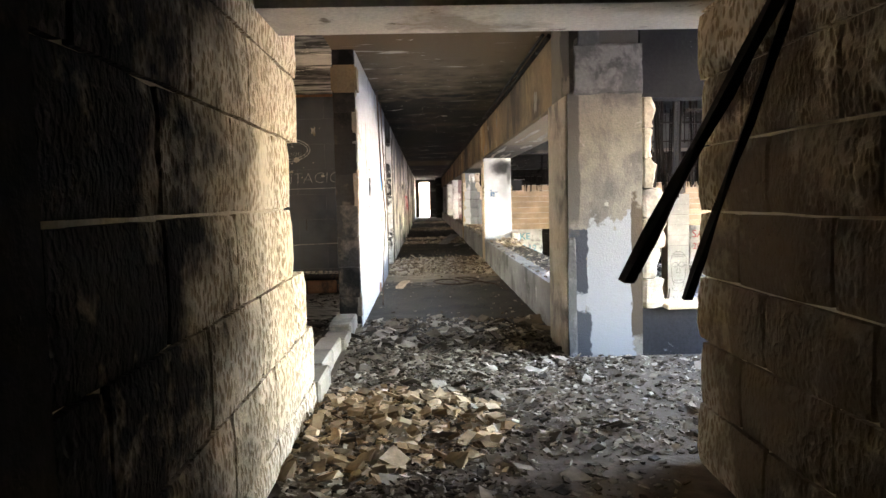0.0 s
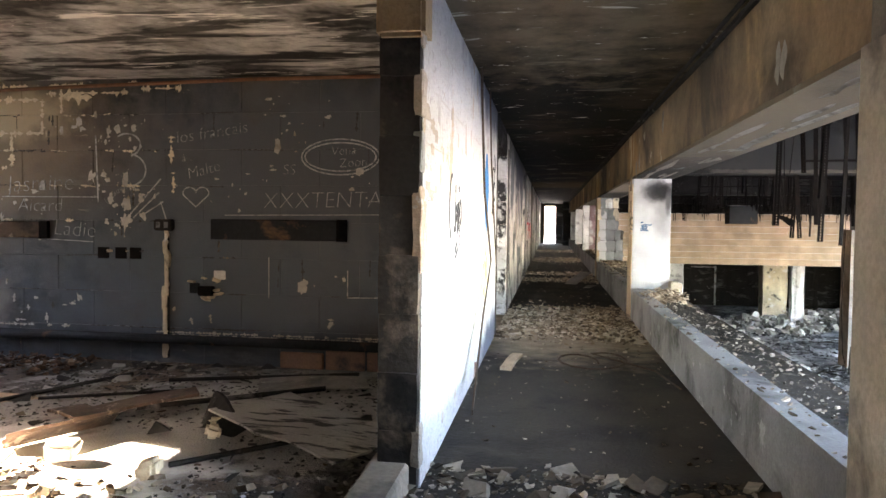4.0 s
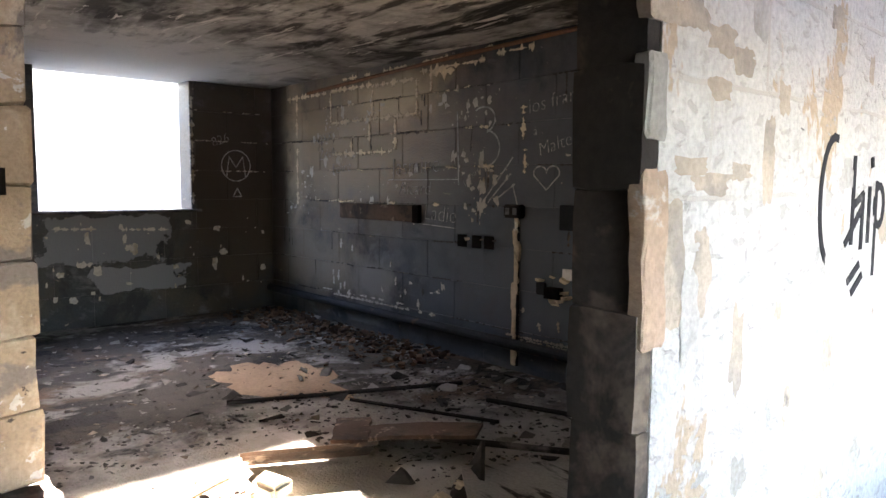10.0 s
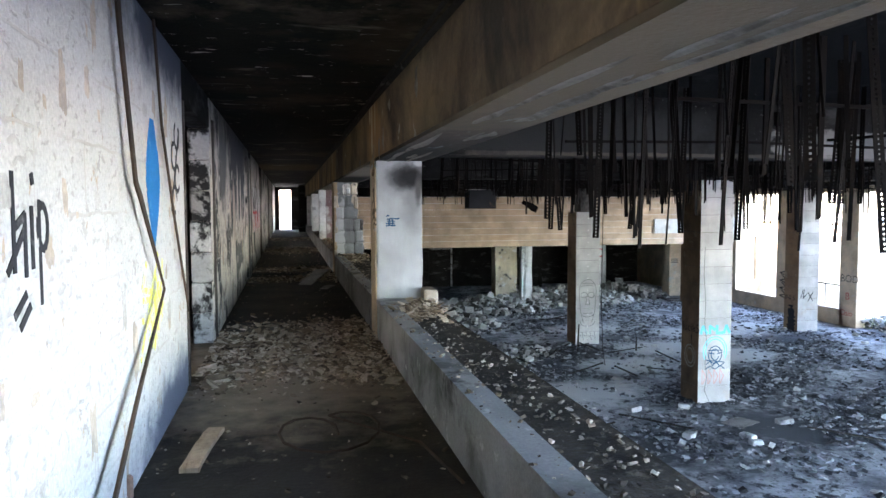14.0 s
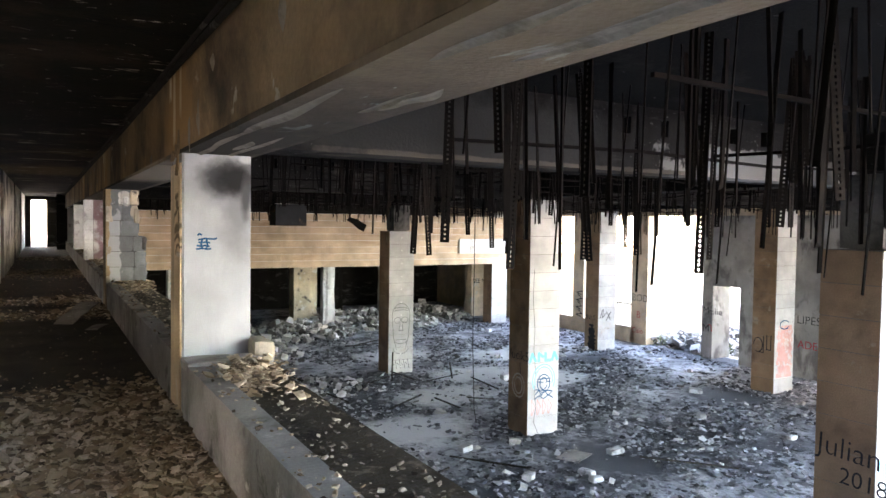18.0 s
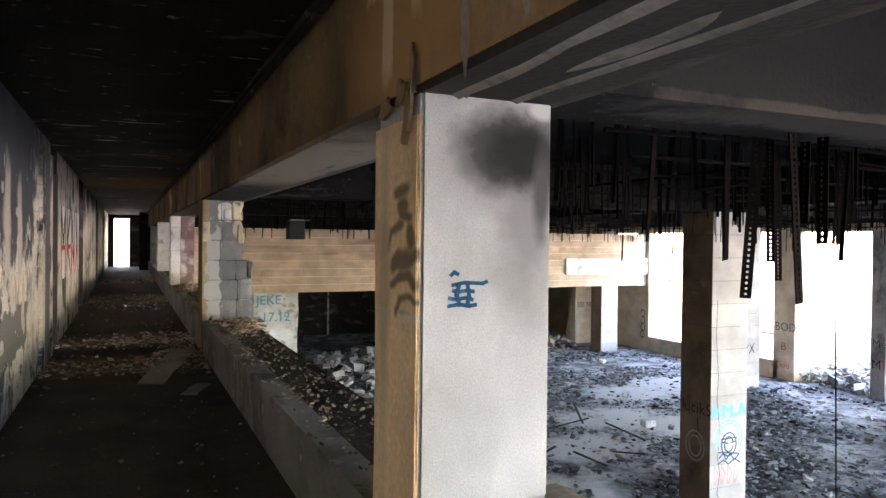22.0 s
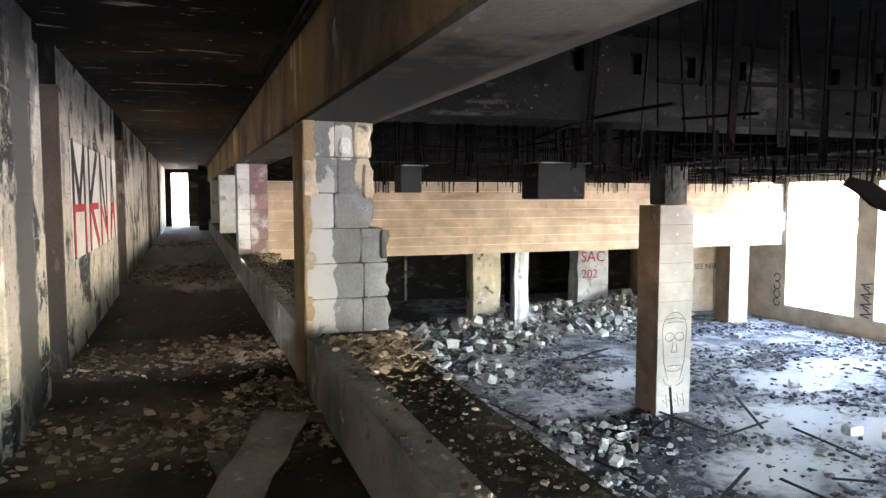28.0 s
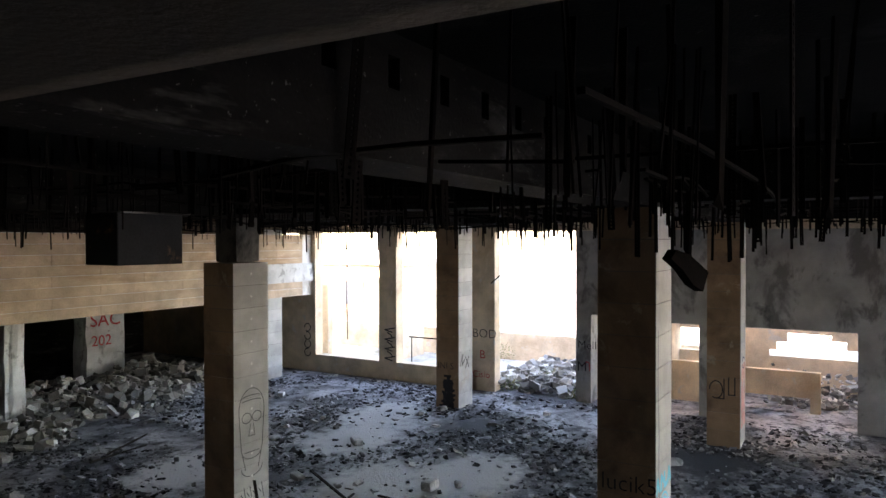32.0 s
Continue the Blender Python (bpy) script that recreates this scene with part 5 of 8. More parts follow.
paint(LEFT[0], M_BLACKPAINT, FR_L, [arc(7.60, 1.36, 0.10, 0.20, 80, 285), [(7.72, 1.22), (7.86, 1.34)], [(7.77, 1.50), (7.77, 1.22)], [(7.77, 1.34), (7.86, 1.38), (7.86, 1.20)],
      [(7.92, 1.40), (7.92, 1.22)], [(7.93, 1.50), (7.935, 1.48)], [(7.99, 1.42), (7.99, 1.10)], arc(8.02, 1.34, 0.045, 0.07, 120, -200),
      [(7.76, 1.09), (7.85, 1.14)], [(7.80, 1.05), (7.88, 1.10)]], 0.026, label="black sprayed tag")
bm = bmesh.new()
for k in range(26):
    v0, v1 = 1.17 + k * 0.0285, 1.17 + (k + 1) * 0.0285
    prof = lambda v: 0.20 * max(0.03, 1 - abs((v - 1.55) / 0.40) ** 1.6)
    ribbon(bm, [(9.95 - prof(v0), v0 + 0.014), (9.95 + prof(v0), v0 + 0.014)], 0.0295, FR_L, 0.003)
part("graffiti", bm, M_BLUEPATCH, LEFT[0], "blue sprayed patch")
rnd = random.Random(21)
paint(LEFT[0], M_YELLOWPAINT, FR_L, [[(9.45 + rnd.uniform(0, 0.7), 0.55 + rnd.uniform(0, 0.5)), (9.6 + rnd.uniform(0, 0.6), 0.62 + rnd.uniform(0, 0.5))] for _ in range(16)], 0.035, label="yellow sprayed scribble")
paint(LEFT[0], M_BLACKPAINT, FR_L, [arc(10.75 + 0.14 * (k % 2), 1.45 + 0.15 * k, 0.10, 0.09, 40 * k, 40 * k + 280) for k in range(4)] + [[(10.6, 1.38), (11.0, 1.95)]], 0.03, label="black sprayed letters")

# straps and cables down the left wall
def strap(pts, w, t, label):
    bm = bmesh.new()
    swept(bm, pts, t, w)
    return solid("hanging_strap", bm, M_STRAP, label, "strap", "", "")


strap([(-0.27, 8.95, ZC), (-0.265, 9.0, 2.2), (-0.26, 9.22, 1.52), (-0.26, 9.32, 1.45), (-0.255, 9.91, 0.92), (-0.24, 9.0, 0.5), (-0.2, 7.9, 0.02)], 0.045, 0.012, "sagging brown cable strap hanging on the white wall")
strap([(-0.29, 10.0, ZC), (-0.285, 10.15, 1.9), (-0.28, 10.5, 1.35), (-0.285, 11.12, 0.62)], 0.035, 0.01, "dark cable strap hanging on the white wall")
bm = bmesh.new()
tube(bm, [(1.33, 6.0, 2.46), (1.32, 9.0, 2.43), (1.33, 13.0, 2.47), (1.31, 17.0, 2.42), (1.33, 22.0, 2.46), (1.32, 30.0, 2.43), (1.33, 48.0, 2.46)], 0.022)
tube(bm, [(1.28, 6.0, 2.47), (1.27, 11.0, 2.45), (1.29, 16.0, 2.47), (1.27, 24.0, 2.45), (1.28, 48.0, 2.47)], 0.015)
solid("ceiling_cable", bm, M_CHARWOOD, "burnt cables along the ceiling edge", "cable", "", "")
bm = bmesh.new()
tube(bm, [(0.5 + 0.24 * math.cos(a * 0.5) + 0.02 * a, 9.8 + 0.36 * math.sin(a * 0.5), 0.012 + 0.002 * a) for a in range(18)] + [(1.2, 9.55, 0.012), (1.3, 8.9, 0.012)], 0.009)
solid("cable_loop", bm, M_STRAP, "loop of burnt cable lying on the corridor floor", "cable", "", "")


def plank(x0, y0, x1, y1, w, mat, name, label, cat, z=0.012, t=0.02, lift=0.0, seed=0):
    """A flat board lying on the floor, slightly warped."""
    bm = bmesh.new()
    d = Vector((x1 - x0, y1 - y0))
    ln = d.length
    d.normalize()
    n = Vector((-d.y, d.x))
    rows = []
    r = random.Random(seed)
    for k in range(7):
        s = k / 6
        zz = z + lift * s + 0.012 * math.sin(3.1 * s)
        c = Vector((x0, y0)) + d * ln * s
        a = c + n * (w / 2 * (1 + r.uniform(-0.12, 0.08)))
        b = c - n * (w / 2 * (1 + r.uniform(-0.12, 0.08)))
        rows.append([bm.verts.new((a.x, a.y, zz - t / 2)), bm.verts.new((b.x, b.y, zz - t / 2)), bm.verts.new((b.x, b.y, zz + t / 2)), bm.verts.new((a.x, a.y, zz + t / 2))])
    for p, q in zip(rows, rows[1:]):
        for k in range(4):
            bm.faces.new((p[k], p[(k + 1) % 4], q[(k + 1) % 4], q[k]))
    bm.faces.new(rows[0])
    bm.faces.new(rows[-1][::-1])
    bmesh.ops.recalc_face_normals(bm, faces=bm.faces)
    return solid(name, bm, mat, label, cat, "", "")


plank(-0.07, 9.37, 0.0, 10.06, 0.10, M_TANWOOD, "plank", "short pale plank on the corridor floor", "plank", 0.014, 0.026)
plank(0.72, 18.0, 1.08, 18.7, 0.26, M_CARD, "cardboard_sheet", "torn grey board lying by the parapet", "board", 0.03, 0.008, 0.2, 3)
plank(0.78, 18.2, 0.72, 18.75, 0.10, M_CARD, "cardboard_sheet", "torn grey board lying by the parapet", "board", 0.012, 0.006, 0.03, 5)
plank(1.02, 17.45, 1.18, 17.8, 0.14, M_CARD, "cardboard_sheet", "torn grey board lying by the parapet", "board", 0.012, 0.006, 0.02, 6)

# murals further along
for yy in range(4):
    bm = bmesh.new()
    u0 = 21.75 + yy * 1.0
    ribbon(bm, [(u0 + 0.25, 1.32), (u0 + 0.61, 1.32)], 1.02, FR_L, 0.001 + 0.0004 * yy)
    part("graffiti", bm, M_PALEPAINT, LEFT[2] if u0 > 21.1 else LEFT[1], "white fill of a painted mural letter")
letters = {0: [[(21.8, 0.85), (21.8, 1.8), (22.15, 1.3), (22.5, 1.8), (22.5, 0.85)]], 1: [[(22.85, 0.85), (22.85, 1.8)], [(23.5, 1.8), (22.9, 1.3), (23.5, 0.85)]],
           2: [[(23.8, 0.85), (23.8, 1.8), (24.4, 0.85), (24.4, 1.8)]], 3: [[(24.8, 0.85), (25.05, 1.8), (25.3, 0.85)], [(24.9, 1.2), (25.2, 1.2)]]}
FR_L2 = plane_frame("+x", XL + 0.003)
for k, lines in letters.items():
    paint(LEFT[2], M_BLACKPAINT, FR_L2, lines, 0.13, label="black outline of mural letters")
    paint(LEFT[2], M_REDPAINT, plane_frame("+x", XL + 0.006), [[(a[0], min(a[1], 1.25)) for a in p] for p in lines], 0.07, label="red fade of mural letters")

# pale door linings beside the doorways
for d0, d1 in DOORS:
    for yy in ((d0, d1 - 0.05) if d0 > 12 else (d0,)):
        bm = bmesh.new()
        box(bm, XL - 0.215, XL + 0.012, yy, yy + 0.05, 0, 2.2)
        solid("door_lining", bm, M_DARKLINING, "burnt timber door lining in a doorway", "door frame")
    bm = bmesh.new()
    box(bm, XL - 0.2, XL, d0, d1, 2.2, ZC)
    solid("lintel_door", bm, M_DARK, "sooted block lintel over a doorway", "lintel")

# bare block jamb at the first doorway
for k in range(8):
    ob = new("block", block_mesh("block", 0.2, 0.06, 0.305, M_JAMB, 120 + k, 0.008))
    ob.parent = LEFT[1]
    ob.location = (XL - 0.2, 13.04, k * 0.3125)
bm = bmesh.new()
box(bm, XL - 0.215, XL + 0.015, 13.3, 13.42, 0.0, 2.3)
part("door_post", bm, M_DARKLINING, LEFT[1], "burnt timber post")
bm = bmesh.new()
box(bm, XL - 0.03, XL + 0.03, 19.15, 20.3, 0.0, 2.35)
bmesh.ops.bevel(bm, geom=list(bm.edges), offset=0.01, segments=1, affect="EDGES")
part("pilaster", bm, M_LEFT2, LEFT[1], "grey block pilaster beside a doorway")

# piers on the parapet
def plain_pier(y, mat, label, deep=0.5):
    bm = bmesh.new()
    box(bm, XR + 0.003, 1.848, y, y + deep, 0.40, ZB)
    bmesh.ops.bevel(bm, geom=[e for e in bm.edges if abs(e.verts[0].co.z - e.verts[1].co.z) > 1], offset=0.012, segments=2, affect="EDGES")
    p = solid("pier", bm, mat, label, "pier")
    return p


P1 = plain_pier(12.9, M_PIER1, "blue-white plastered pier with a soot stain and blue paint", 0.41)
bm = bmesh.new()
box(bm, XR - 0.012, XR + 0.002, 12.905, 13.30, 0.0, 1.8)
bmesh.ops.subdivide_edges(bm, edges=bm.edges[:], cuts=4, use_grid_fill=True)
for v in bm.verts:
    v.co += Vector((0, r9.uniform(-0.008, 0.008), r9.uniform(-0.02, 0.02) if v.co.z < 1.7 else 0.0))
part("plaster_coat", bm, M_SMEARED, P1, "tan plaster with finger-smeared soot")
for k, (y, z, ry, rz) in enumerate(((12.97, 1.83, 0.045, 0.10), (13.04, 1.89, 0.06, 0.06), (13.2, 1.86, 0.07, 0.05), (12.93, 1.95, 0.03, 0.09))):
    bm = bmesh.new()
    rim = []
    for q in range(18):
        a = 6.2832 * q / 18
        f = 0.75 + 0.7 * noise.noise(Vector((math.cos(a) * 1.5 + 9 * k, math.sin(a) * 1.5, 3.0)))
        rim.append((y + ry * f * math.cos(a), z + rz * f * math.sin(a)))
    lo = [bm.verts.new((XR - 0.010, u, v)) for u, v in rim]
    hi = [bm.verts.new((XR - 0.020 - 0.012 * max(0.0, (z - v) / rz), u, v)) for u, v in rim]
    bm.faces.new(hi)
    for a in range(18):
        bm.faces.new((lo[a], lo[(a + 1) % 18], hi[(a + 1) % 18], hi[a]))
    bmesh.ops.recalc_face_normals(bm, faces=bm.faces)
    part("plaster_flake", bm, M_TANCOAT, P1, "tan plaster flaking at the pier head")
FR_P1 = plane_frame("-y", 12.9)
paint(P1, M_BLUEPAINT, FR_P1, [[(1.470, 1.290), (1.482, 1.300), (1.495, 1.293)], [(1.476, 1.258), (1.52, 1.266), (1.585, 1.262), (1.60, 1.268)], [(1.478, 1.240), (1.50, 1.236), (1.53, 1.241), (1.552, 1.236)], [(1.464, 1.216), (1.49, 1.211), (1.52, 1.216), (1.548, 1.210)], [(1.462, 1.190), (1.50, 1.196), (1.535, 1.189), (1.560, 1.193)], [(1.50, 1.262), (1.492, 1.225), (1.502, 1.192)], [(1.53, 1.258), (1.536, 1.22), (1.528, 1.19)]], 0.0125, label="blue sprayed scribble")
for nm, x0, y0, z0, sx, sy, sz, mt, lb in (("plinth", XR - 0.005, 12.62, 0.345, 0.60, 0.74, 0.078, M_PIER, "worn pale plinth"), ("broken_block", 1.83, 12.70, 0.33, 0.15, 0.30, 0.20, M_RUBBLE, "broken block end at the pier foot"),
                                        ("broken_block", 1.78, 12.62, 0.33, 0.12, 0.14, 0.10, M_PARAPET, "broken block end at the pier foot")):
    ob = new(nm, rough_block(nm, sx, sy, sz, mt, int(x0 * 100), 0.016, 0.03 if nm != "plinth" else 0.0, 4))
    ob.parent = P1
    ob.location = (x0, y0, z0)
    ob["label"] = lb

P2 = solid("pier_blocks", (lambda b: (box(b, XR + 0.03, 1.80, 19.88, 20.32, 0.40, ZB), b)[1])(bmesh.new()), M_SLAB, "bare block pier, half whitewashed, with a ragged edge", "pier")
h2 = (ZB - 0.40) / 6
for k in range(6):
    right = (1.97, 1.955, 1.94, 1.84, 1.835, 1.845)[k]
    split = XR + (0.40, 0.41, 0.39, 0.2, 0.23, 0.21)[k]
    for x0, x1, mt in ((XR, split, M_P2), (split, right, M_P2)):
        ob = new("block", rough_block("block", x1 - x0 - 0.002, 0.5, h2 - 0.002, mt, 60 + k * 2 + (x0 > XR), 0.010, 0.035 if x0 > XR else 0.0, 4))
        ob.parent = P2
        ob.location = (x0 + 0.002, 19.85 + 0.004 * ((k * 7) % 3), 0.40 + k * h2)
bm = bmesh.new()
box(bm, XR - 0.012, XR + 0.001, 19.86, 20.32, 0.0, ZB)
part("plaster_coat", bm, M_TANCOAT, P2, "tan smoke-stained plaster")
r2 = random.Random(3)
z = 0.36
for k in range(10):
    h, w = r2.uniform(0.10, 0.26), r2.uniform(0.03, 0.085) + (0.05 if k in (6, 7) else 0.0)
    h = min(h, ZB - z - 0.01)
    if h > 0.03:
        ob = new("plaster_piece", rough_block("plaster_piece", w, 0.03, h + 0.012, M_TANCOAT if k % 3 else M_RUBBLE, 160 + k, 0.006, 0.03, 5))
        ob.parent = P2
        ob.location = (XR - 0.006, 19.842, z)
    z += h
for k, (x0, z0, w, h, mt) in enumerate(((1.70, 1.63, 0.13, 0.22, M_CREAM), (1.60, 1.63, 0.08, 0.13, M_BLOCKWHITE), (1.76, 1.34, 0.08, 0.24, M_RUBBLE), (1.88, 0.92, 0.07, 0.2, M_SLAB))):
    ob = new("broken_block", rough_block("broken_block", w, 0.12, h, mt, 140 + k, 0.02, 0.02, 4))
    ob.parent = P2
    ob.location = (x0, 19.825, z0)
P3 = solid("pier_blocks", (lambda b: (box(b, XR + 0.03, 1.80, 26.88, 27.32, 0.40, ZB), b)[1])(bmesh.new()), M_SLAB, "mauve and white painted block pier", "pier")
for k in range(6):
    for x0, x1, mt in ((XR, XR + 0.2, M_BLOCKWHITE), (XR + 0.2, 1.845, M_MAUVE)):
        ob = new("block", block_mesh("block", x1 - x0 - 0.006, 0.5, h2 - 0.003, mt, 80 + k * 2, 0.003, 0.007))
        ob.parent = P3
        ob.location = (x0 + 0.003, 26.85, 0.40 + k * h2)
for y in (33.8, 40.7):
    plain_pier(y, M_BLOCKWHITE, "whitewashed block pier")

# flakes peeling off the beam soffit and face
rnd = random.Random(31)
bm = bmesh.new()


def curl(bm, place, ln, w, droop, seed):
    """A long curled strip of paint, one edge still on the surface."""
    n, rows = 16, []
    for q in range(n + 1):
        t = q / n
        f = (max(0.0, math.sin(3.1416 * t)) ** 0.6) * (0.75 + 0.5 * noise.noise(Vector((t * 3.0, seed, 0.0))))
        mid = 0.5 * w * noise.noise(Vector((t * 2.0, seed, 9.0)))
        rows.append([bm.verts.new(place(ln * t, mid - w * f * 0.5, 0.0)), bm.verts.new(place(ln * t, mid, droop * f * 0.25)), bm.verts.new(place(ln * t, mid + w * f * 0.5, droop * f))])
    for p, q in zip(rows, rows[1:]):
        for k in range(2):
            bm.faces.new((p[k], p[k + 1], q[k + 1], q[k]))


for k in range(26):
    y, x = (rnd.uniform(6.2, 13.0) if k < 16 else rnd.uniform(13.5, 30)), rnd.choice((XR + 0.12, XR + 0.3, 1.72)) + rnd.uniform(-0.05, 0.05)
    curl(bm, lambda u, v, h, y=y, x=x: Vector((x + v, y + u, ZB - 0.001 - h)), rnd.uniform(0.4, 1.6), rnd.uniform(0.03, 0.09), rnd.uniform(0.004, 0.02), k * 3.1)
for k in range(14):
    y, z = rnd.uniform(6.2, 26), rnd.uniform(1.95, 2.4)
    curl(bm, lambda u, v, h, y=y, z=z: Vector((XR - 0.001 - h, y + v, z - u)), rnd.uniform(0.06, 0.25), rnd.uniform(0.04, 0.12), 0.012, 80 + k * 2.3)
bmesh.ops.recalc_face_normals(bm, faces=bm.faces)
tagged(solid("peeling_paint", bm, M_PEEL, "curling flakes of paint on the beam soffit", "paint flakes", "", "stuff"))

# ---------------------------------------------------------------- burnt room on the left
W, Hb = 0.70, 0.3125
def clad(wall, axis, at, a0, a1, holes, seed):
    """Block facing on a wall, leaving the holes free."""
    rnd = random.Random(seed)
    shapes = {}
    for r in range(8):
        z = r * Hb
        a = a0 - (W / 2 if r % 2 else 0)
        while a < a1:
            lo, hi = max(a, a0), min(a + W, a1)
            a += W
            if hi - lo < 0.05:
                continue
            spans = [(lo, hi)]
            for h0, h1, g0, g1 in holes:
                if z + Hb > g0 + 0.02 and z < g1 - 0.02:
                    spans = [s for lo_, hi_ in spans for s in ((lo_, min(hi_, h0)), (max(lo_, h1), hi_)) if s[1] - s[0] > 0.04]
            for s0, s1 in spans:
                key = round(s1 - s0, 2), rnd.randrange(3)
                if key not in shapes:
                    ln = s1 - s0 - 0.003
                    shapes[key] = (block_mesh("block", ln, 0.02, Hb - 0.003, M_ROOM, len(shapes), 0.001, 0.003) if axis == "y"
                                   else block_mesh("block", 0.02, ln, Hb - 0.003, M_ROOM, len(shapes), 0.001, 0.003))
                ob = new("block", shapes[key])
                ob.parent = wall
                ob.location = (s0 + 0.0025, at + rnd.uniform(-0.0006, 0.0006), z + 0.0025) if axis == "y" else (at + rnd.uniform(-0.0006, 0.0006), s0 + 0.0025, z + 0.0025)


clad(ROOM, "y", 9.098, -6.9, XL - 0.2, [], 5)
clad(WINWALL, "x", -6.918, 5.75, 9.1, [(6.7, 8.15, 1.15, ZC + 1)], 6)
RW = 9.094
FR_R = plane_frame("-y", RW)
word = lambda s, x, z, size, tilt=0, shear=0.1: lettering(ROOM, s, size, M_CHALK, on_y(x, RW, z, tilt), thin=size * 0.028, shear=shear, name="chalk_writing")
word("XXXTENTACIO", -2.16, 1.37, 0.2, 1)
word("SS", -1.98, 1.66, 0.13, 0)
word("Vena", -1.55, 1.82, 0.11, 4)
word("Zoon", -1.48, 1.72, 0.11, 4)
word("los français", -2.95, 1.93, 0.15, 8)
word("à", -2.9, 1.77, 0.1, 8)
word("Malte", -2.84, 1.62, 0.14, 14)
word("Jasmine", -4.6, 1.5, 0.22, 2)
word("Aicard", -4.5, 1.33, 0.17, 0)
word("Ladie", -4.15, 1.12, 0.2, -3)
word("FOXX", -5.95, 1.82, 0.13, 8)
word("Zitek", -5.85, 1.66, 0.15, 8)
word("Felice", -5.6, 1.52, 0.15, 5)
word("le sauvage", -3.62, 1.40, 0.075, 38)
paint(ROOM, M_CHALK, FR_R, [arc(-1.47, 1.81, 0.34, 0.15, 0, 360, 28), arc(-1.47, 1.81, 0.31, 0.12, 20, 380, 28)], 0.012, "chalk_drawing")
paint(ROOM, M_CHALK, FR_R, [[(-3.72, 2.0), (-3.7, 1.42)], arc(-3.42, 1.92, 0.13, 0.10, 130, -70), arc(-3.40, 1.70, 0.16, 0.14, 80, -100)], 0.014, "chalk_drawing")
paint(ROOM, M_CHALK, FR_R, [[(-3.42, 1.28), (-3.1, 1.62)], [(-3.36, 1.28), (-3.12, 1.5)], [(-3.28, 1.3), (-3.08, 1.42)], [(-3.1, 1.42), (-3.04, 1.24)]], 0.012, "chalk_drawing")
paint(ROOM, M_CHALK, FR_R, [arc(-2.83, 1.5, 0.06, 0.05, 0, 200) + [(-2.77, 1.38)], [(-2.77, 1.38)] + arc(-2.71, 1.5, 0.06, 0.05, -20, 180)], 0.010, "chalk_drawing")
paint(ROOM, M_CHALK, FR_R, [[(-2.5, 1.31), (-0.7, 1.33)], [(-2.1, 0.95), (-2.1, 0.6)], [(-1.4, 0.85), (-1.4, 0.62), (-0.6, 0.64)], [(-4.65, 1.46), (-3.7, 1.46)], [(-4.2, 1.08), (-3.75, 1.06)]], 0.008, "chalk_drawing")
for s, y, z, size in (("826", 8.4, 1.82, 0.14),):
    lettering(WINWALL, s, size, M_CHALK, pose(-6.893, 8.40, z, 90, 0, 90) @ pose(0, 0, 0, 0, 0, 20), thin=0.004, name="chalk_writing")
paint(WINWALL, M_CHALK, plane_frame("+x", -6.897), [[(8.55, 1.5), (8.58, 1.72), (8.66, 1.6), (8.74, 1.72), (8.77, 1.5)], arc(8.66, 1.62, 0.17, 0.17, 0, 360, 18), [(8.62, 1.28), (8.72, 1.28), (8.67, 1.37), (8.62, 1.28)]], 0.012, "chalk_drawing")

# white flecks of bare stone
rnd = random.Random(51)
bm = bmesh.new()
spots = [(rnd.uniform(-6.2, -3.4), rnd.uniform(1.0, 2.3)) for _ in range(26)] + [(rnd.uniform(-6.6, -0.8), rnd.uniform(0.3, 2.3)) for _ in range(16)]
for k in range(300):
    cx, cz = rnd.choice(spots)
    u, v = cx + rnd.gauss(0, 0.16), cz + rnd.gauss(0, 0.06)
    if not (-6.85 < u < -0.6 and 0.3 < v < 2.45):
        continue
    s, tall, off = 0.005 + 0.034 * rnd.random() ** 3.2, rnd.choice((0.35, 0.6, 1.2, 2.0)), rnd.uniform(0, 60)
    pts = []
    for q in range(12):
        a = 0.5236 * q
        f = 0.9 + 0.9 * noise.noise(Vector((math.cos(a) * 1.6 + off, math.sin(a) * 1.6, 0.0)))
        pts.append((u + s * f * math.cos(a), v + s * tall * f * math.sin(a)))
    bm.faces.new([bm.verts.new(FR_R(a, b, 0.003 + 0.00001 * k)) for a, b in pts])
part("bare_flecks", bm, M_FLAKE, ROOM, "white flecks of bare stone")
bm = bmesh.new()
for u0, u1, v in ((-5.62, -4.9, 2.345), (-4.9, -4.25, 2.33), (-5.62, -4.9, 2.03), (-4.9, -4.2, 2.03), (-5.6, -4.6, 1.72), (-4.2, -3.4, 2.38), (-6.5, -5.7, 2.34), (-3.4, -2.9, 2.41)):
    ragged(bm, [(u0, v), (u1, v)], 0.058, FR_R, rnd, 0.005, 0.08)
for u, v0, v1 in ((-5.62, 2.04, 2.34), (-4.9, 2.04, 2.33), (-4.24, 2.04, 2.33), (-5.25, 1.73, 2.02), (-4.55, 1.73, 2.02), (-4.05, 2.2, 2.42), (-3.0, 1.75, 2.0), (-2.98, 1.5, 1.68), (-4.95, 1.8, 2.0), (-6.3, 1.2, 2.3)):
    ragged(bm, [(u, v0), (u, v1)], 0.055, FR_R, rnd, 0.006)
ragged(bm, [(-5.4, 2.44), (-3.3, 2.46)], 0.05, FR_R, rnd, 0.006, 0.3)
ragged(bm, [(-4.05, 2.36), (-3.75, 2.34)], 0.13, FR_R, rnd, 0.007, 0.0)
part("bare_mortar", bm, M_CREAMJOINT, ROOM, "cream mortar laid bare between sooty blocks")
bm = bmesh.new()
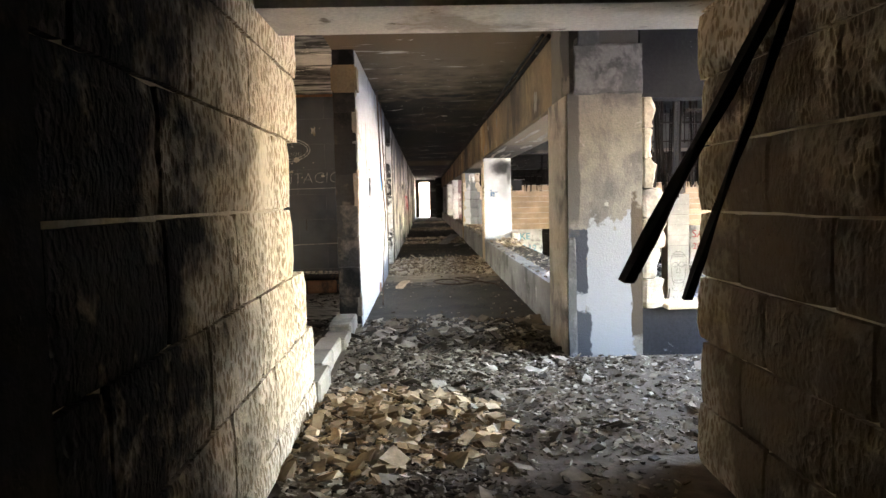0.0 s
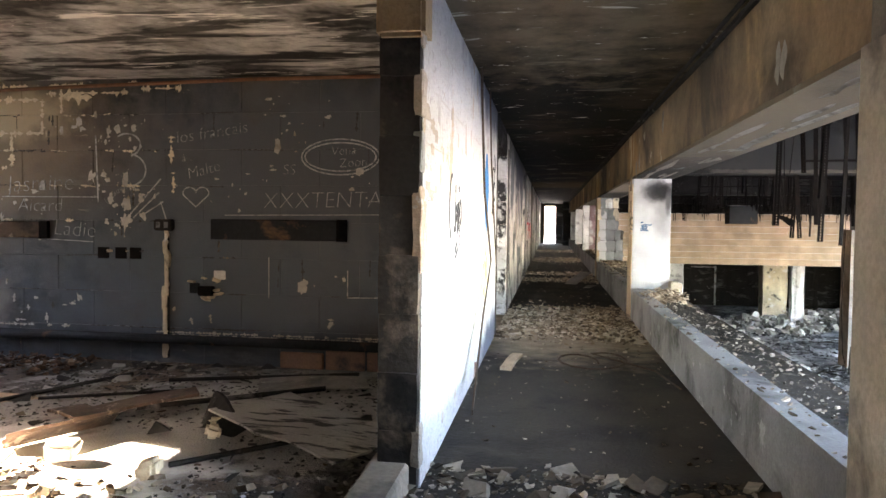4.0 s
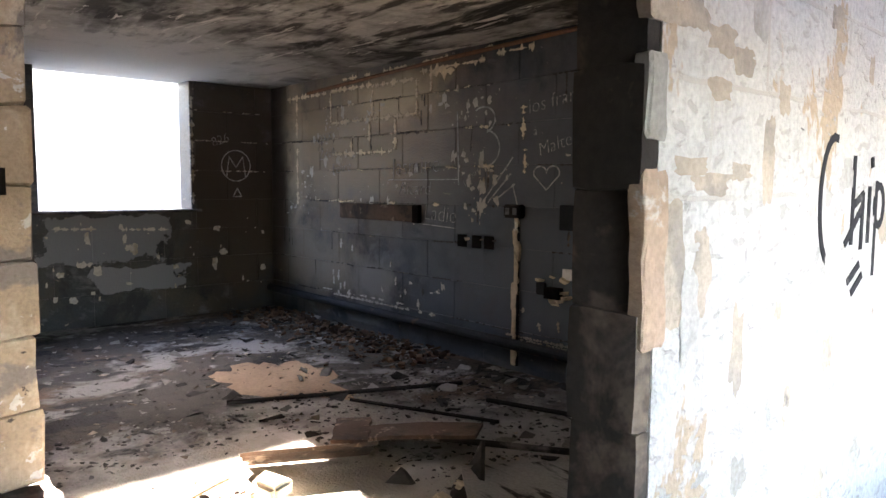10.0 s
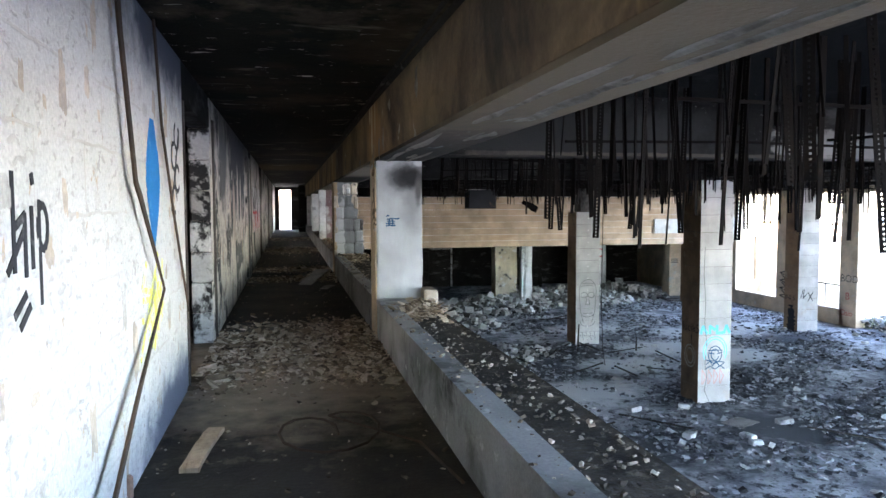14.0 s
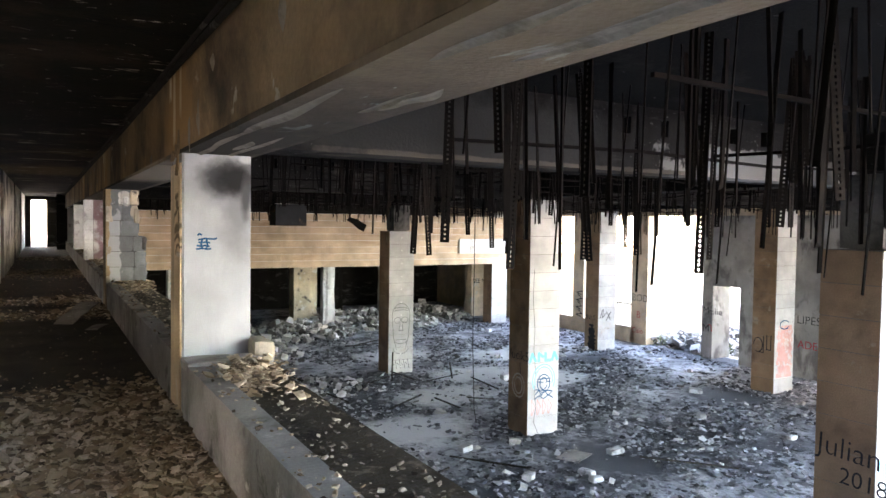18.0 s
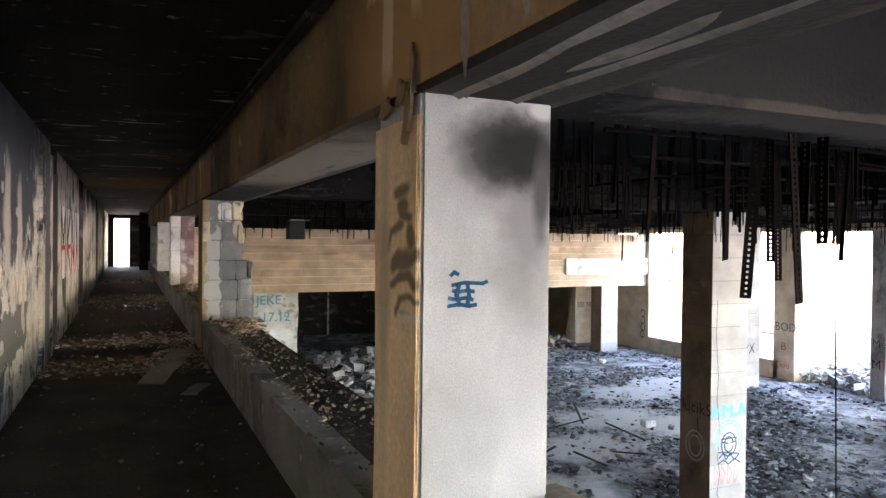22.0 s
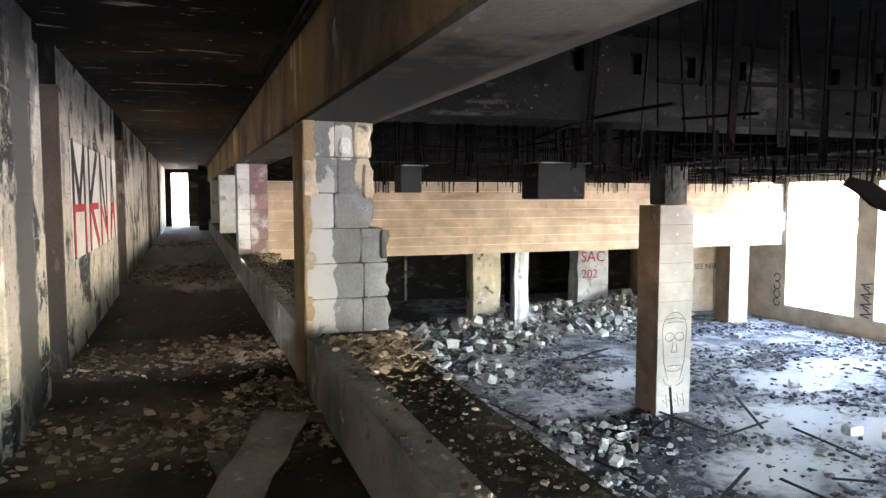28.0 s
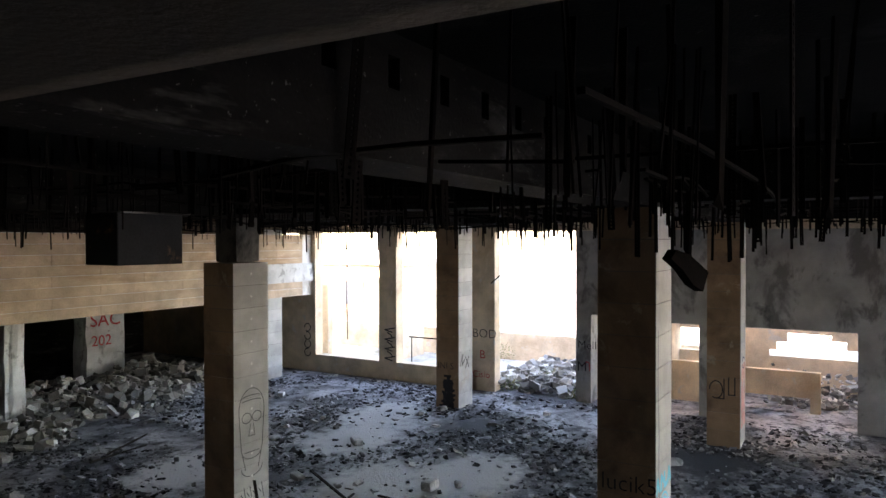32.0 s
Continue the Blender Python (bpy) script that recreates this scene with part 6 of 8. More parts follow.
for k in range(90):
    row = rnd.randrange(1, 8)
    u = -6.8 + 5.6 * rnd.random() ** 1.5
    if rnd.random() < 0.7:
        ragged(bm, [(u, row * Hb), (u + rnd.uniform(0.08, 0.5), row * Hb + rnd.uniform(-0.01, 0.01))], rnd.uniform(0.008, 0.022), FR_R, rnd, 0.004, 0.2)
    else:
        ragged(bm, [(u, row * Hb), (u + rnd.uniform(-0.02, 0.02), row * Hb - rnd.uniform(0.08, 0.28))], rnd.uniform(0.008, 0.03), FR_R, rnd, 0.004, 0.1)
part("bare_mortar", bm, M_MORTAR, ROOM, "smoked mortar showing between sooty blocks")
bm = bmesh.new()
for k in range(40):
    row, u = rnd.randrange(4, 8), rnd.uniform(-6.0, -3.2)
    ragged(bm, [(u, row * Hb), (u + rnd.uniform(0.04, 0.22), row * Hb + rnd.uniform(-0.015, 0.015))], rnd.uniform(0.01, 0.03), FR_R, rnd, 0.005, 0.1)
part("bare_mortar", bm, M_CREAMJOINT, ROOM, "cream scuffs on the joints of sooty blocks")
bm = bmesh.new()
for u0, u1, v, w, gap in ((-5.6, -3.9, 0.30, 0.03, 0.25), (-3.15, -0.7, 0.275, 0.028, 0.12), (-3.0, -0.7, 0.255, 0.016, 0.1), (-5.9, -4.4, 0.34, 0.022, 0.5)):
    ragged(bm, [(u0, v), (u1, v)], w, FR_R, rnd, 0.010, gap)
for k in range(15):
    u = rnd.choice((rnd.gauss(-5.4, 0.35), rnd.gauss(-4.5, 0.3), rnd.uniform(-3.4, -0.9)))
    v = 0.30 + abs(rnd.gauss(0, 0.07))
    ragged(bm, [(u, v), (u + rnd.uniform(-0.02, 0.02), v + rnd.uniform(0.02, 0.10))], rnd.uniform(0.02, 0.05), FR_R, rnd, 0.008, 0.1)
for u, v in ((-5.45, 0.78), (-5.25, 0.76), (-5.6, 0.5), (-5.5, 0.45), (-4.55, 0.5), (-4.62, 0.66), (-3.08, 0.5), (-3.04, 0.42), (-2.98, 0.46)):
    ragged(bm, [(u, v), (u + 0.01, v + rnd.uniform(0.04, 0.11))], 0.04, FR_R, rnd, 0.008, 0.0)
part("crust", bm, M_FLAKE, ROOM, "white plaster crust above the pipe")
bm = bmesh.new()
FR_W = plane_frame("+x", -6.897)
for v in (2.2, 1.88, 1.56):
    ragged(bm, [(8.2, v), (9.05, v)], 0.02, FR_W, rnd, 0.005, 0.5)
ragged(bm, [(8.17, 1.2), (8.17, 2.45)], 0.05, FR_W, rnd, 0.006, 0.4)
ragged(bm, [(6.8, 0.98), (7.9, 0.94)], 0.05, FR_W, rnd, 0.006, 0.4)
ragged(bm, [(7.0, 0.62), (7.8, 0.66)], 0.09, FR_W, rnd, 0.006, 0.5)
part("bare_mortar", bm, M_FLAKE, WINWALL, "pale mortar and paint remnants")

bm = bmesh.new()
rod(bm, (-6.85, 9.03, 0.235), (-0.55, 9.03, 0.215), 0.042, 12)
solid("wall_pipe", bm, M_PIPE, "sooty pipe along the foot of the block wall", "pipe", "", "")
bm = bmesh.new()
tube(bm, [(-6.0, 9.05, 2.36), (-4.6, 9.05, 2.41), (-3.9, 9.05, 2.43), (-2.2, 9.05, 2.465), (-0.6, 9.05, 2.47)], 0.016, 8)
solid("rusty_pipe", bm, M_RUST, "thin rusty pipe along the ceiling edge", "pipe", "", "")
bm = bmesh.new()
x = -2.95
while x < -0.8:
    ln = rnd.uniform(0.2, 0.6)
    if rnd.random() < 0.8:
        box(bm, x, x + ln, 9.06, 9.096, 0.0, rnd.uniform(0.10, 0.17))
    x += ln + 0.02
bmesh.ops.bevel(bm, geom=list(bm.edges), offset=0.012, segments=1, affect="EDGES")
solid("skirting_plaster", bm, M_PINK, "broken salmon plaster skirting", "skirting")
chase = tagged(new("conduit_chase"), "ragged plastered conduit running up the black wall", "conduit")
chase.location = (-3.03, 9.096, 0.0)
bm = bmesh.new()
rod(bm, (0.005, -0.012, 0.05), (0.0, -0.012, 1.19), 0.012, 8)
part("conduit", bm, M_PIPE, chase, "burnt steel conduit")
zz, k = 0.05, 0
while zz < 1.18:
    h, w = rnd.uniform(0.07, 0.2), rnd.uniform(0.035, 0.075)
    ob = new("plaster_piece", rough_block("plaster_piece", w * 0.85, 0.03, min(h, 1.2 - zz) + 0.015, M_CREAM, 400 + k, 0.014, 0.022, 5))
    ob.parent = chase
    ob.location = (-w * rnd.uniform(0.4, 0.75), -0.03, zz)
    zz += h
    k += 1
sw = tagged(new("switch_box"), "burnt switch box on the conduit", "switch box")
sw.location = (-3.05, 9.06, 1.22)
bm = bmesh.new()
box(bm, -0.085, 0.085, -0.03, 0.034, -0.05, 0.05)
bmesh.ops.bevel(bm, geom=list(bm.edges), offset=0.01, segments=2, affect="EDGES")
part("body", bm, M_CHARWOOD, sw)
for dx in (-0.04, 0.035):
    bm = bmesh.new()
    box(bm, dx - 0.018, dx + 0.018, -0.036, -0.028, -0.025, 0.025)
    part("hole_rim", bm, M_ZINC, sw)
so = tagged(new("socket_box"), "row of burnt socket boxes with plaster crust", "socket")
so.location = (-3.48, 9.09, 0.965)
for dx in (-0.17, 0.0, 0.14):
    bm = bmesh.new()
    box(bm, dx - 0.055, dx + 0.055, -0.004, 0.004, -0.05, 0.05)
    bmesh.ops.bevel(bm, geom=list(bm.edges), offset=0.003, segments=1, affect="EDGES")
    part("box", bm, M_STEEL, so)
    bm = bmesh.new()
    chunk(bm, (dx + 0.06, 0.0, 0.02), 0.035, rnd, 0.4)
    part("crust", bm, M_CREAM, so)
wb = tagged(new("junction_box"), "broken junction box under a white plate", "junction box")
wb.location = (-2.66, 9.09, 0.66)
for nm, mt, b in (("cover_plate", M_PALEPAINT, (0.06, 0.17, -0.012, 0.0, 0.09, 0.17)), ("body", M_STEEL, (-0.06, 0.07, -0.07, 0.0, -0.05, 0.03)), ("flap", M_PIPE, (-0.14, -0.05, -0.06, -0.04, -0.03, 0.06))):
    bm = bmesh.new()
    box(bm, *b)
    bmesh.ops.bevel(bm, geom=list(bm.edges), offset=0.006, segments=1, affect="EDGES")
    part(nm, bm, mt, wb)
for k in range(9):
    bm = bmesh.new()
    chunk(bm, (rnd.uniform(-0.15, 0.12), -0.008, rnd.uniform(-0.1, 0.1)), rnd.uniform(0.04, 0.09), rnd, 0.3)
    part("plaster_crust", bm, M_CREAM, wb)


def wall_rail(x0, x1, z0, z1, mat, label):
    root = tagged(new("wall_rail"), label, "wall rail")
    root.location = (x0, 9.09, z0)
    bm = bmesh.new()
    box(bm, 0, x1 - x0, -0.03, 0.006, 0, z1 - z0)
    bmesh.ops.bevel(bm, geom=list(bm.edges), offset=0.006, segments=1, affect="EDGES")
    part("rail", bm, mat, root)
    bm = bmesh.new()
    box(bm, x1 - x0 - 0.02, x1 - x0 + 0.06, -0.036, 0.006, -0.005, z1 - z0 + 0.005)
    part("end_cap", bm, M_STEEL, root)


wall_rail(-5.42, -4.24, 1.09, 1.235, M_BROWNBOARD, "scorched brown rail on the black wall")
wall_rail(-2.62, -1.47, 1.10, 1.275, M_PIPE, "soot-black rail on the black wall")
bm = bmesh.new()
box(bm, -7.3, -6.85, 6.6, 8.25, 1.118, 1.148)
bmesh.ops.bevel(bm, geom=list(bm.edges), offset=0.008, segments=1, affect="EDGES")
solid("sill_room", bm, M_SLAB, "grey concrete window sill", "window sill")

# jamb with the steel stanchion
JW = solid("jamb_wall", (lambda b: (box(b, -2.62, -2.56, 5.42, 5.62, 0.2, ZC), b)[1])(bmesh.new()), M_ROOM, "end of a wall built of cream blocks round a steel stanchion", "wall")
for col, (y0, y1) in enumerate(((5.21, 5.41), (5.64, 5.80))):
    for k in range(8):
        h = 0.295
        if 0.22 + k * h > ZC - 0.02:
            break
        hh = min(h, ZC - 0.22 - k * h) - 0.002
        ob = new("block", block_mesh("block", 0.075, y1 - y0 - 0.008 + 0.012 * ((k + col) % 2), hh, (M_JAMBL, M_JAMBR)[col], 90 + col * 10 + k, 0.012))
        ob.parent = JW
        ob.location = (-2.60 + 0.012 * ((k * 3 + col) % 3), y0, 0.22 + k * h)
st = tagged(new("steel_stanchion"), "rust-brown steel stanchion set between block jambs", "stanchion")
st.location = (-2.5, 5.52, 0.22)
for nm, b in (("web", (-0.16, -0.05, -0.012, 0.012, 0, ZC - 0.22)), ("flange", (-0.05, -0.03, -0.095, 0.09, 0, ZC - 0.22)), ("lip", (-0.03, 0.03, -0.095, -0.075, 0, ZC - 0.22)), ("lip", (-0.03, 0.03, 0.07, 0.09, 0, ZC - 0.22))):
    bm = bmesh.new()
    box(bm, *b)
    bmesh.ops.bevel(bm, geom=list(bm.edges), offset=0.006, segments=1, affect="EDGES")
    part(nm, bm, M_STANCH, st)
bm = bmesh.new()
box(bm, -2.46, -2.435, 5.63, 5.70, 1.36, 1.46)
solid("wall_plate", bm, M_STEEL, "small black steel plate on the jamb", "plate", "", "")
TH = slab("threshold_stub", M_ENDBLOCK, (-2.72, -1.6, 5.25, 5.40, 0.0, 0.15), (-2.68, -2.34, 5.5, 5.8, 0.0, 0.16), label="broken sooty block threshold under the jamb", category="kerb")
for k, (x0, y0, sx, sy, sz) in enumerate(((-2.76, 5.20, 0.44, 0.25, 0.20), (-2.31, 5.19, 0.40, 0.26, 0.19), (-1.90, 5.21, 0.42, 0.24, 0.17), (-2.72, 5.47, 0.42, 0.37, 0.205))):
    ob = new("block", rough_block("block", sx, sy, sz, M_ENDBLOCK, 500 + k, 0.02, 0.05, 4))
    ob.parent = TH
    ob.location = (x0, y0, 0.0)
bm = bmesh.new()
for c, s in (((-1.5, 5.5, 0.1), 0.2), ((-1.62, 5.62, 0.09), 0.16), ((-1.9, 5.75, 0.08), 0.14)):
    chunk(bm, c, s, rnd, 0.8)
solid("stone_lumps", bm, M_RUBBLE, "rough pale stones beside the threshold", "stones", "", "stuff")

# sagging slab and the black plant room behind it
bm = bmesh.new()
rows = []
for k in range(9):
    s = k / 8
    y = 2.6 + 2.15 * s
    edge = 0.10 * math.sin(s * 9) * 0.3
    rows.append([(-1.35 + edge, y, 1.62 - 0.05 * s), (-1.2 + edge, y, 1.80 - 0.02 * s), (-1.18, y, 2.5), (-5.2, y, 2.5), (-5.2, y, 1.66 + 0.02 * s), (-2.2, y, 1.56), (-1.6, y, 1.535 - 0.03 * s)])
vv = [[bm.verts.new(p) for p in r] for r in rows]
for p, q in zip(vv, vv[1:]):
    for k in range(7):
        bm.faces.new((p[k], p[(k + 1) % 7], q[(k + 1) % 7], q[k]))
bm.faces.new(vv[0])
bm.faces.new(vv[-1][::-1])
bmesh.ops.recalc_face_normals(bm, faces=bm.faces)
solid("sagging_slab", bm, M_SAG, "sagging smoke-grey concrete stair slab with spalled edge", "slab")
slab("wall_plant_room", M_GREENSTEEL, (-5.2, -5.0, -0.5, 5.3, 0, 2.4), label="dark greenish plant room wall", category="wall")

mc = tagged(new("winch_cabinet"), "scorched steel switch cabinet with a zinc drum cover", "machine")
mc.location = (-3.75, 4.72, 0.0)
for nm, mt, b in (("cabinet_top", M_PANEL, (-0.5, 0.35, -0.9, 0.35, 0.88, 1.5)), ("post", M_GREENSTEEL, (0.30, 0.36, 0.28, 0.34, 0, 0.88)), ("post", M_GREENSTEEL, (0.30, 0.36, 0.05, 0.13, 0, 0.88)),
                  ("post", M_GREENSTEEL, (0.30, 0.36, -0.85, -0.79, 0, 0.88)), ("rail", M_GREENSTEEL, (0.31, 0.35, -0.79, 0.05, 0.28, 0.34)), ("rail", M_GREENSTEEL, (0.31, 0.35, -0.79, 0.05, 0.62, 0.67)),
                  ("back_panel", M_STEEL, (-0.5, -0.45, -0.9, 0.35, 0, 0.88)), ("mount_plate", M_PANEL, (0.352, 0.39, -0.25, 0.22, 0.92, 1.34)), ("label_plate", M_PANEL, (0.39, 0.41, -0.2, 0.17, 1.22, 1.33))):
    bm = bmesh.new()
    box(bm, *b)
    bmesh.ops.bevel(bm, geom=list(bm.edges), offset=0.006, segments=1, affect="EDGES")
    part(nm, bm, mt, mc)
bm = bmesh.new()
rod(bm, (0.48, -0.2, 1.06), (0.48, 0.18, 1.06), 0.13, 18)
drum = part("drum_cover", bm, M_ZINC, mc, "scorched zinc drum")
for yy in (-0.215, 0.18):
    bm = bmesh.new()
    rod(bm, (0.48, yy, 1.06), (0.48, yy + 0.02, 1.06), 0.145, 18)
    part("drum_rim", bm, M_STANCH, drum, "rusty rim of the drum")
for yy in (-0.12, 0.08):
    bm = bmesh.new()
    box(bm, 0.408, 0.414, yy, yy + 0.012, 1.25, 1.31)
    part("slot", bm, M_BLACK, mc)
for z in (0.16, 0.42, 0.5, 0.76):
    bm = bmesh.new()
    box(bm, 0.05, 0.09, -0.85, 0.1, z, z + 0.035)
    bmesh.ops.bevel(bm, geom=list(bm.edges), offset=0.006, segments=1, affect="EDGES")
    part("rail", bm, M_GREENSTEEL, mc)
bm = bmesh.new()
rod(bm, (0.2, 0.0, 0.02), (0.2, 0.0, 0.86), 0.06, 12)
part("pipe", bm, M_GREENSTEEL, mc)
bm = bmesh.new()
box(bm, -0.12, 0.36, 0.34, 0.352, 0.30, 0.9)
part("side_plate", bm, M_STEEL, mc)
bm = bmesh.new()
bar(bm, (0.44, 0.12, 1.5), (0.5, 0.36, 1.12), 0.12, 0.03)
bar(bm, (0.5, 0.36, 1.12), (0.5, 0.36, 0.86), 0.12, 0.05)
part("bracket", bm, M_PANEL, mc)
bm = bmesh.new()
box(bm, -2.4, -2.0, 3.75, 4.2, 0, 1.06)
bmesh.ops.subdivide_edges(bm, edges=bm.edges[:], cuts=3, use_grid_fill=True)
for v in bm.verts:
    v.co += Vector((r9.uniform(-0.02, 0.02), r9.uniform(-0.02, 0.02), r9.uniform(-0.015, 0.015)))
solid("block_stub", bm, M_JAMBR, "stub of cream block wall with soot stains", "wall stub")

# things on the room's floor
bm = bmesh.new()
ring = []
for k in range(48):
    a = 6.2832 * k / 48
    f = 0.8 + 0.38 * noise.noise(Vector((math.cos(a) * 1.6, math.sin(a) * 1.6, 2.0))) + 0.2 * noise.noise(Vector((math.cos(a) * 6, math.sin(a) * 6, 4.0)))
    ring.append(bm.verts.new((-3.95 + 0.72 * f * math.cos(a), 7.6 + 0.46 * f * math.sin(a), 0.008)))
bm.faces.new(ring)
solid("screed_patch", bm, M_PUDDLE, "bare tan patch of dried screed", "floor patch")
plank(-0.62, 6.95, -1.62, 7.6, 0.62, M_WEATHERED, "board_sheet", "weathered grey planked panel lying in debris", "panel", 0.05, 0.012, 0.05, 8)
plank(-1.85, 8.3, -1.1, 8.6, 0.5, M_CARD, "board_sheet", "grey-white panel lying in debris", "panel", 0.03, 0.012, 0.0, 9)
plank(-2.50, 6.98, -2.38, 6.92, 0.62, M_BROWNBOARD, "board_sheet", "brown burnt board propped in the sun patch", "panel", 0.02, 0.02, 0.10, 10)
plank(-2.86, 7.5, -2.45, 7.2, 0.2, M_BROWNBOARD, "board_sheet", "brown burnt board lying on ash", "panel", 0.02, 0.02, 0.05, 11)
plank(-2.62, 7.35, -2.05, 7.75, 0.22, M_BROWNBOARD, "board_sheet", "brown burnt board lying on ash", "panel", 0.03, 0.02, 0.08, 14)
plank(-2.35, 6.2, -2.42, 6.5, 0.07, M_WOOD, "board_sheet", "splintered pale board in the sun patch", "panel", 0.03, 0.015, 0.05, 15)
bm = bmesh.new()
vsb = []
for k in range(6):
    a = k / 5
    h = 0.17 - 0.10 * a + 0.03 * math.sin(5 * a)
    x, y, c = -1.88 + 0.36 * a, 7.5 - 0.36 * a, 0.05 * math.sin(3.1 * a)
    vsb.append([bm.verts.new((x - c, y - c, 0.012)), bm.verts.new((x + 0.05, y + 0.05, h)), bm.verts.new((x + 0.066, y + 0.06, h)), bm.verts.new((x - c + 0.016, y - c + 0.012, 0.012))])
for p, q in zip(vsb, vsb[1:]):
    for k in range(4):
        bm.faces.new((p[k], p[(k + 1) % 4], q[(k + 1) % 4], q[k]))
bmesh.ops.recalc_face_normals(bm, faces=bm.faces)
solid("bent_sheet", bm, M_CHARWOOD, "bent charred sheet standing in debris", "sheet", "", "")
for k, (a, b, r) in enumerate((((-3.65, 7.06, 0.02), (-3.0, 8.5, 0.03), 0.014), ((-3.2, 7.7, 0.02), (-2.25, 8.1, 0.03), 0.012), ((-2.6, 8.35, 0.03), (-1.2, 8.75, 0.05), 0.016), ((-2.4, 7.6, 0.02), (-1.3, 8.2, 0.06), 0.02), ((-1.6, 6.6, 0.03), (-0.9, 7.3, 0.03), 0.015), ((-2.6, 6.0, 0.03), (-2.0, 6.25, 0.03), 0.014))):
    bm = bmesh.new()
    rod(bm, a, b, r)
    solid("burnt_rod", bm, M_CHARWOOD, "charred rod lying on the floor", "rod", "burnt rods", "")
for k, (c, s) in enumerate((((-2.2, 6.62, 0.06), 0.15), ((-2.32, 6.36, 0.03), 0.07), ((-1.63, 6.46, 0.06), 0.13), ((-1.68, 7.3, 0.05), 0.09), ((-1.62, 7.12, 0.05), 0.09))):
    bm = bmesh.new()
    chunk(bm, c, s, rnd, 0.75)
    bmesh.ops.bevel(bm, geom=list(bm.edges), offset=0.02, segments=2, affect="EDGES")
    solid("broken_block", bm, M_CREAM, "broken cream stone lying in the sun patch", "stone", "broken blocks", "")

# ---------------------------------------------------------------- hall: gallery
GAL = slab("gallery_front", M_PALEPAINT, (1.98, 20.7, 34.72, 34.85, -0.40, 1.75), label="tan boarded gallery front under a burnt ceiling", category="gallery front")
def board_mesh(ln, seed):
    bm = bmesh.new()
    box(bm, 0.003, ln - 0.003, 0.0, 0.024, 0.004, 0.261)
    bmesh.ops.bevel(bm, geom=[e for e in bm.edges if abs(e.verts[0].co.x - e.verts[1].co.x) > 0.1], offset=0.006, segments=1, affect="EDGES")
    return mesh_of(bm, "board", M_TAN)


BOARDS = {ln: board_mesh(ln, k) for k, ln in enumerate((2.6, 1.3))}
rnd = random.Random(61)
for r in range(8):
    x = 2.0
    first = r % 2
    while x < 20.6:
        ln = 1.3 if first or x + 2.6 > 20.7 else 2.6
        first = 0
        if x + ln > 20.72:
            break
        ob = new("board", BOARDS[ln])
        ob.parent = GAL
        ob.location = (x, 34.69 + rnd.uniform(-0.003, 0.003), -0.40 + r * 0.268)
        x += ln
slab("gallery_edge", M_BLOCKWHITE, (16.6, 20.7, 34.62, 34.68, 0.1, 0.75), label="white band on the gallery front", category="band")

# undercroft posts and walls below the gallery
def post(x0, x1, y0, y1, mat, label, top=-0.42):
    bm = bmesh.new()
    box(bm, x0, x1, y0, y1, ZH, top)
    bmesh.ops.subdivide_edges(bm, edges=bm.edges[:], cuts=4, use_grid_fill=True)
    r = random.Random(int(x0 * 100))
    for v in bm.verts:
        if ZH + 0.1 < v.co.z < top - 0.1:
            v.co += Vector((r.uniform(-0.03, 0.03), r.uniform(-0.03, 0.03), 0))
    return solid("undercroft_post", bm, mat, label, "post", "undercroft posts")


post(10.4, 11.5, 38.9, 39.6, M_CREAM, "broken cream block pier under the gallery")
post(10.95, 11.45, 36.5, 36.9, M_BLOCKWHITE, "slim whitewashed post under the gallery")
p = post(15.2, 16.6, 39.6, 40.3, M_BLOCKWHITE, "white pier with red graffiti under the gallery")
lettering(p, "SAC", 0.62, M_REDPAINT, on_y(15.3, 39.56, -1.3), "red sprayed letters")
lettering(p, "202", 0.5, M_REDPAINT, on_y(15.35, 39.56, -1.95), "red sprayed letters")
p = post(19.0, 20.0, 37.4, 38.1, M_FACADE, "sandy block pier with graffiti under the gallery")
lettering(p, "SEE NBY", 0.3, M_BLACKPAINT, on_y(19.02, 37.36, -1.5))
p = post(4.9, 6.6, 38.2, 38.6, M_BLOCKWHITE, "white wall end with blue lettering")
lettering(p, "JEKE", 0.5, M_CYANDARK, on_y(5.0, 38.16, -1.1), "blue sprayed letters")
lettering(p, "17.12", 0.5, M_CYANDARK, on_y(5.2, 38.16, -1.75), "blue sprayed letters")
post(7.2, 7.6, 41.5, 42, M_DARK, "blackened post under the gallery")
post(13.2, 13.8, 41.5, 42.2, M_DARK, "blackened post under the gallery")
slab("undercroft_doorway", M_ZINC, (7.9, 7.98, 43.9, 43.98, ZH, -1.0), (9.3, 9.38, 43.9, 43.98, ZH, -1.0), (7.9, 9.38, 43.9, 43.98, -1.08, -1.0), label="bare steel door frame in the dark", category="door frame", pieces="frame_bar")

# ---------------------------------------------------------------- hall: graffiti on the columns
A, B, J = COLS[(9.55, 26.9)], COLS[(9.55, 19.85)], COLS[(8.6, 12.05)]
F0 = plane_frame("-y", 0.0)
S0 = plane_frame("-x", 0.0)
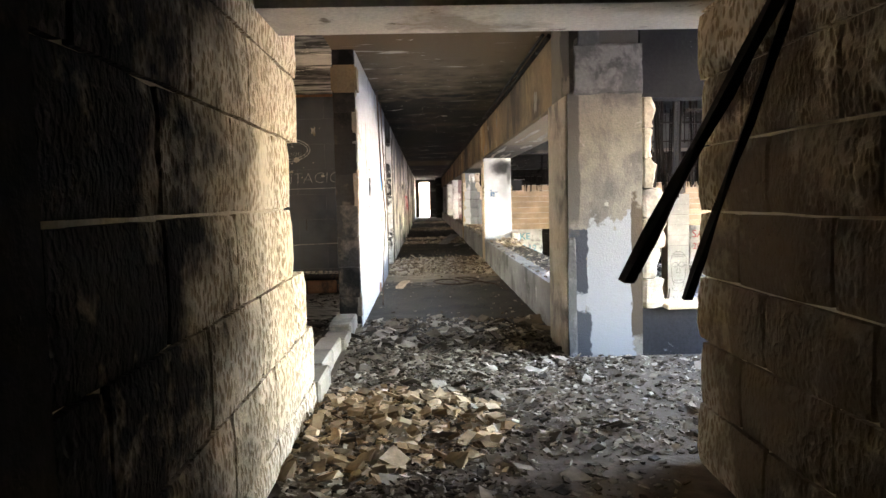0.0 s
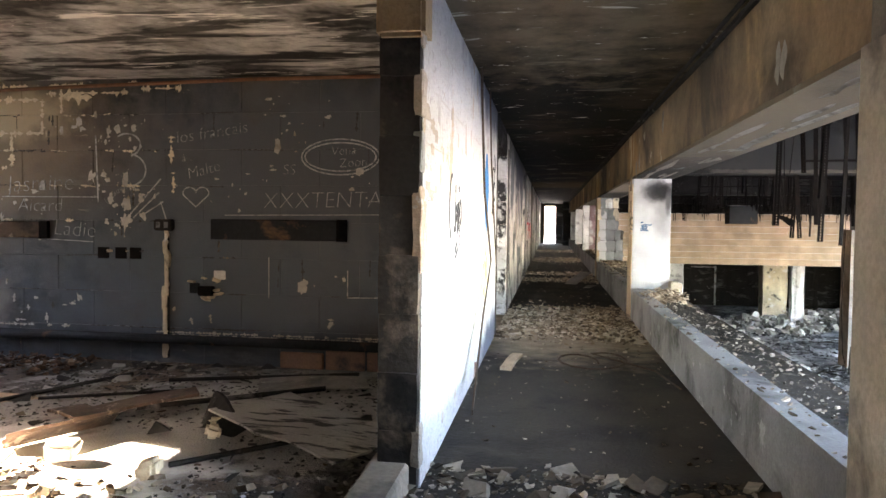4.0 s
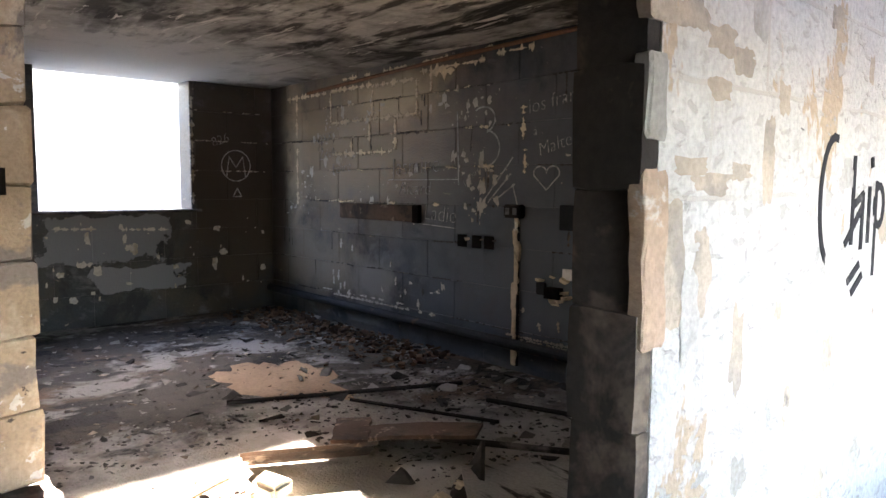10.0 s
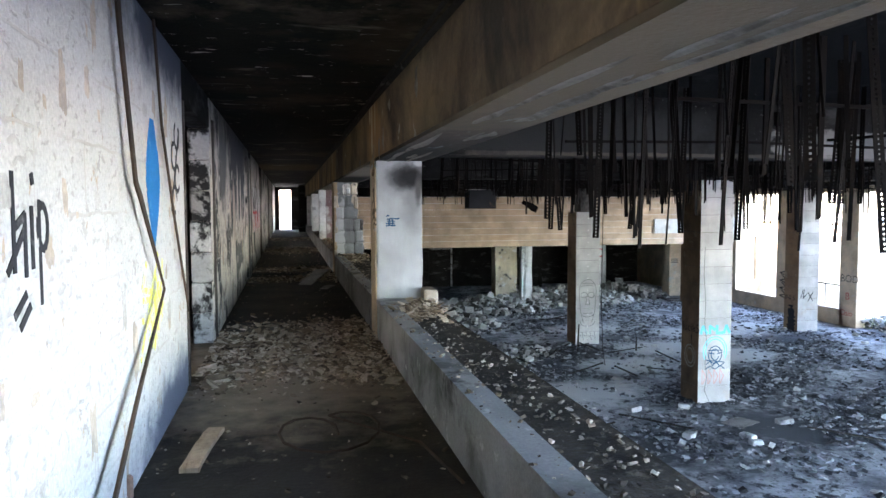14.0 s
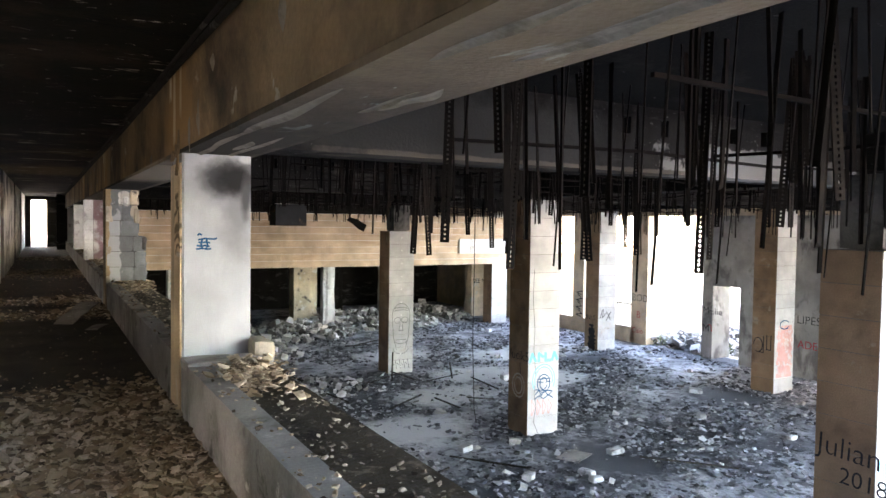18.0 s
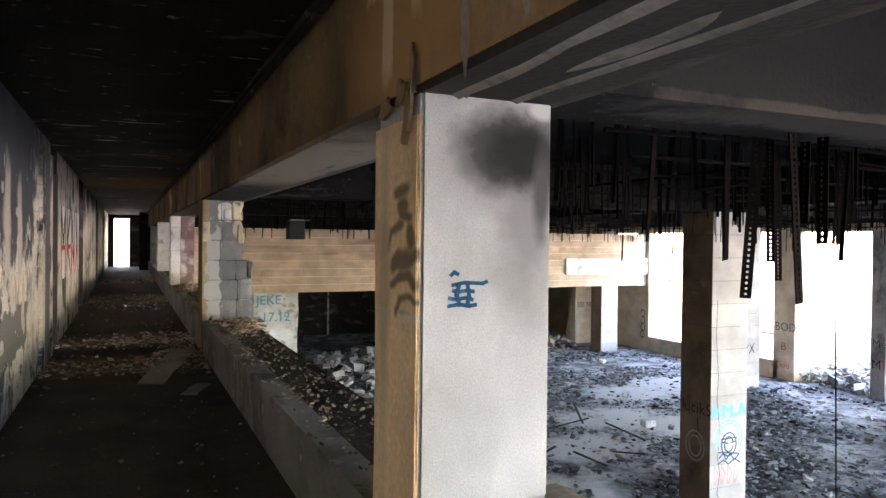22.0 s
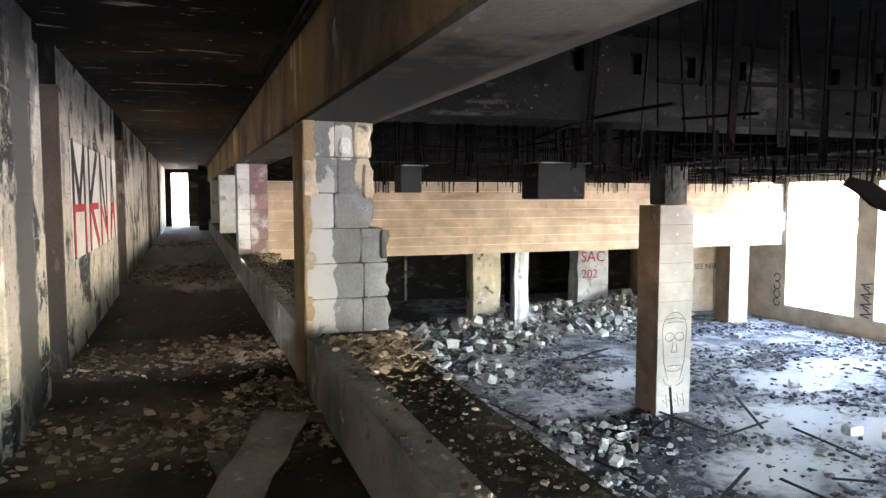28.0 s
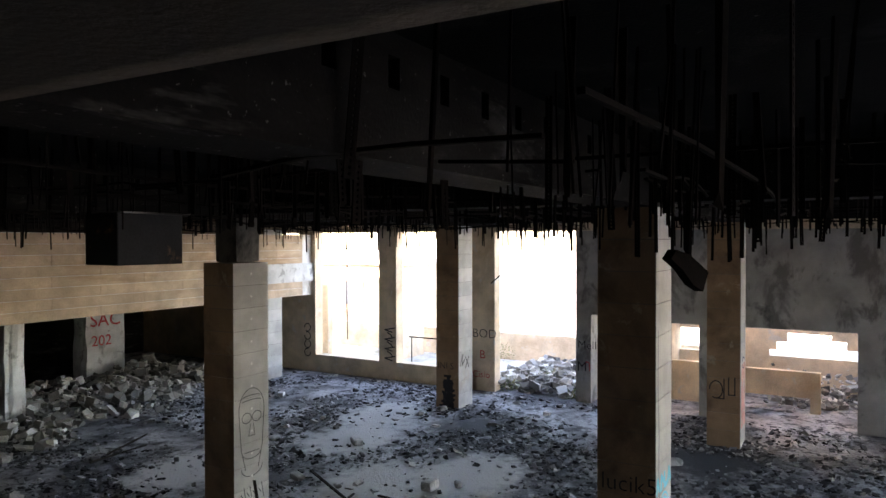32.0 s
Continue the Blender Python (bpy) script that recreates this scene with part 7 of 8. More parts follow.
paint(A, M_GREYPAINT, F0, [arc(0.41, 1.75, 0.30, 0.38, 0, 180), [(0.11, 1.75), (0.16, 1.1), (0.26, 0.72)], [(0.71, 1.75), (0.66, 1.1), (0.56, 0.72)], arc(0.29, 1.62, 0.11, 0.09, 0, 360), arc(0.53, 1.62, 0.11, 0.09, 0, 360),
      arc(0.41, 1.98, 0.2, 0.03, 0, 180, 8), arc(0.41, 1.9, 0.22, 0.03, 0, 180, 8), [(0.38, 1.5), (0.34, 1.3), (0.48, 1.3), (0.45, 1.5)], [(0.24, 1.02), (0.58, 1.02)], arc(0.41, 0.98, 0.2, 0.08, 180, 360, 8), arc(0.41, 0.75, 0.25, 0.16, 180, 360, 8)], 0.014, "drawing", "grey line drawing of ovals and curves")
paint(A, M_GREYPAINT, F0, [[(0.15 + 0.07 * k, 0.32 + 0.1 * (k % 2)), (0.2 + 0.07 * k, 0.15 + 0.1 * ((k + 1) % 2))] for k in range(8)], 0.018, "graffiti")
for k in range(11):
    bm = bmesh.new()
    fr = F0
    pts = arc(0.41, k * 0.3927 + 0.2, 0.022, 0.022, 0, 324, 9)
    bm.faces.new([bm.verts.new(fr(u, v, 0.004)) for u, v in pts])
    part("plug", bm, M_PALEPAINT, A, "white filler plug")
paint(B, M_CYANPAINT, F0, [[(0.05, 1.62), (0.1, 1.78), (0.2, 1.62)], [(0.28, 1.62), (0.28, 1.78), (0.4, 1.7)], [(0.46, 1.78), (0.46, 1.62), (0.6, 1.62)], [(0.64, 1.62), (0.7, 1.78), (0.78, 1.62)]], 0.07, "graffiti", "cyan sprayed letters")
paint(B, M_GREYPAINT, F0, [[(0.12, 3.6), (0.10, 3.0), (0.16, 2.3), (0.14, 1.9), (0.2, 1.4), (0.17, 0.9), (0.22, 0.62), (0.16, 0.3), (0.3, 0.02)]], 0.012, "crack", "dark crack down the facing")
paint(B, M_CYANPAINT, F0, [arc(0.42, 1.2, 0.30, 0.34, -30, 210), arc(0.42, 1.2, 0.24, 0.28, -20, 200)], 0.025, "graffiti", "cyan sprayed curves")
paint(B, M_BLUEPAINT, F0, [arc(0.42, 1.12, 0.17, 0.2, 0, 360), [(0.25, 1.22), (0.6, 1.22)], [(0.28, 1.16), (0.4, 1.14)], [(0.48, 1.14), (0.58, 1.16)], [(0.2, 1.0), (0.64, 0.94)], [(0.2, 0.9), (0.3, 0.98), (0.36, 0.86), (0.45, 0.96), (0.55, 0.84), (0.66, 0.93)], [(0.18, 0.8), (0.3, 0.86), (0.42, 0.78), (0.56, 0.86), (0.68, 0.78)], arc(0.42, 1.12, 0.1, 0.13, 20, 340)], 0.02, "graffiti", "blue sprayed curves")
paint(B, M_REDFADE, F0, [[(0.1 + 0.15 * k, 0.45), (0.1 + 0.15 * k, 0.78), (0.2 + 0.15 * k, 0.62), (0.12 + 0.15 * k, 0.45)] for k in range(4)], 0.02, "graffiti", "faded red sprayed letters")
lettering(B, "lucik5", 0.30, M_BLACKPAINT, on_xm(-0.001, 0.68, 1.62), thin=0.004)
paint(B, M_BLACKPAINT, S0, [[(0.3, 1.55), (0.28, 1.3), (0.4, 1.2)]], 0.02)
paint(B, M_PALEFADE, S0, [arc(0.35, 1.05, 0.22, 0.26, 0, 360), arc(0.35, 1.05, 0.14, 0.18, 0, 360)], 0.03)
lettering(J, "Julian", 0.36, M_BLACKPAINT, on_xm(-0.001, 0.7, 1.9, -3), thin=0.004)
lettering(J, "2018", 0.28, M_BLACKPAINT, on_xm(-0.001, 0.42, 1.6, -3), thin=0.002)
paint(J, M_CYANPAINT, F0, [[(0.05 + 0.13 * k, 1.75), (0.12 + 0.13 * k, 2.05), (0.17 + 0.13 * k, 1.75)] for k in range(5)], 0.07, "graffiti", "cyan sprayed letters")
paint(J, M_REDFADE, F0, [[(0.3, 0.4), (0.35, 0.8), (0.45, 0.5), (0.55, 0.85), (0.6, 0.4)]], 0.03)
C = COLS[(18.15, 27.25)]
bm = bmesh.new()
for k in range(14):
    z, h = 0.02 + k * 0.065, 0.066
    a, e = 0.05 + 0.14 * rnd.random() + 0.01 * k, 0.62 - 0.12 * rnd.random() - 0.012 * k
    ribbon(bm, [(a, z + h / 2), (e, z + h / 2)], h, S0, 0.004 + 0.00005 * k)
part("graffiti", bm, M_BLACKPAINT, C, "black painted patch at the foot")
lettering(C, "INI S", 0.26, M_BLACKPAINT, on_xm(-0.001, 0.68, 1.1), thin=0.003)
paint(C, M_BLACKPAINT, F0, [[(0.1, 1.2), (0.2, 1.5)], [(0.25, 1.5), (0.2, 1.2), (0.35, 1.35)], [(0.4, 1.1), (0.6, 1.4)], [(0.4, 1.4), (0.6, 1.1)]], 0.03)
D = COLS[(17.97, 19.95)]
paint(D, M_BLACKPAINT, S0, [[(0.12, 1.6), (0.12, 1.2), (0.25, 1.2), (0.25, 1.6)], [(0.35, 1.55), (0.35, 1.1), (0.48, 1.1)], arc(0.52, 1.3, 0.14, 0.2, 0, 300)], 0.025, "graffiti")
bm = bmesh.new()
for k in range(12):
    ribbon(bm, [(0.12 + 0.03 * (k % 3), 0.5 + k * 0.12), (0.72 - 0.04 * (k % 2), 0.5 + k * 0.12)], 0.121, F0, 0.003)
part("graffiti", bm, M_REDFADE, D, "faded pink painted patch")
paint(D, M_BLUEPAINT, plane_frame("-y", -0.004), [arc(0.4, 1.9, 0.2, 0.12, 30, 330)], 0.03, "graffiti")
FACADE = bpy.data.objects["wall_facade"]
STAIR = bpy.data.objects["wall_stair_front"]
FX = plane_frame("-x", 20.7)
lettering(FACADE, "BOD", 0.4, M_BLACKPAINT, on_xm(20.695, 28.15, -1.5), thin=0.006)
lettering(FACADE, "B", 0.38, M_REDPAINT, on_xm(20.695, 27.9, -2.15), thin=0.002)
lettering(FACADE, "Cisio", 0.3, M_REDPAINT, on_xm(20.695, 28.15, -2.75), thin=0.002)
paint(FACADE, M_BLACKPAINT, FX, [[(31.1 + 0.3 * (k % 2), -1.4 - 0.16 * k), (31.5 - 0.25 * (k % 2), -1.48 - 0.16 * k), (31.2, -1.55 - 0.16 * k)] for k in range(7)], 0.04)
paint(FACADE, M_BLACKPAINT, FX, [arc(34.9, -1.6 - 0.3 * k, 0.14, 0.14, 60 * k, 60 * k + 300, 10) for k in range(4)], 0.035)
lettering(STAIR, "Mellie", 0.34, M_BLACKPAINT, on_xm(20.695, 24.7, -1.6), thin=0.004)
lettering(STAIR, "M", 0.4, M_BLACKPAINT, on_xm(20.695, 24.72, -2.25), thin=0.002)
paint(STAIR, M_REDPAINT, FX, [arc(24.42, -2.05, 0.08, 0.07, 0, 190) + [(24.33, -2.22)], arc(24.26, -2.05, 0.08, 0.07, -10, 180) + [(24.33, -2.22)]][:1], 0.03)
lettering(STAIR, "LIPES", 0.36, M_BLACKPAINT, on_xm(20.695, 21.15, -1.5), thin=0.004)
lettering(STAIR, "ADEL", 0.34, M_REDPAINT, on_xm(20.695, 21.1, -2.25), thin=0.002)

# ---------------------------------------------------------------- hall: hanging ceiling steel
def strip_mesh(ln, kind, seed):
    """A hanging strip, its top at the origin: slotted channel or plain angle."""
    r = random.Random(seed)
    bm = bmesh.new()
    if kind == 0:
        for s in (-1, 1):
            box(bm, s * 0.018 - 0.0115, s * 0.018 + 0.0115, -0.004, 0.004, -ln, 0)
        z = -ln
        while z < -0.03:
            box(bm, -0.007, 0.007, -0.0035, 0.0035, z, z + 0.017)
            z += 0.030
    elif kind == 1:
        box(bm, -0.016, 0.016, -0.002, 0.002, -ln, 0)
        box(bm, 0.012, 0.016, -0.002, 0.022, -ln, 0)
    elif kind == 2:
        rod(bm, (0, 0, 0), (r.uniform(-0.05, 0.05), r.uniform(-0.05, 0.05), -ln), 0.007, 5)
    else:
        box(bm, -0.024, 0.024, -0.008, 0.008, -ln, 0)
        bm.verts.ensure_lookup_table()
        for v in bm.verts:
            if v.co.z < -ln / 2:
                v.co.x *= r.uniform(0.4, 1.0)
                v.co.z += r.uniform(0, 0.12)
    return mesh_of(bm, "hanging_strip", M_STEEL)


DROPS = (0.80, 0.90, 1.0, 1.1, 1.22, 1.35, 1.52)
STRIPS = [strip_mesh(ln, kind, 7 * k + kind) for k, ln in enumerate(DROPS) for kind in (0, 1, 2, 3)]
LENS = [ln for ln in DROPS for kind in (0, 1, 2, 3)]
rnd = random.Random(71)
spots = []
for gx in range(26):
    for gy in range(44):
        x, y = 3.0 + gx * 0.70, 6.2 + gy * 0.66
        thick = rnd.choice((0, 1, 1, 2, 3, 5)) if y < 24 and x < 11 else rnd.choice((0, 1, 1, 3))
        for _ in range(0 if (x < 3.3 and y > 12.0) or y < 8.4 and x > 3.4 else thick):
            spots.append((x + rnd.uniform(-0.25, 0.25), y + rnd.uniform(-0.3, 0.3)))
near = sorted(spots, key=lambda s: s[0] + 0.35 * abs(s[1] - 16))[:300]
chosen = set(near)
far = bmesh.new()
for x, y in spots:
    k = rnd.randrange(len(STRIPS) if x < 9 and y < 22 else 20) if rnd.random() < 0.7 else rnd.randrange(3, 7) * 4
    if y > 15.0:
        k = rnd.randrange(12 if x < 6.5 else 20)
    drop = LENS[k]
    zt = HT + 0.004
    if (x, y) in chosen:
        ob = tagged(new("hanging_strip", STRIPS[k]), "burnt steel strip hanging from the hall ceiling", "ceiling strip", "hanging ceiling strips")
        ob.matrix_basis = pose(x, y, zt, rnd.uniform(-4, 4), rnd.uniform(-4, 4), rnd.uniform(0, 180))
    else:
        drop = rnd.choice((0.72, 0.8, 0.85, 0.9, 0.96, 1.05, 1.2, 1.35 if y < 20 else 0.8))
        bar(far, (x, y, zt), (x + rnd.uniform(-0.06, 0.06), y + rnd.uniform(-0.04, 0.04), zt - drop), rnd.uniform(0.022, 0.05), 0.012)
solid("ceiling_steel_strips", far, M_STEEL, "thicket of burnt steel strips hanging from the hall ceiling", "ceiling strips", "", "stuff")
for k in range(13):
    bm = bmesh.new()
    y = 8.4 + k * 2.03
    z = 2.1 + 0.06 * math.sin(k * 2.3)
    pts = [(3.3 + 1.95 * q, y + rnd.uniform(-0.12, 0.12), z + rnd.uniform(-0.08, 0.05)) for q in range(9)]
    swept(bm, pts, 0.03, 0.026)
    solid("ceiling_runner", bm, M_STEEL, "sagging burnt ceiling runner", "ceiling runner", "ceiling runners", "")
for k in range(1, 5):
    bm = bmesh.new()
    x = 3.4 + k * 3.4
    pts = [(x + rnd.uniform(-0.12, 0.12), 7.7 + 3.85 * q, 2.2 + rnd.uniform(-0.1, 0.06)) for q in range(8)]
    swept(bm, pts, 0.04, 0.03)
    solid("ceiling_runner", bm, M_STEEL, "sagging burnt ceiling runner", "ceiling runner", "ceiling runners", "")
# burnt furring that closes the view under the slab
bm = bmesh.new()
for k in range(150):
    x, y, z, ln = rnd.uniform(3.3, 17.0), rnd.uniform(13.5, 34.0), rnd.uniform(1.80, 2.15), rnd.uniform(1.0, 3.5)
    d = Vector((ln, rnd.uniform(-0.15, 0.15), 0)) if rnd.random() < 0.6 else Vector((rnd.uniform(-0.15, 0.15), ln, 0))
    swept(bm, [(x + d.x * q / 3, y + d.y * q / 3, z + rnd.uniform(-0.06, 0.05)) for q in range(4)], rnd.uniform(0.02, 0.045), 0.02)
solid("ceiling_furring", bm, M_STEEL, "grid of burnt furring bars under the hall ceiling", "ceiling grid", "", "stuff")
# hangers linking the runners to the slab
bm = bmesh.new()
for k in range(160):
    x, y = rnd.uniform(2.2, 19), rnd.uniform(8, 33.5)
    bar(bm, (x, y, HT), (x + rnd.uniform(-0.1, 0.1), y, 1.85), 0.02, 0.004)
solid("ceiling_hangers", bm, M_STEEL, "steel hangers under the hall ceiling", "ceiling hangers", "", "stuff")
# scraps left on the steel
for c, s in (((5.55, 24.05, 1.56), (0.75, 0.5, 0.5)), ((3.45, 24.3, 1.58), (0.3, 0.3, 0.36))):
    bx = tagged(new("ceiling_box"), "sooty box duct hanging below the ceiling", "duct box", "ceiling boxes")
    bx.location = c
    bm = bmesh.new()
    box(bm, -s[0] / 2, s[0] / 2, -s[1] / 2, s[1] / 2, -s[2] / 2, s[2] / 2)
    bmesh.ops.bevel(bm, geom=list(bm.edges), offset=0.01, segments=1, affect="EDGES")
    part("body", bm, M_PIPE, bx)
    bm = bmesh.new()
    for sx in (-1, 1):
        rod(bm, (sx * s[0] * 0.4, 0, s[2] / 2), (sx * s[0] * 0.4, 0, HT - c[2]), 0.012)
    part("hanger", bm, M_STEEL, bx)
    bm = bmesh.new()
    box(bm, -s[0] / 2 + 0.05, s[0] / 2 + 0.1, -s[1] / 2, s[1] / 2, s[2] / 2, s[2] / 2 + 0.015)
    part("lid_sheet", bm, M_SAG, bx, "pale sheet on top")
bm = bmesh.new()
pts = [(-0.17, 0.07), (-0.12, 0.12), (0.0, 0.09), (0.17, -0.01), (0.12, -0.12), (0.03, -0.08), (-0.07, 0.01)]
lo = [bm.verts.new((u, -0.03, v)) for u, v in pts]
hi = [bm.verts.new((u, 0.03, v)) for u, v in pts]
bm.faces.new(lo[::-1])
bm.faces.new(hi)
for k in range(7):
    bm.faces.new((lo[k], lo[(k + 1) % 7], hi[(k + 1) % 7], hi[k]))
rod(bm, (-0.12, 0, 0.1), (-0.1, 0, 1.26), 0.01)
rod(bm, (0.02, 0, 0.06), (0.1, 0, 1.26), 0.01)
scrap = solid("hanging_scrap", bm, M_STEEL, "charred scrap dangling from the ceiling steel", "scrap", "", "")
scrap.matrix_basis = pose(5.06, 18.64, 1.37, 0, 0, -25)
for k, (a, b) in enumerate((((12.3, 22.5, 1.5), (11.9, 23.2, 0.8)),)):
    bm = bmesh.new()
    bar(bm, a, b, 0.085, 0.012)
    bar(bm, a, (a[0], a[1], HT), 0.02, 0.01)
    solid("hanging_channel", bm, M_STEEL, "bent slotted channel dangling in the hall", "channel", "", "")
bm = bmesh.new()
tube(bm, [(4.24, 13.6, HT), (4.25, 13.62, 1.0), (4.22, 13.58, 0.2), (4.26, 13.6, -0.45), (4.3, 13.62, -0.6)], 0.004)
solid("hanging_cable", bm, M_STEEL, "thin cable hanging from the hall ceiling", "cable", "", "")

# ---------------------------------------------------------------- loose debris
def bands(rnd):
    c, s = rnd.choice(((11.7, 0.4), (12.2, 0.45), (12.4, 0.5), (12.6, 0.6), (12.9, 0.5), (13.6, 0.4), (19.3, 0.3), (21.3, 0.35), (28.2, 0.8), (36, 0.7)))
    x = rnd.uniform(-0.3, 1.34)
    if rnd.random() < 0.4:
        x = 1.34 - abs(rnd.gauss(0, 0.35))
    return max(-0.3, x), rnd.gauss(c, s), 0.0


def entry_bed(rnd):
    x = rnd.uniform(-0.34, 3.4) if rnd.random() < 0.45 else rnd.uniform(-0.34, 1.4)
    y = rnd.uniform(2.4, 6.9) if x < 1.3 else rnd.uniform(3.0, 5.1)
    if x > 1.3 and y < 3.2:
        y += 0.5
    if x > 0.7 and y < 4.2 and rnd.random() < 0.65:
        x -= 0.9
    if y > 5.9 and rnd.random() < 0.6:
        y -= 1.5
    return x, y, max(0.0, 0.05 * math.sin(x * 5) * math.sin(y * 3)) * rnd.random()


def heap(cx, cy, r, h, z0=0.0):
    def f(rnd):
        a, q = rnd.uniform(0, 6.283), math.sqrt(rnd.random())
        return cx + math.cos(a) * r * q, cy + math.sin(a) * r * q, z0 + h * (1 - q) * rnd.random()
    return f


def area(x0, x1, y0, y1, z=0.0):
    return lambda rnd: (rnd.uniform(x0, x1), rnd.uniform(y0, y1), z)


debris("entry_rubble", 19000, entry_bed, 0.005, 0.042, M_CHIPS, "plaster flakes and stone chips covering the entry floor", "rubble", 1, 0.35, 3.0)
debris("entry_plates", 480, entry_bed, 0.03, 0.14, M_CHIPS, "broken plaster plates over the entry floor", "rubble", 71, 0.16, 2.4)
debris("threshold_plates", 260, lambda r: (r.uniform(-0.5, 1.3), r.uniform(5.6, 6.9), 0.0), 0.03, 0.15, M_CHIPS, "pale plaster plates before the corridor", "rubble", 72, 0.2, 2.0)
debris("corridor_plates", 420, bands, 0.04, 0.15, M_BANDCHIPS, "broken plaster plates across the corridor", "rubble", 73, 0.16, 2.0)
debris("tan_stones", 1000, heap(-0.02, 3.7, 0.72, 0.10), 0.010, 0.09, M_TANCHIPS, "heap of tan stone chips by the broken wall", "rubble", 2, 0.4)
debris("corridor_rubble", 12500, bands, 0.008, 0.06, M_BANDCHIPS, "flakes of plaster in bands across the corridor", "rubble", 3, 0.4)
debris("corridor_crumbs", 1800, area(-0.3, 1.34, 6.6, 48, 0), 0.006, 0.03, M_CHIPS, "scattered crumbs on the corridor floor", "rubble", 4, 0.5)
debris("parapet_rubble", 4500, area(1.50, 1.96, 6.0, 34, 0.335), 0.005, 0.03, M_BEDCHIPS, "crumbs and splinters along the parapet bed", "rubble", 5, 0.45)
debris("parapet_crumbs", 900, area(1.37, 1.56, 6.0, 34, 0.40), 0.006, 0.03, M_CHIPS, "crumbs on the parapet", "rubble", 6, 0.5)
for k, y in enumerate((12.55, 19.5, 26.4)):
    debris("pier_foot_rubble", 760, lambda r, y=y: (min(1.95, max(1.42, r.gauss(1.72, 0.12))), y + 0.1 - abs(r.gauss(0, 0.36)), 0.34 + 0.11 * r.random() ** 2), 0.012, 0.085, M_BANDCHIPS, "heap of broken plaster at a pier foot", "rubble", 7 + k, 0.17)
for k, y in enumerate((13.35, 20.2)):
    debris("corridor_heap", 300, heap(1.15, y - 0.3, 0.35, 0.12), 0.02, 0.08, M_BANDCHIPS, "broken plaster against the parapet", "rubble", 12 + k, 0.3)
def swept_floor(x0, x1, y0, y1, power=1.0):
    """Debris over the burnt room's floor, kept thin so the sun patch stays unbroken."""
    def f(r):
        while True:
            x, y = r.uniform(x0, x1), y1 - (y1 - y0) * r.random() ** power
            if r.random() < 0.04 or not (-2.95 < x < -1.5 and 5.9 < y < 7.15):
                return x, y, 0.0
    return f


debris("dirt_ridge", 150, lambda r: (-2.33 + r.gauss(0, 0.07), 6.42 + r.gauss(0, 0.10), 0.0), 0.006, 0.035, M_BROWNCHIPS, "brown dirt and splinters across the sun patch", "debris", 29, 0.5, 2.0)
debris("room_shards", 800, swept_floor(-6.4, -0.6, 6.0, 9.0, 1.5), 0.015, 0.13, M_SHARDS, "grey and black shards over the burnt floor", "debris", 25, 0.10, 2.6)
debris("room_grit", 6000, swept_floor(-3.6, -0.55, 5.6, 8.8), 0.004, 0.03, M_SHARDS, "grit and ash over the burnt floor", "debris", 26, 0.5, 2.0)
debris("brown_heap", 900, lambda r: (r.uniform(-6.6, -3.6), 9.0 - abs(r.gauss(0, 0.3)), 0.06 * r.random() ** 2), 0.012, 0.06, M_BROWNCHIPS, "rust-brown crumbled debris along the wall foot", "debris", 27, 0.5, 2.0)
debris("sun_patch_rubble", 420, lambda r: (r.uniform(-2.5, -1.0), r.gauss(5.78, 0.12), 0.03 * r.random()), 0.02, 0.11, M_BANDCHIPS, "broken stones along the edge of the sun patch", "rubble", 28, 0.6, 1.8)
debris("room_debris", 2600, swept_floor(-6.6, -0.55, 5.85, 9.0), 0.005, 0.035, M_CHAR, "charred crumbs over the room floor", "debris", 20, 0.3)
debris("room_flakes", 700, swept_floor(-6.6, -0.55, 5.85, 9.0), 0.006, 0.05, M_CHIPS, "pale flakes over the room floor", "debris", 21, 0.2)
debris("threshold_rubble", 700, lambda r: (r.uniform(-2.5, -0.5), r.uniform(5.4, 5.95) + 0.5 * (r.random() < 0.12), r.uniform(0, 0.04)), 0.012, 0.08, M_CHIPS, "stones and plaster along the broken threshold", "rubble", 22, 0.6)
debris("plant_room_debris", 500, area(-4.8, -0.9, 2.5, 5.2), 0.02, 0.10, M_SHADECHIPS, "charred debris on the plant room floor", "debris", 23, 0.4)
debris("left_rooms_debris", 800, area(-3, -0.6, 9.5, 30), 0.02, 0.1, M_CHIPS, "flakes on the floors of the side rooms", "debris", 24, 0.4)


def ash_field(rnd):
    while True:
        x, y = rnd.uniform(2.1, 20.5), rnd.uniform(7.8, 36)
        v = noise.noise(Vector((x * 0.45, y * 0.45, 3.0))) + 0.35 * noise.noise(Vector((x * 1.7, y * 1.7, 9.0)))
        trod = min((x - a) ** 2 / 2.2 + (y - b) ** 2 for a, b in TRACK)
        burnt = min((x - a) ** 2 / 2.9 + (y - b) ** 2 / 1.5 for a, b in CINDERS)
        if rnd.random() < (0.4 + 1.1 * v) * (0.15 if trod < 1.0 else 2.2 if burnt < 1.0 else 1.0):
            return x, y, ZH


debris("hall_ash", 46000, ash_field, 0.012, 0.14, M_ASH, "ash, cinders and splinters over the hall floor", "debris", 30, 0.4, 3.6)
debris("hall_small_rubble", 240, lambda r: (r.gauss(3.6, 0.9), r.uniform(15, 25), ZH), 0.04, 0.22, M_BLOCKS, "broken blocks along the foot of the wall", "rubble", 33, 0.6, 2.0)
debris("hall_white_bits", 700, area(2.2, 20.4, 8, 34, ZH), 0.03, 0.2, M_BLOCKS, "white crumbs over the hall floor", "debris", 31, 0.5, 3.0)
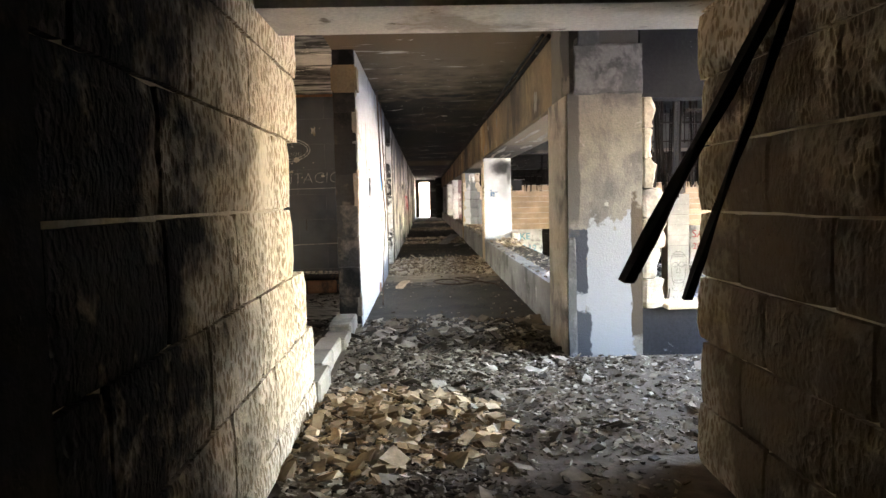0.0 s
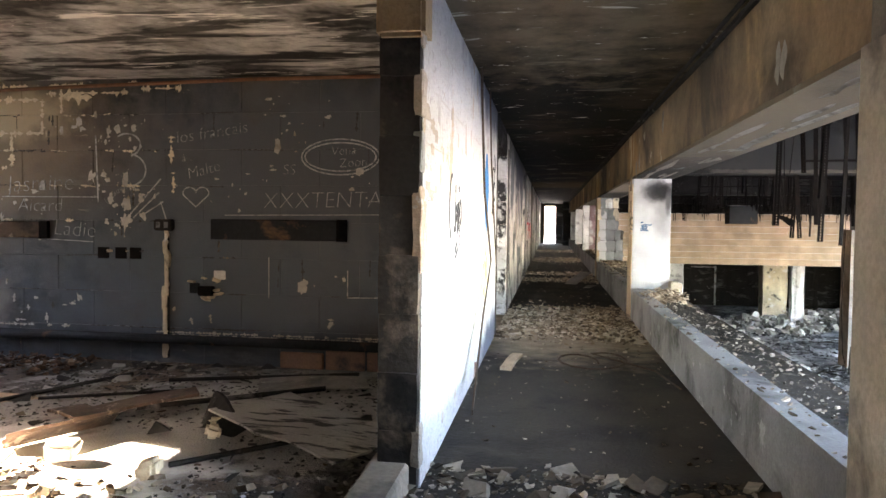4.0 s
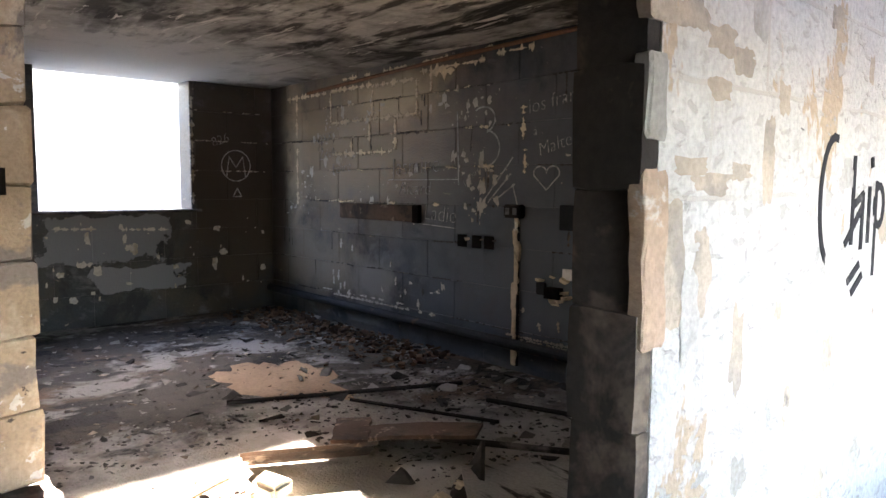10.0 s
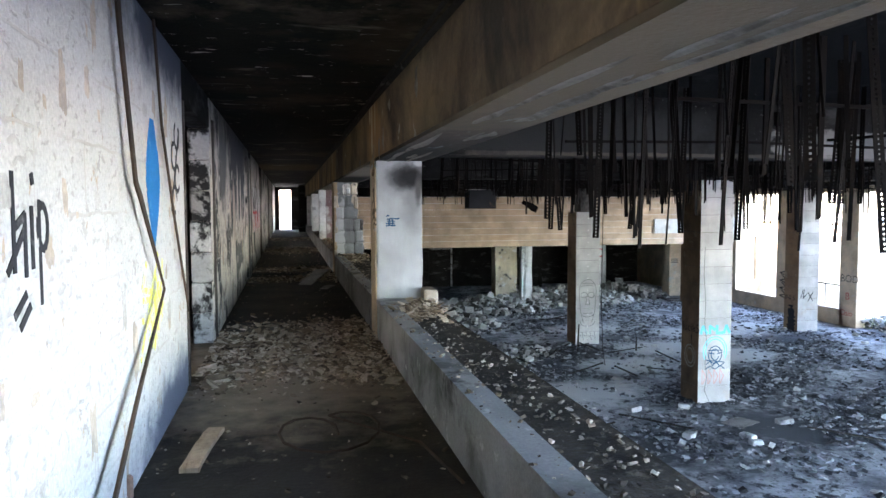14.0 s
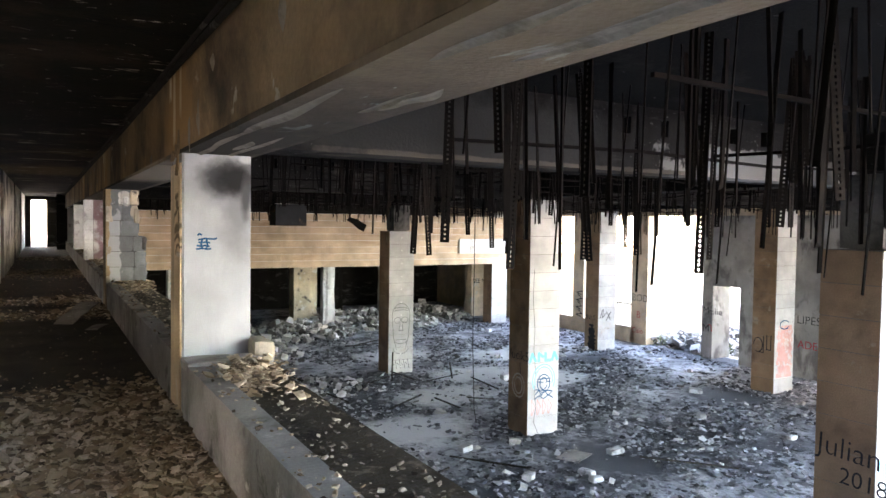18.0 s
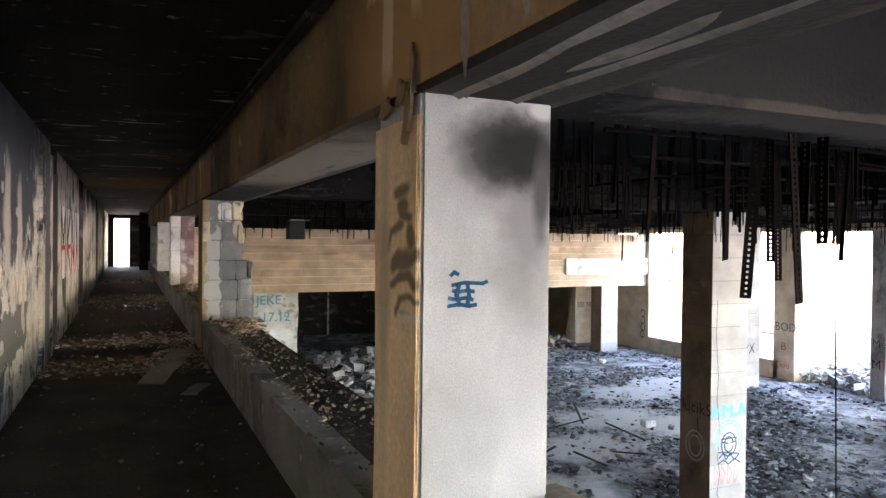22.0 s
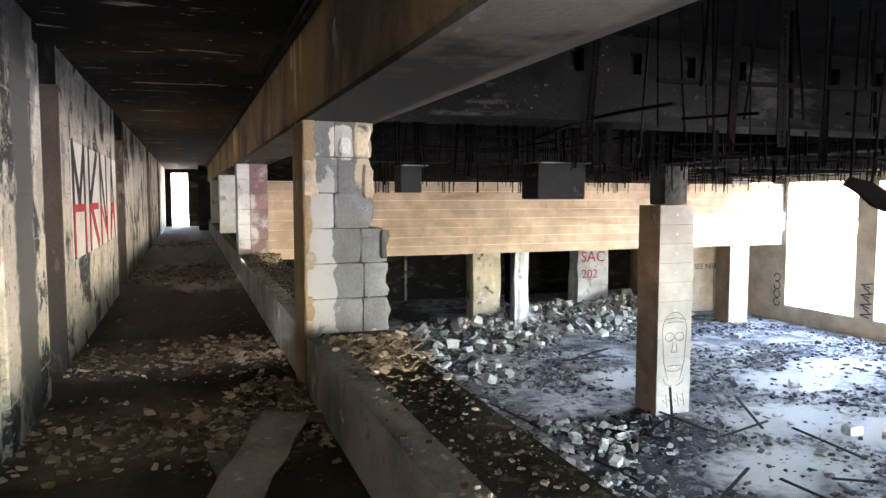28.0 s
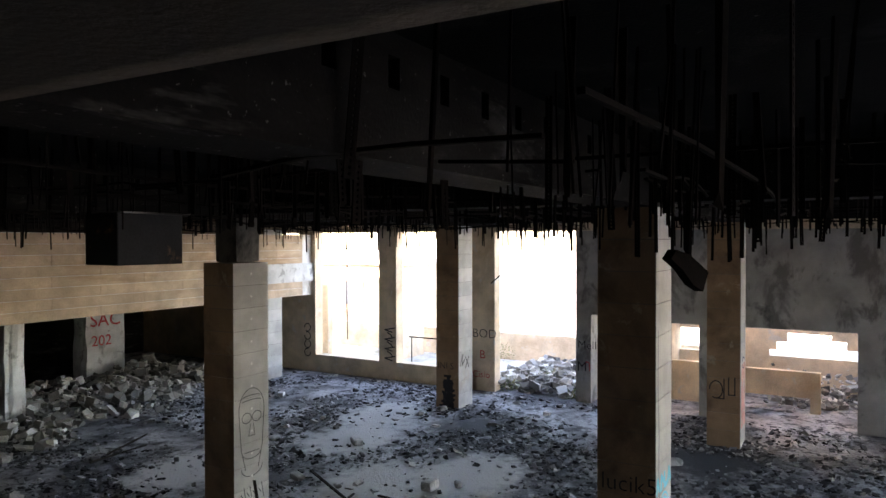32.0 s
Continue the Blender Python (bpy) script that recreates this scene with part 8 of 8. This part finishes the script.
for k, (cx, cy, r, h, n) in enumerate(((9.5, 36.0, 2.6, 0.75, 420), (13.5, 37.5, 3.2, 1.0, 560), (16.8, 38.5, 2.6, 1.1, 420), (6.3, 31.8, 2.1, 0.3, 130), (4.6, 27.2, 1.2, 0.2, 70), (7.4, 26.0, 1.2, 0.22, 120), (6.0, 24.6, 1.0, 0.2, 60))):
    debris("block_heap", n, heap(cx, cy, r, h * 0.75, ZH), 0.08, 0.36 if cy > 30 else 0.2, M_BLOCKS, "heap of broken white blocks on the hall floor", "rubble heap", 40 + k, 0.7, 2.4)
rnd = random.Random(81)
BLOCKS = [rough_block("fallen_block", 0.20 + 0.05 * k, 0.14 + 0.02 * k, 0.10 + 0.01 * k, M_DUSTYBLOCK, 300 + k, 0.02) for k in range(5)]
for k in range(22):
    x, y = rnd.uniform(4, 17), rnd.uniform(12, 33)
    ob = tagged(new("fallen_block", BLOCKS[k % 5]), "loose dusty white block lying on the hall floor", "block", "fallen blocks")
    ob.matrix_basis = pose(x, y, ZH - 0.01, rnd.uniform(-6, 6), rnd.uniform(-6, 6), rnd.uniform(0, 180))
for k in range(26):
    x, y = rnd.uniform(3.5, 12), rnd.uniform(14, 32)
    a, ln = rnd.uniform(0, 6.28), rnd.uniform(0.6, 2.0)
    bm = bmesh.new()
    bar(bm, (0, 0, 0.03), (math.cos(a) * ln, math.sin(a) * ln, 0.05 + rnd.uniform(0, 0.12)), 0.05, 0.025)
    ob = solid("fallen_batten", bm, M_CHARWOOD, "burnt batten lying on the hall floor", "batten", "fallen battens", "")
    ob.location = (x, y, ZH)
for k, (x, y, a, ln, up) in enumerate(((8.6, 26.0, 0.5, 1.5, 0.04), (8.9, 25.6, 2.4, 1.2, 0.03), (9.2, 25.9, 1.1, 0.95, 0.75), (9.9, 25.4, 0.2, 1.4, 0.05), (7.9, 25.2, 0.9, 1.1, 0.04), (7.2, 24.2, 2.0, 0.8, 0.1), (9.0, 12.6, 0.7, 1.3, 0.3), (8.2, 13.6, 1.9, 1.0, 0.04))):
    bm = bmesh.new()
    bar(bm, (0, 0, 0.02), (math.cos(a) * ln * (0.45 if up > 0.5 else 1), math.sin(a) * ln * (0.45 if up > 0.5 else 1), 0.03 + up), 0.045, 0.022)
    ob = solid("fallen_batten", bm, M_CHARWOOD, "charred batten lying in ash on the hall floor", "batten", "fallen battens", "")
    ob.location = (x, y, ZH)
for k, (x, y, s) in enumerate(((12.2, 24.6, 0.34), (12.7, 24.2, 0.2), (11.6, 26.2, 0.16), (9.35, 26.75, 0.2), (18.0, 27.6, 0.24))):
    ob = tagged(new("fallen_block", rough_block("fallen_block", s, s * 0.66, s * 0.55, M_DUSTYBLOCK, 320 + k, 0.02)), "loose white block lying on the hall floor", "block", "fallen blocks")
    ob.matrix_basis = pose(x, y, ZH - 0.01, 0, 0, 37 * k)
plank(9.3, 18.2, 9.9, 18.5, 0.5, M_CARD, "fallen_sheet", "flat grey sheet on the hall floor", "sheet", ZH + 0.02, 0.012, 0.0, 12)
plank(5.2, 17.0, 5.9, 17.5, 0.5, M_CARD, "fallen_sheet", "flat grey sheet on the hall floor", "sheet", ZH + 0.02, 0.012, 0.03, 13)

# ---------------------------------------------------------------- terrace outside
slab("terrace_wall", M_FACADE, (27.0, 27.3, 22, 60, ZH - 0.2, -2.2), (24.0, 26.5, 33.5, 33.8, ZH - 0.2, -0.4), (23.2, 23.5, 36, 40, ZH - .2, -0.2), label="low pale terrace wall", category="wall")
out = tagged(new("outbuilding"), "pale outbuilding with openings beyond the terrace", "building")
for nm, mt, b in (("wall", M_FACADE, (29, 29.3, 36, 44, ZH - 0.2, 0.4)), ("roof", M_BLOCKWHITE, (28.6, 33, 35.6, 44.4, 0.4, 0.65)), ("wall", M_FACADE, (29.3, 33, 36, 36.3, ZH - 0.2, 0.4)), ("window", M_BLOCKGREY, (28.96, 29.0, 38.5, 40, -1.6, -0.5))):
    bm = bmesh.new()
    box(bm, *b)
    part(nm, bm, mt, out)
debris("terrace_rubble", 900, lambda r: (21.0 + 5 * r.random(), r.uniform(24.5, 28), ZH - 0.1 + 0.35 * r.random()), 0.06, 0.4, M_BLOCKS, "rubble slope outside the broken opening", "rubble", 60, 0.6)
debris("stair_rubble", 500, lambda r: (r.uniform(22.8, 24.8), r.uniform(15, 20), ZH + 0.9 * r.random() * (1 if r.random() < 0.5 else 0.3)), 0.05, 0.3, M_BLOCKS, "rubble in the stair room", "rubble", 61, 0.6)


def shrub(x, y, z, r, seed):
    rn = random.Random(seed)
    root = tagged(new("shrub"), "straggly dry green weed growing from rubble", "shrub", "weeds")
    root.location = (x, y, z)
    bm = bmesh.new()
    for _ in range(7):
        a = rn.uniform(0, 6.28)
        rod(bm, (0, 0, 0), (math.cos(a) * r * 0.6, math.sin(a) * r * 0.6, r * rn.uniform(0.6, 1.2)), 0.008, 4)
    part("stems", bm, M_WOOD, root)
    bm = bmesh.new()
    for _ in range(260):
        a, q = rn.uniform(0, 6.28), math.sqrt(rn.random())
        c = Vector((math.cos(a) * r * q, math.sin(a) * r * q, r * rn.uniform(0.05, 1.2) * (1.1 - q * 0.6)))
        d = Vector((rn.uniform(-1, 1), rn.uniform(-1, 1), rn.uniform(-0.2, 1))).normalized() * rn.uniform(0.05, 0.12)
        n = d.orthogonal().normalized() * 0.015
        bm.faces.new([bm.verts.new(p) for p in (c, c + d * 0.5 + n, c + d, c + d * 0.5 - n)])
    part("leaves", bm, M_LEAF, root)


for k, (x, y, r) in enumerate(((21.3, 27.2, 0.45), (21.2, 24.95, 0.4), (23.2, 26.5, 0.5), (22.4, 29.5, 0.4), (24.5, 25.5, 0.6), (22.9, 32.6, 0.45), (26.4, 30.0, 0.7), (22.6, 25.2, 0.35))):
    shrub(x, y, ZH - 0.1, r, k)
for k, (x, y) in enumerate(((26.6, 20.5), (26.9, 18.4))):
    shrub(x, y, -1.7, 0.6, 30 + k)
# lamp cable and wall pipe by the terrace windows
bm = bmesh.new()
tube(bm, [(20.6, 33.0, 1.6), (20.58, 33.02, -0.4), (20.6, 33.0, -1.9)], 0.018)
solid("hanging_pipe", bm, M_STEEL, "thin dark pipe hanging in the window", "pipe", "", "")
bm = bmesh.new()
rod(bm, (21.3, 28.3, -1.75), (21.3, 30.9, -1.75), 0.025)
for y in (28.4, 29.6, 30.8):
    rod(bm, (21.3, y, ZH - 0.12), (21.3, y, -1.75), 0.02)
solid("terrace_rail", bm, M_STEEL, "thin steel rail outside the window", "rail", "", "")
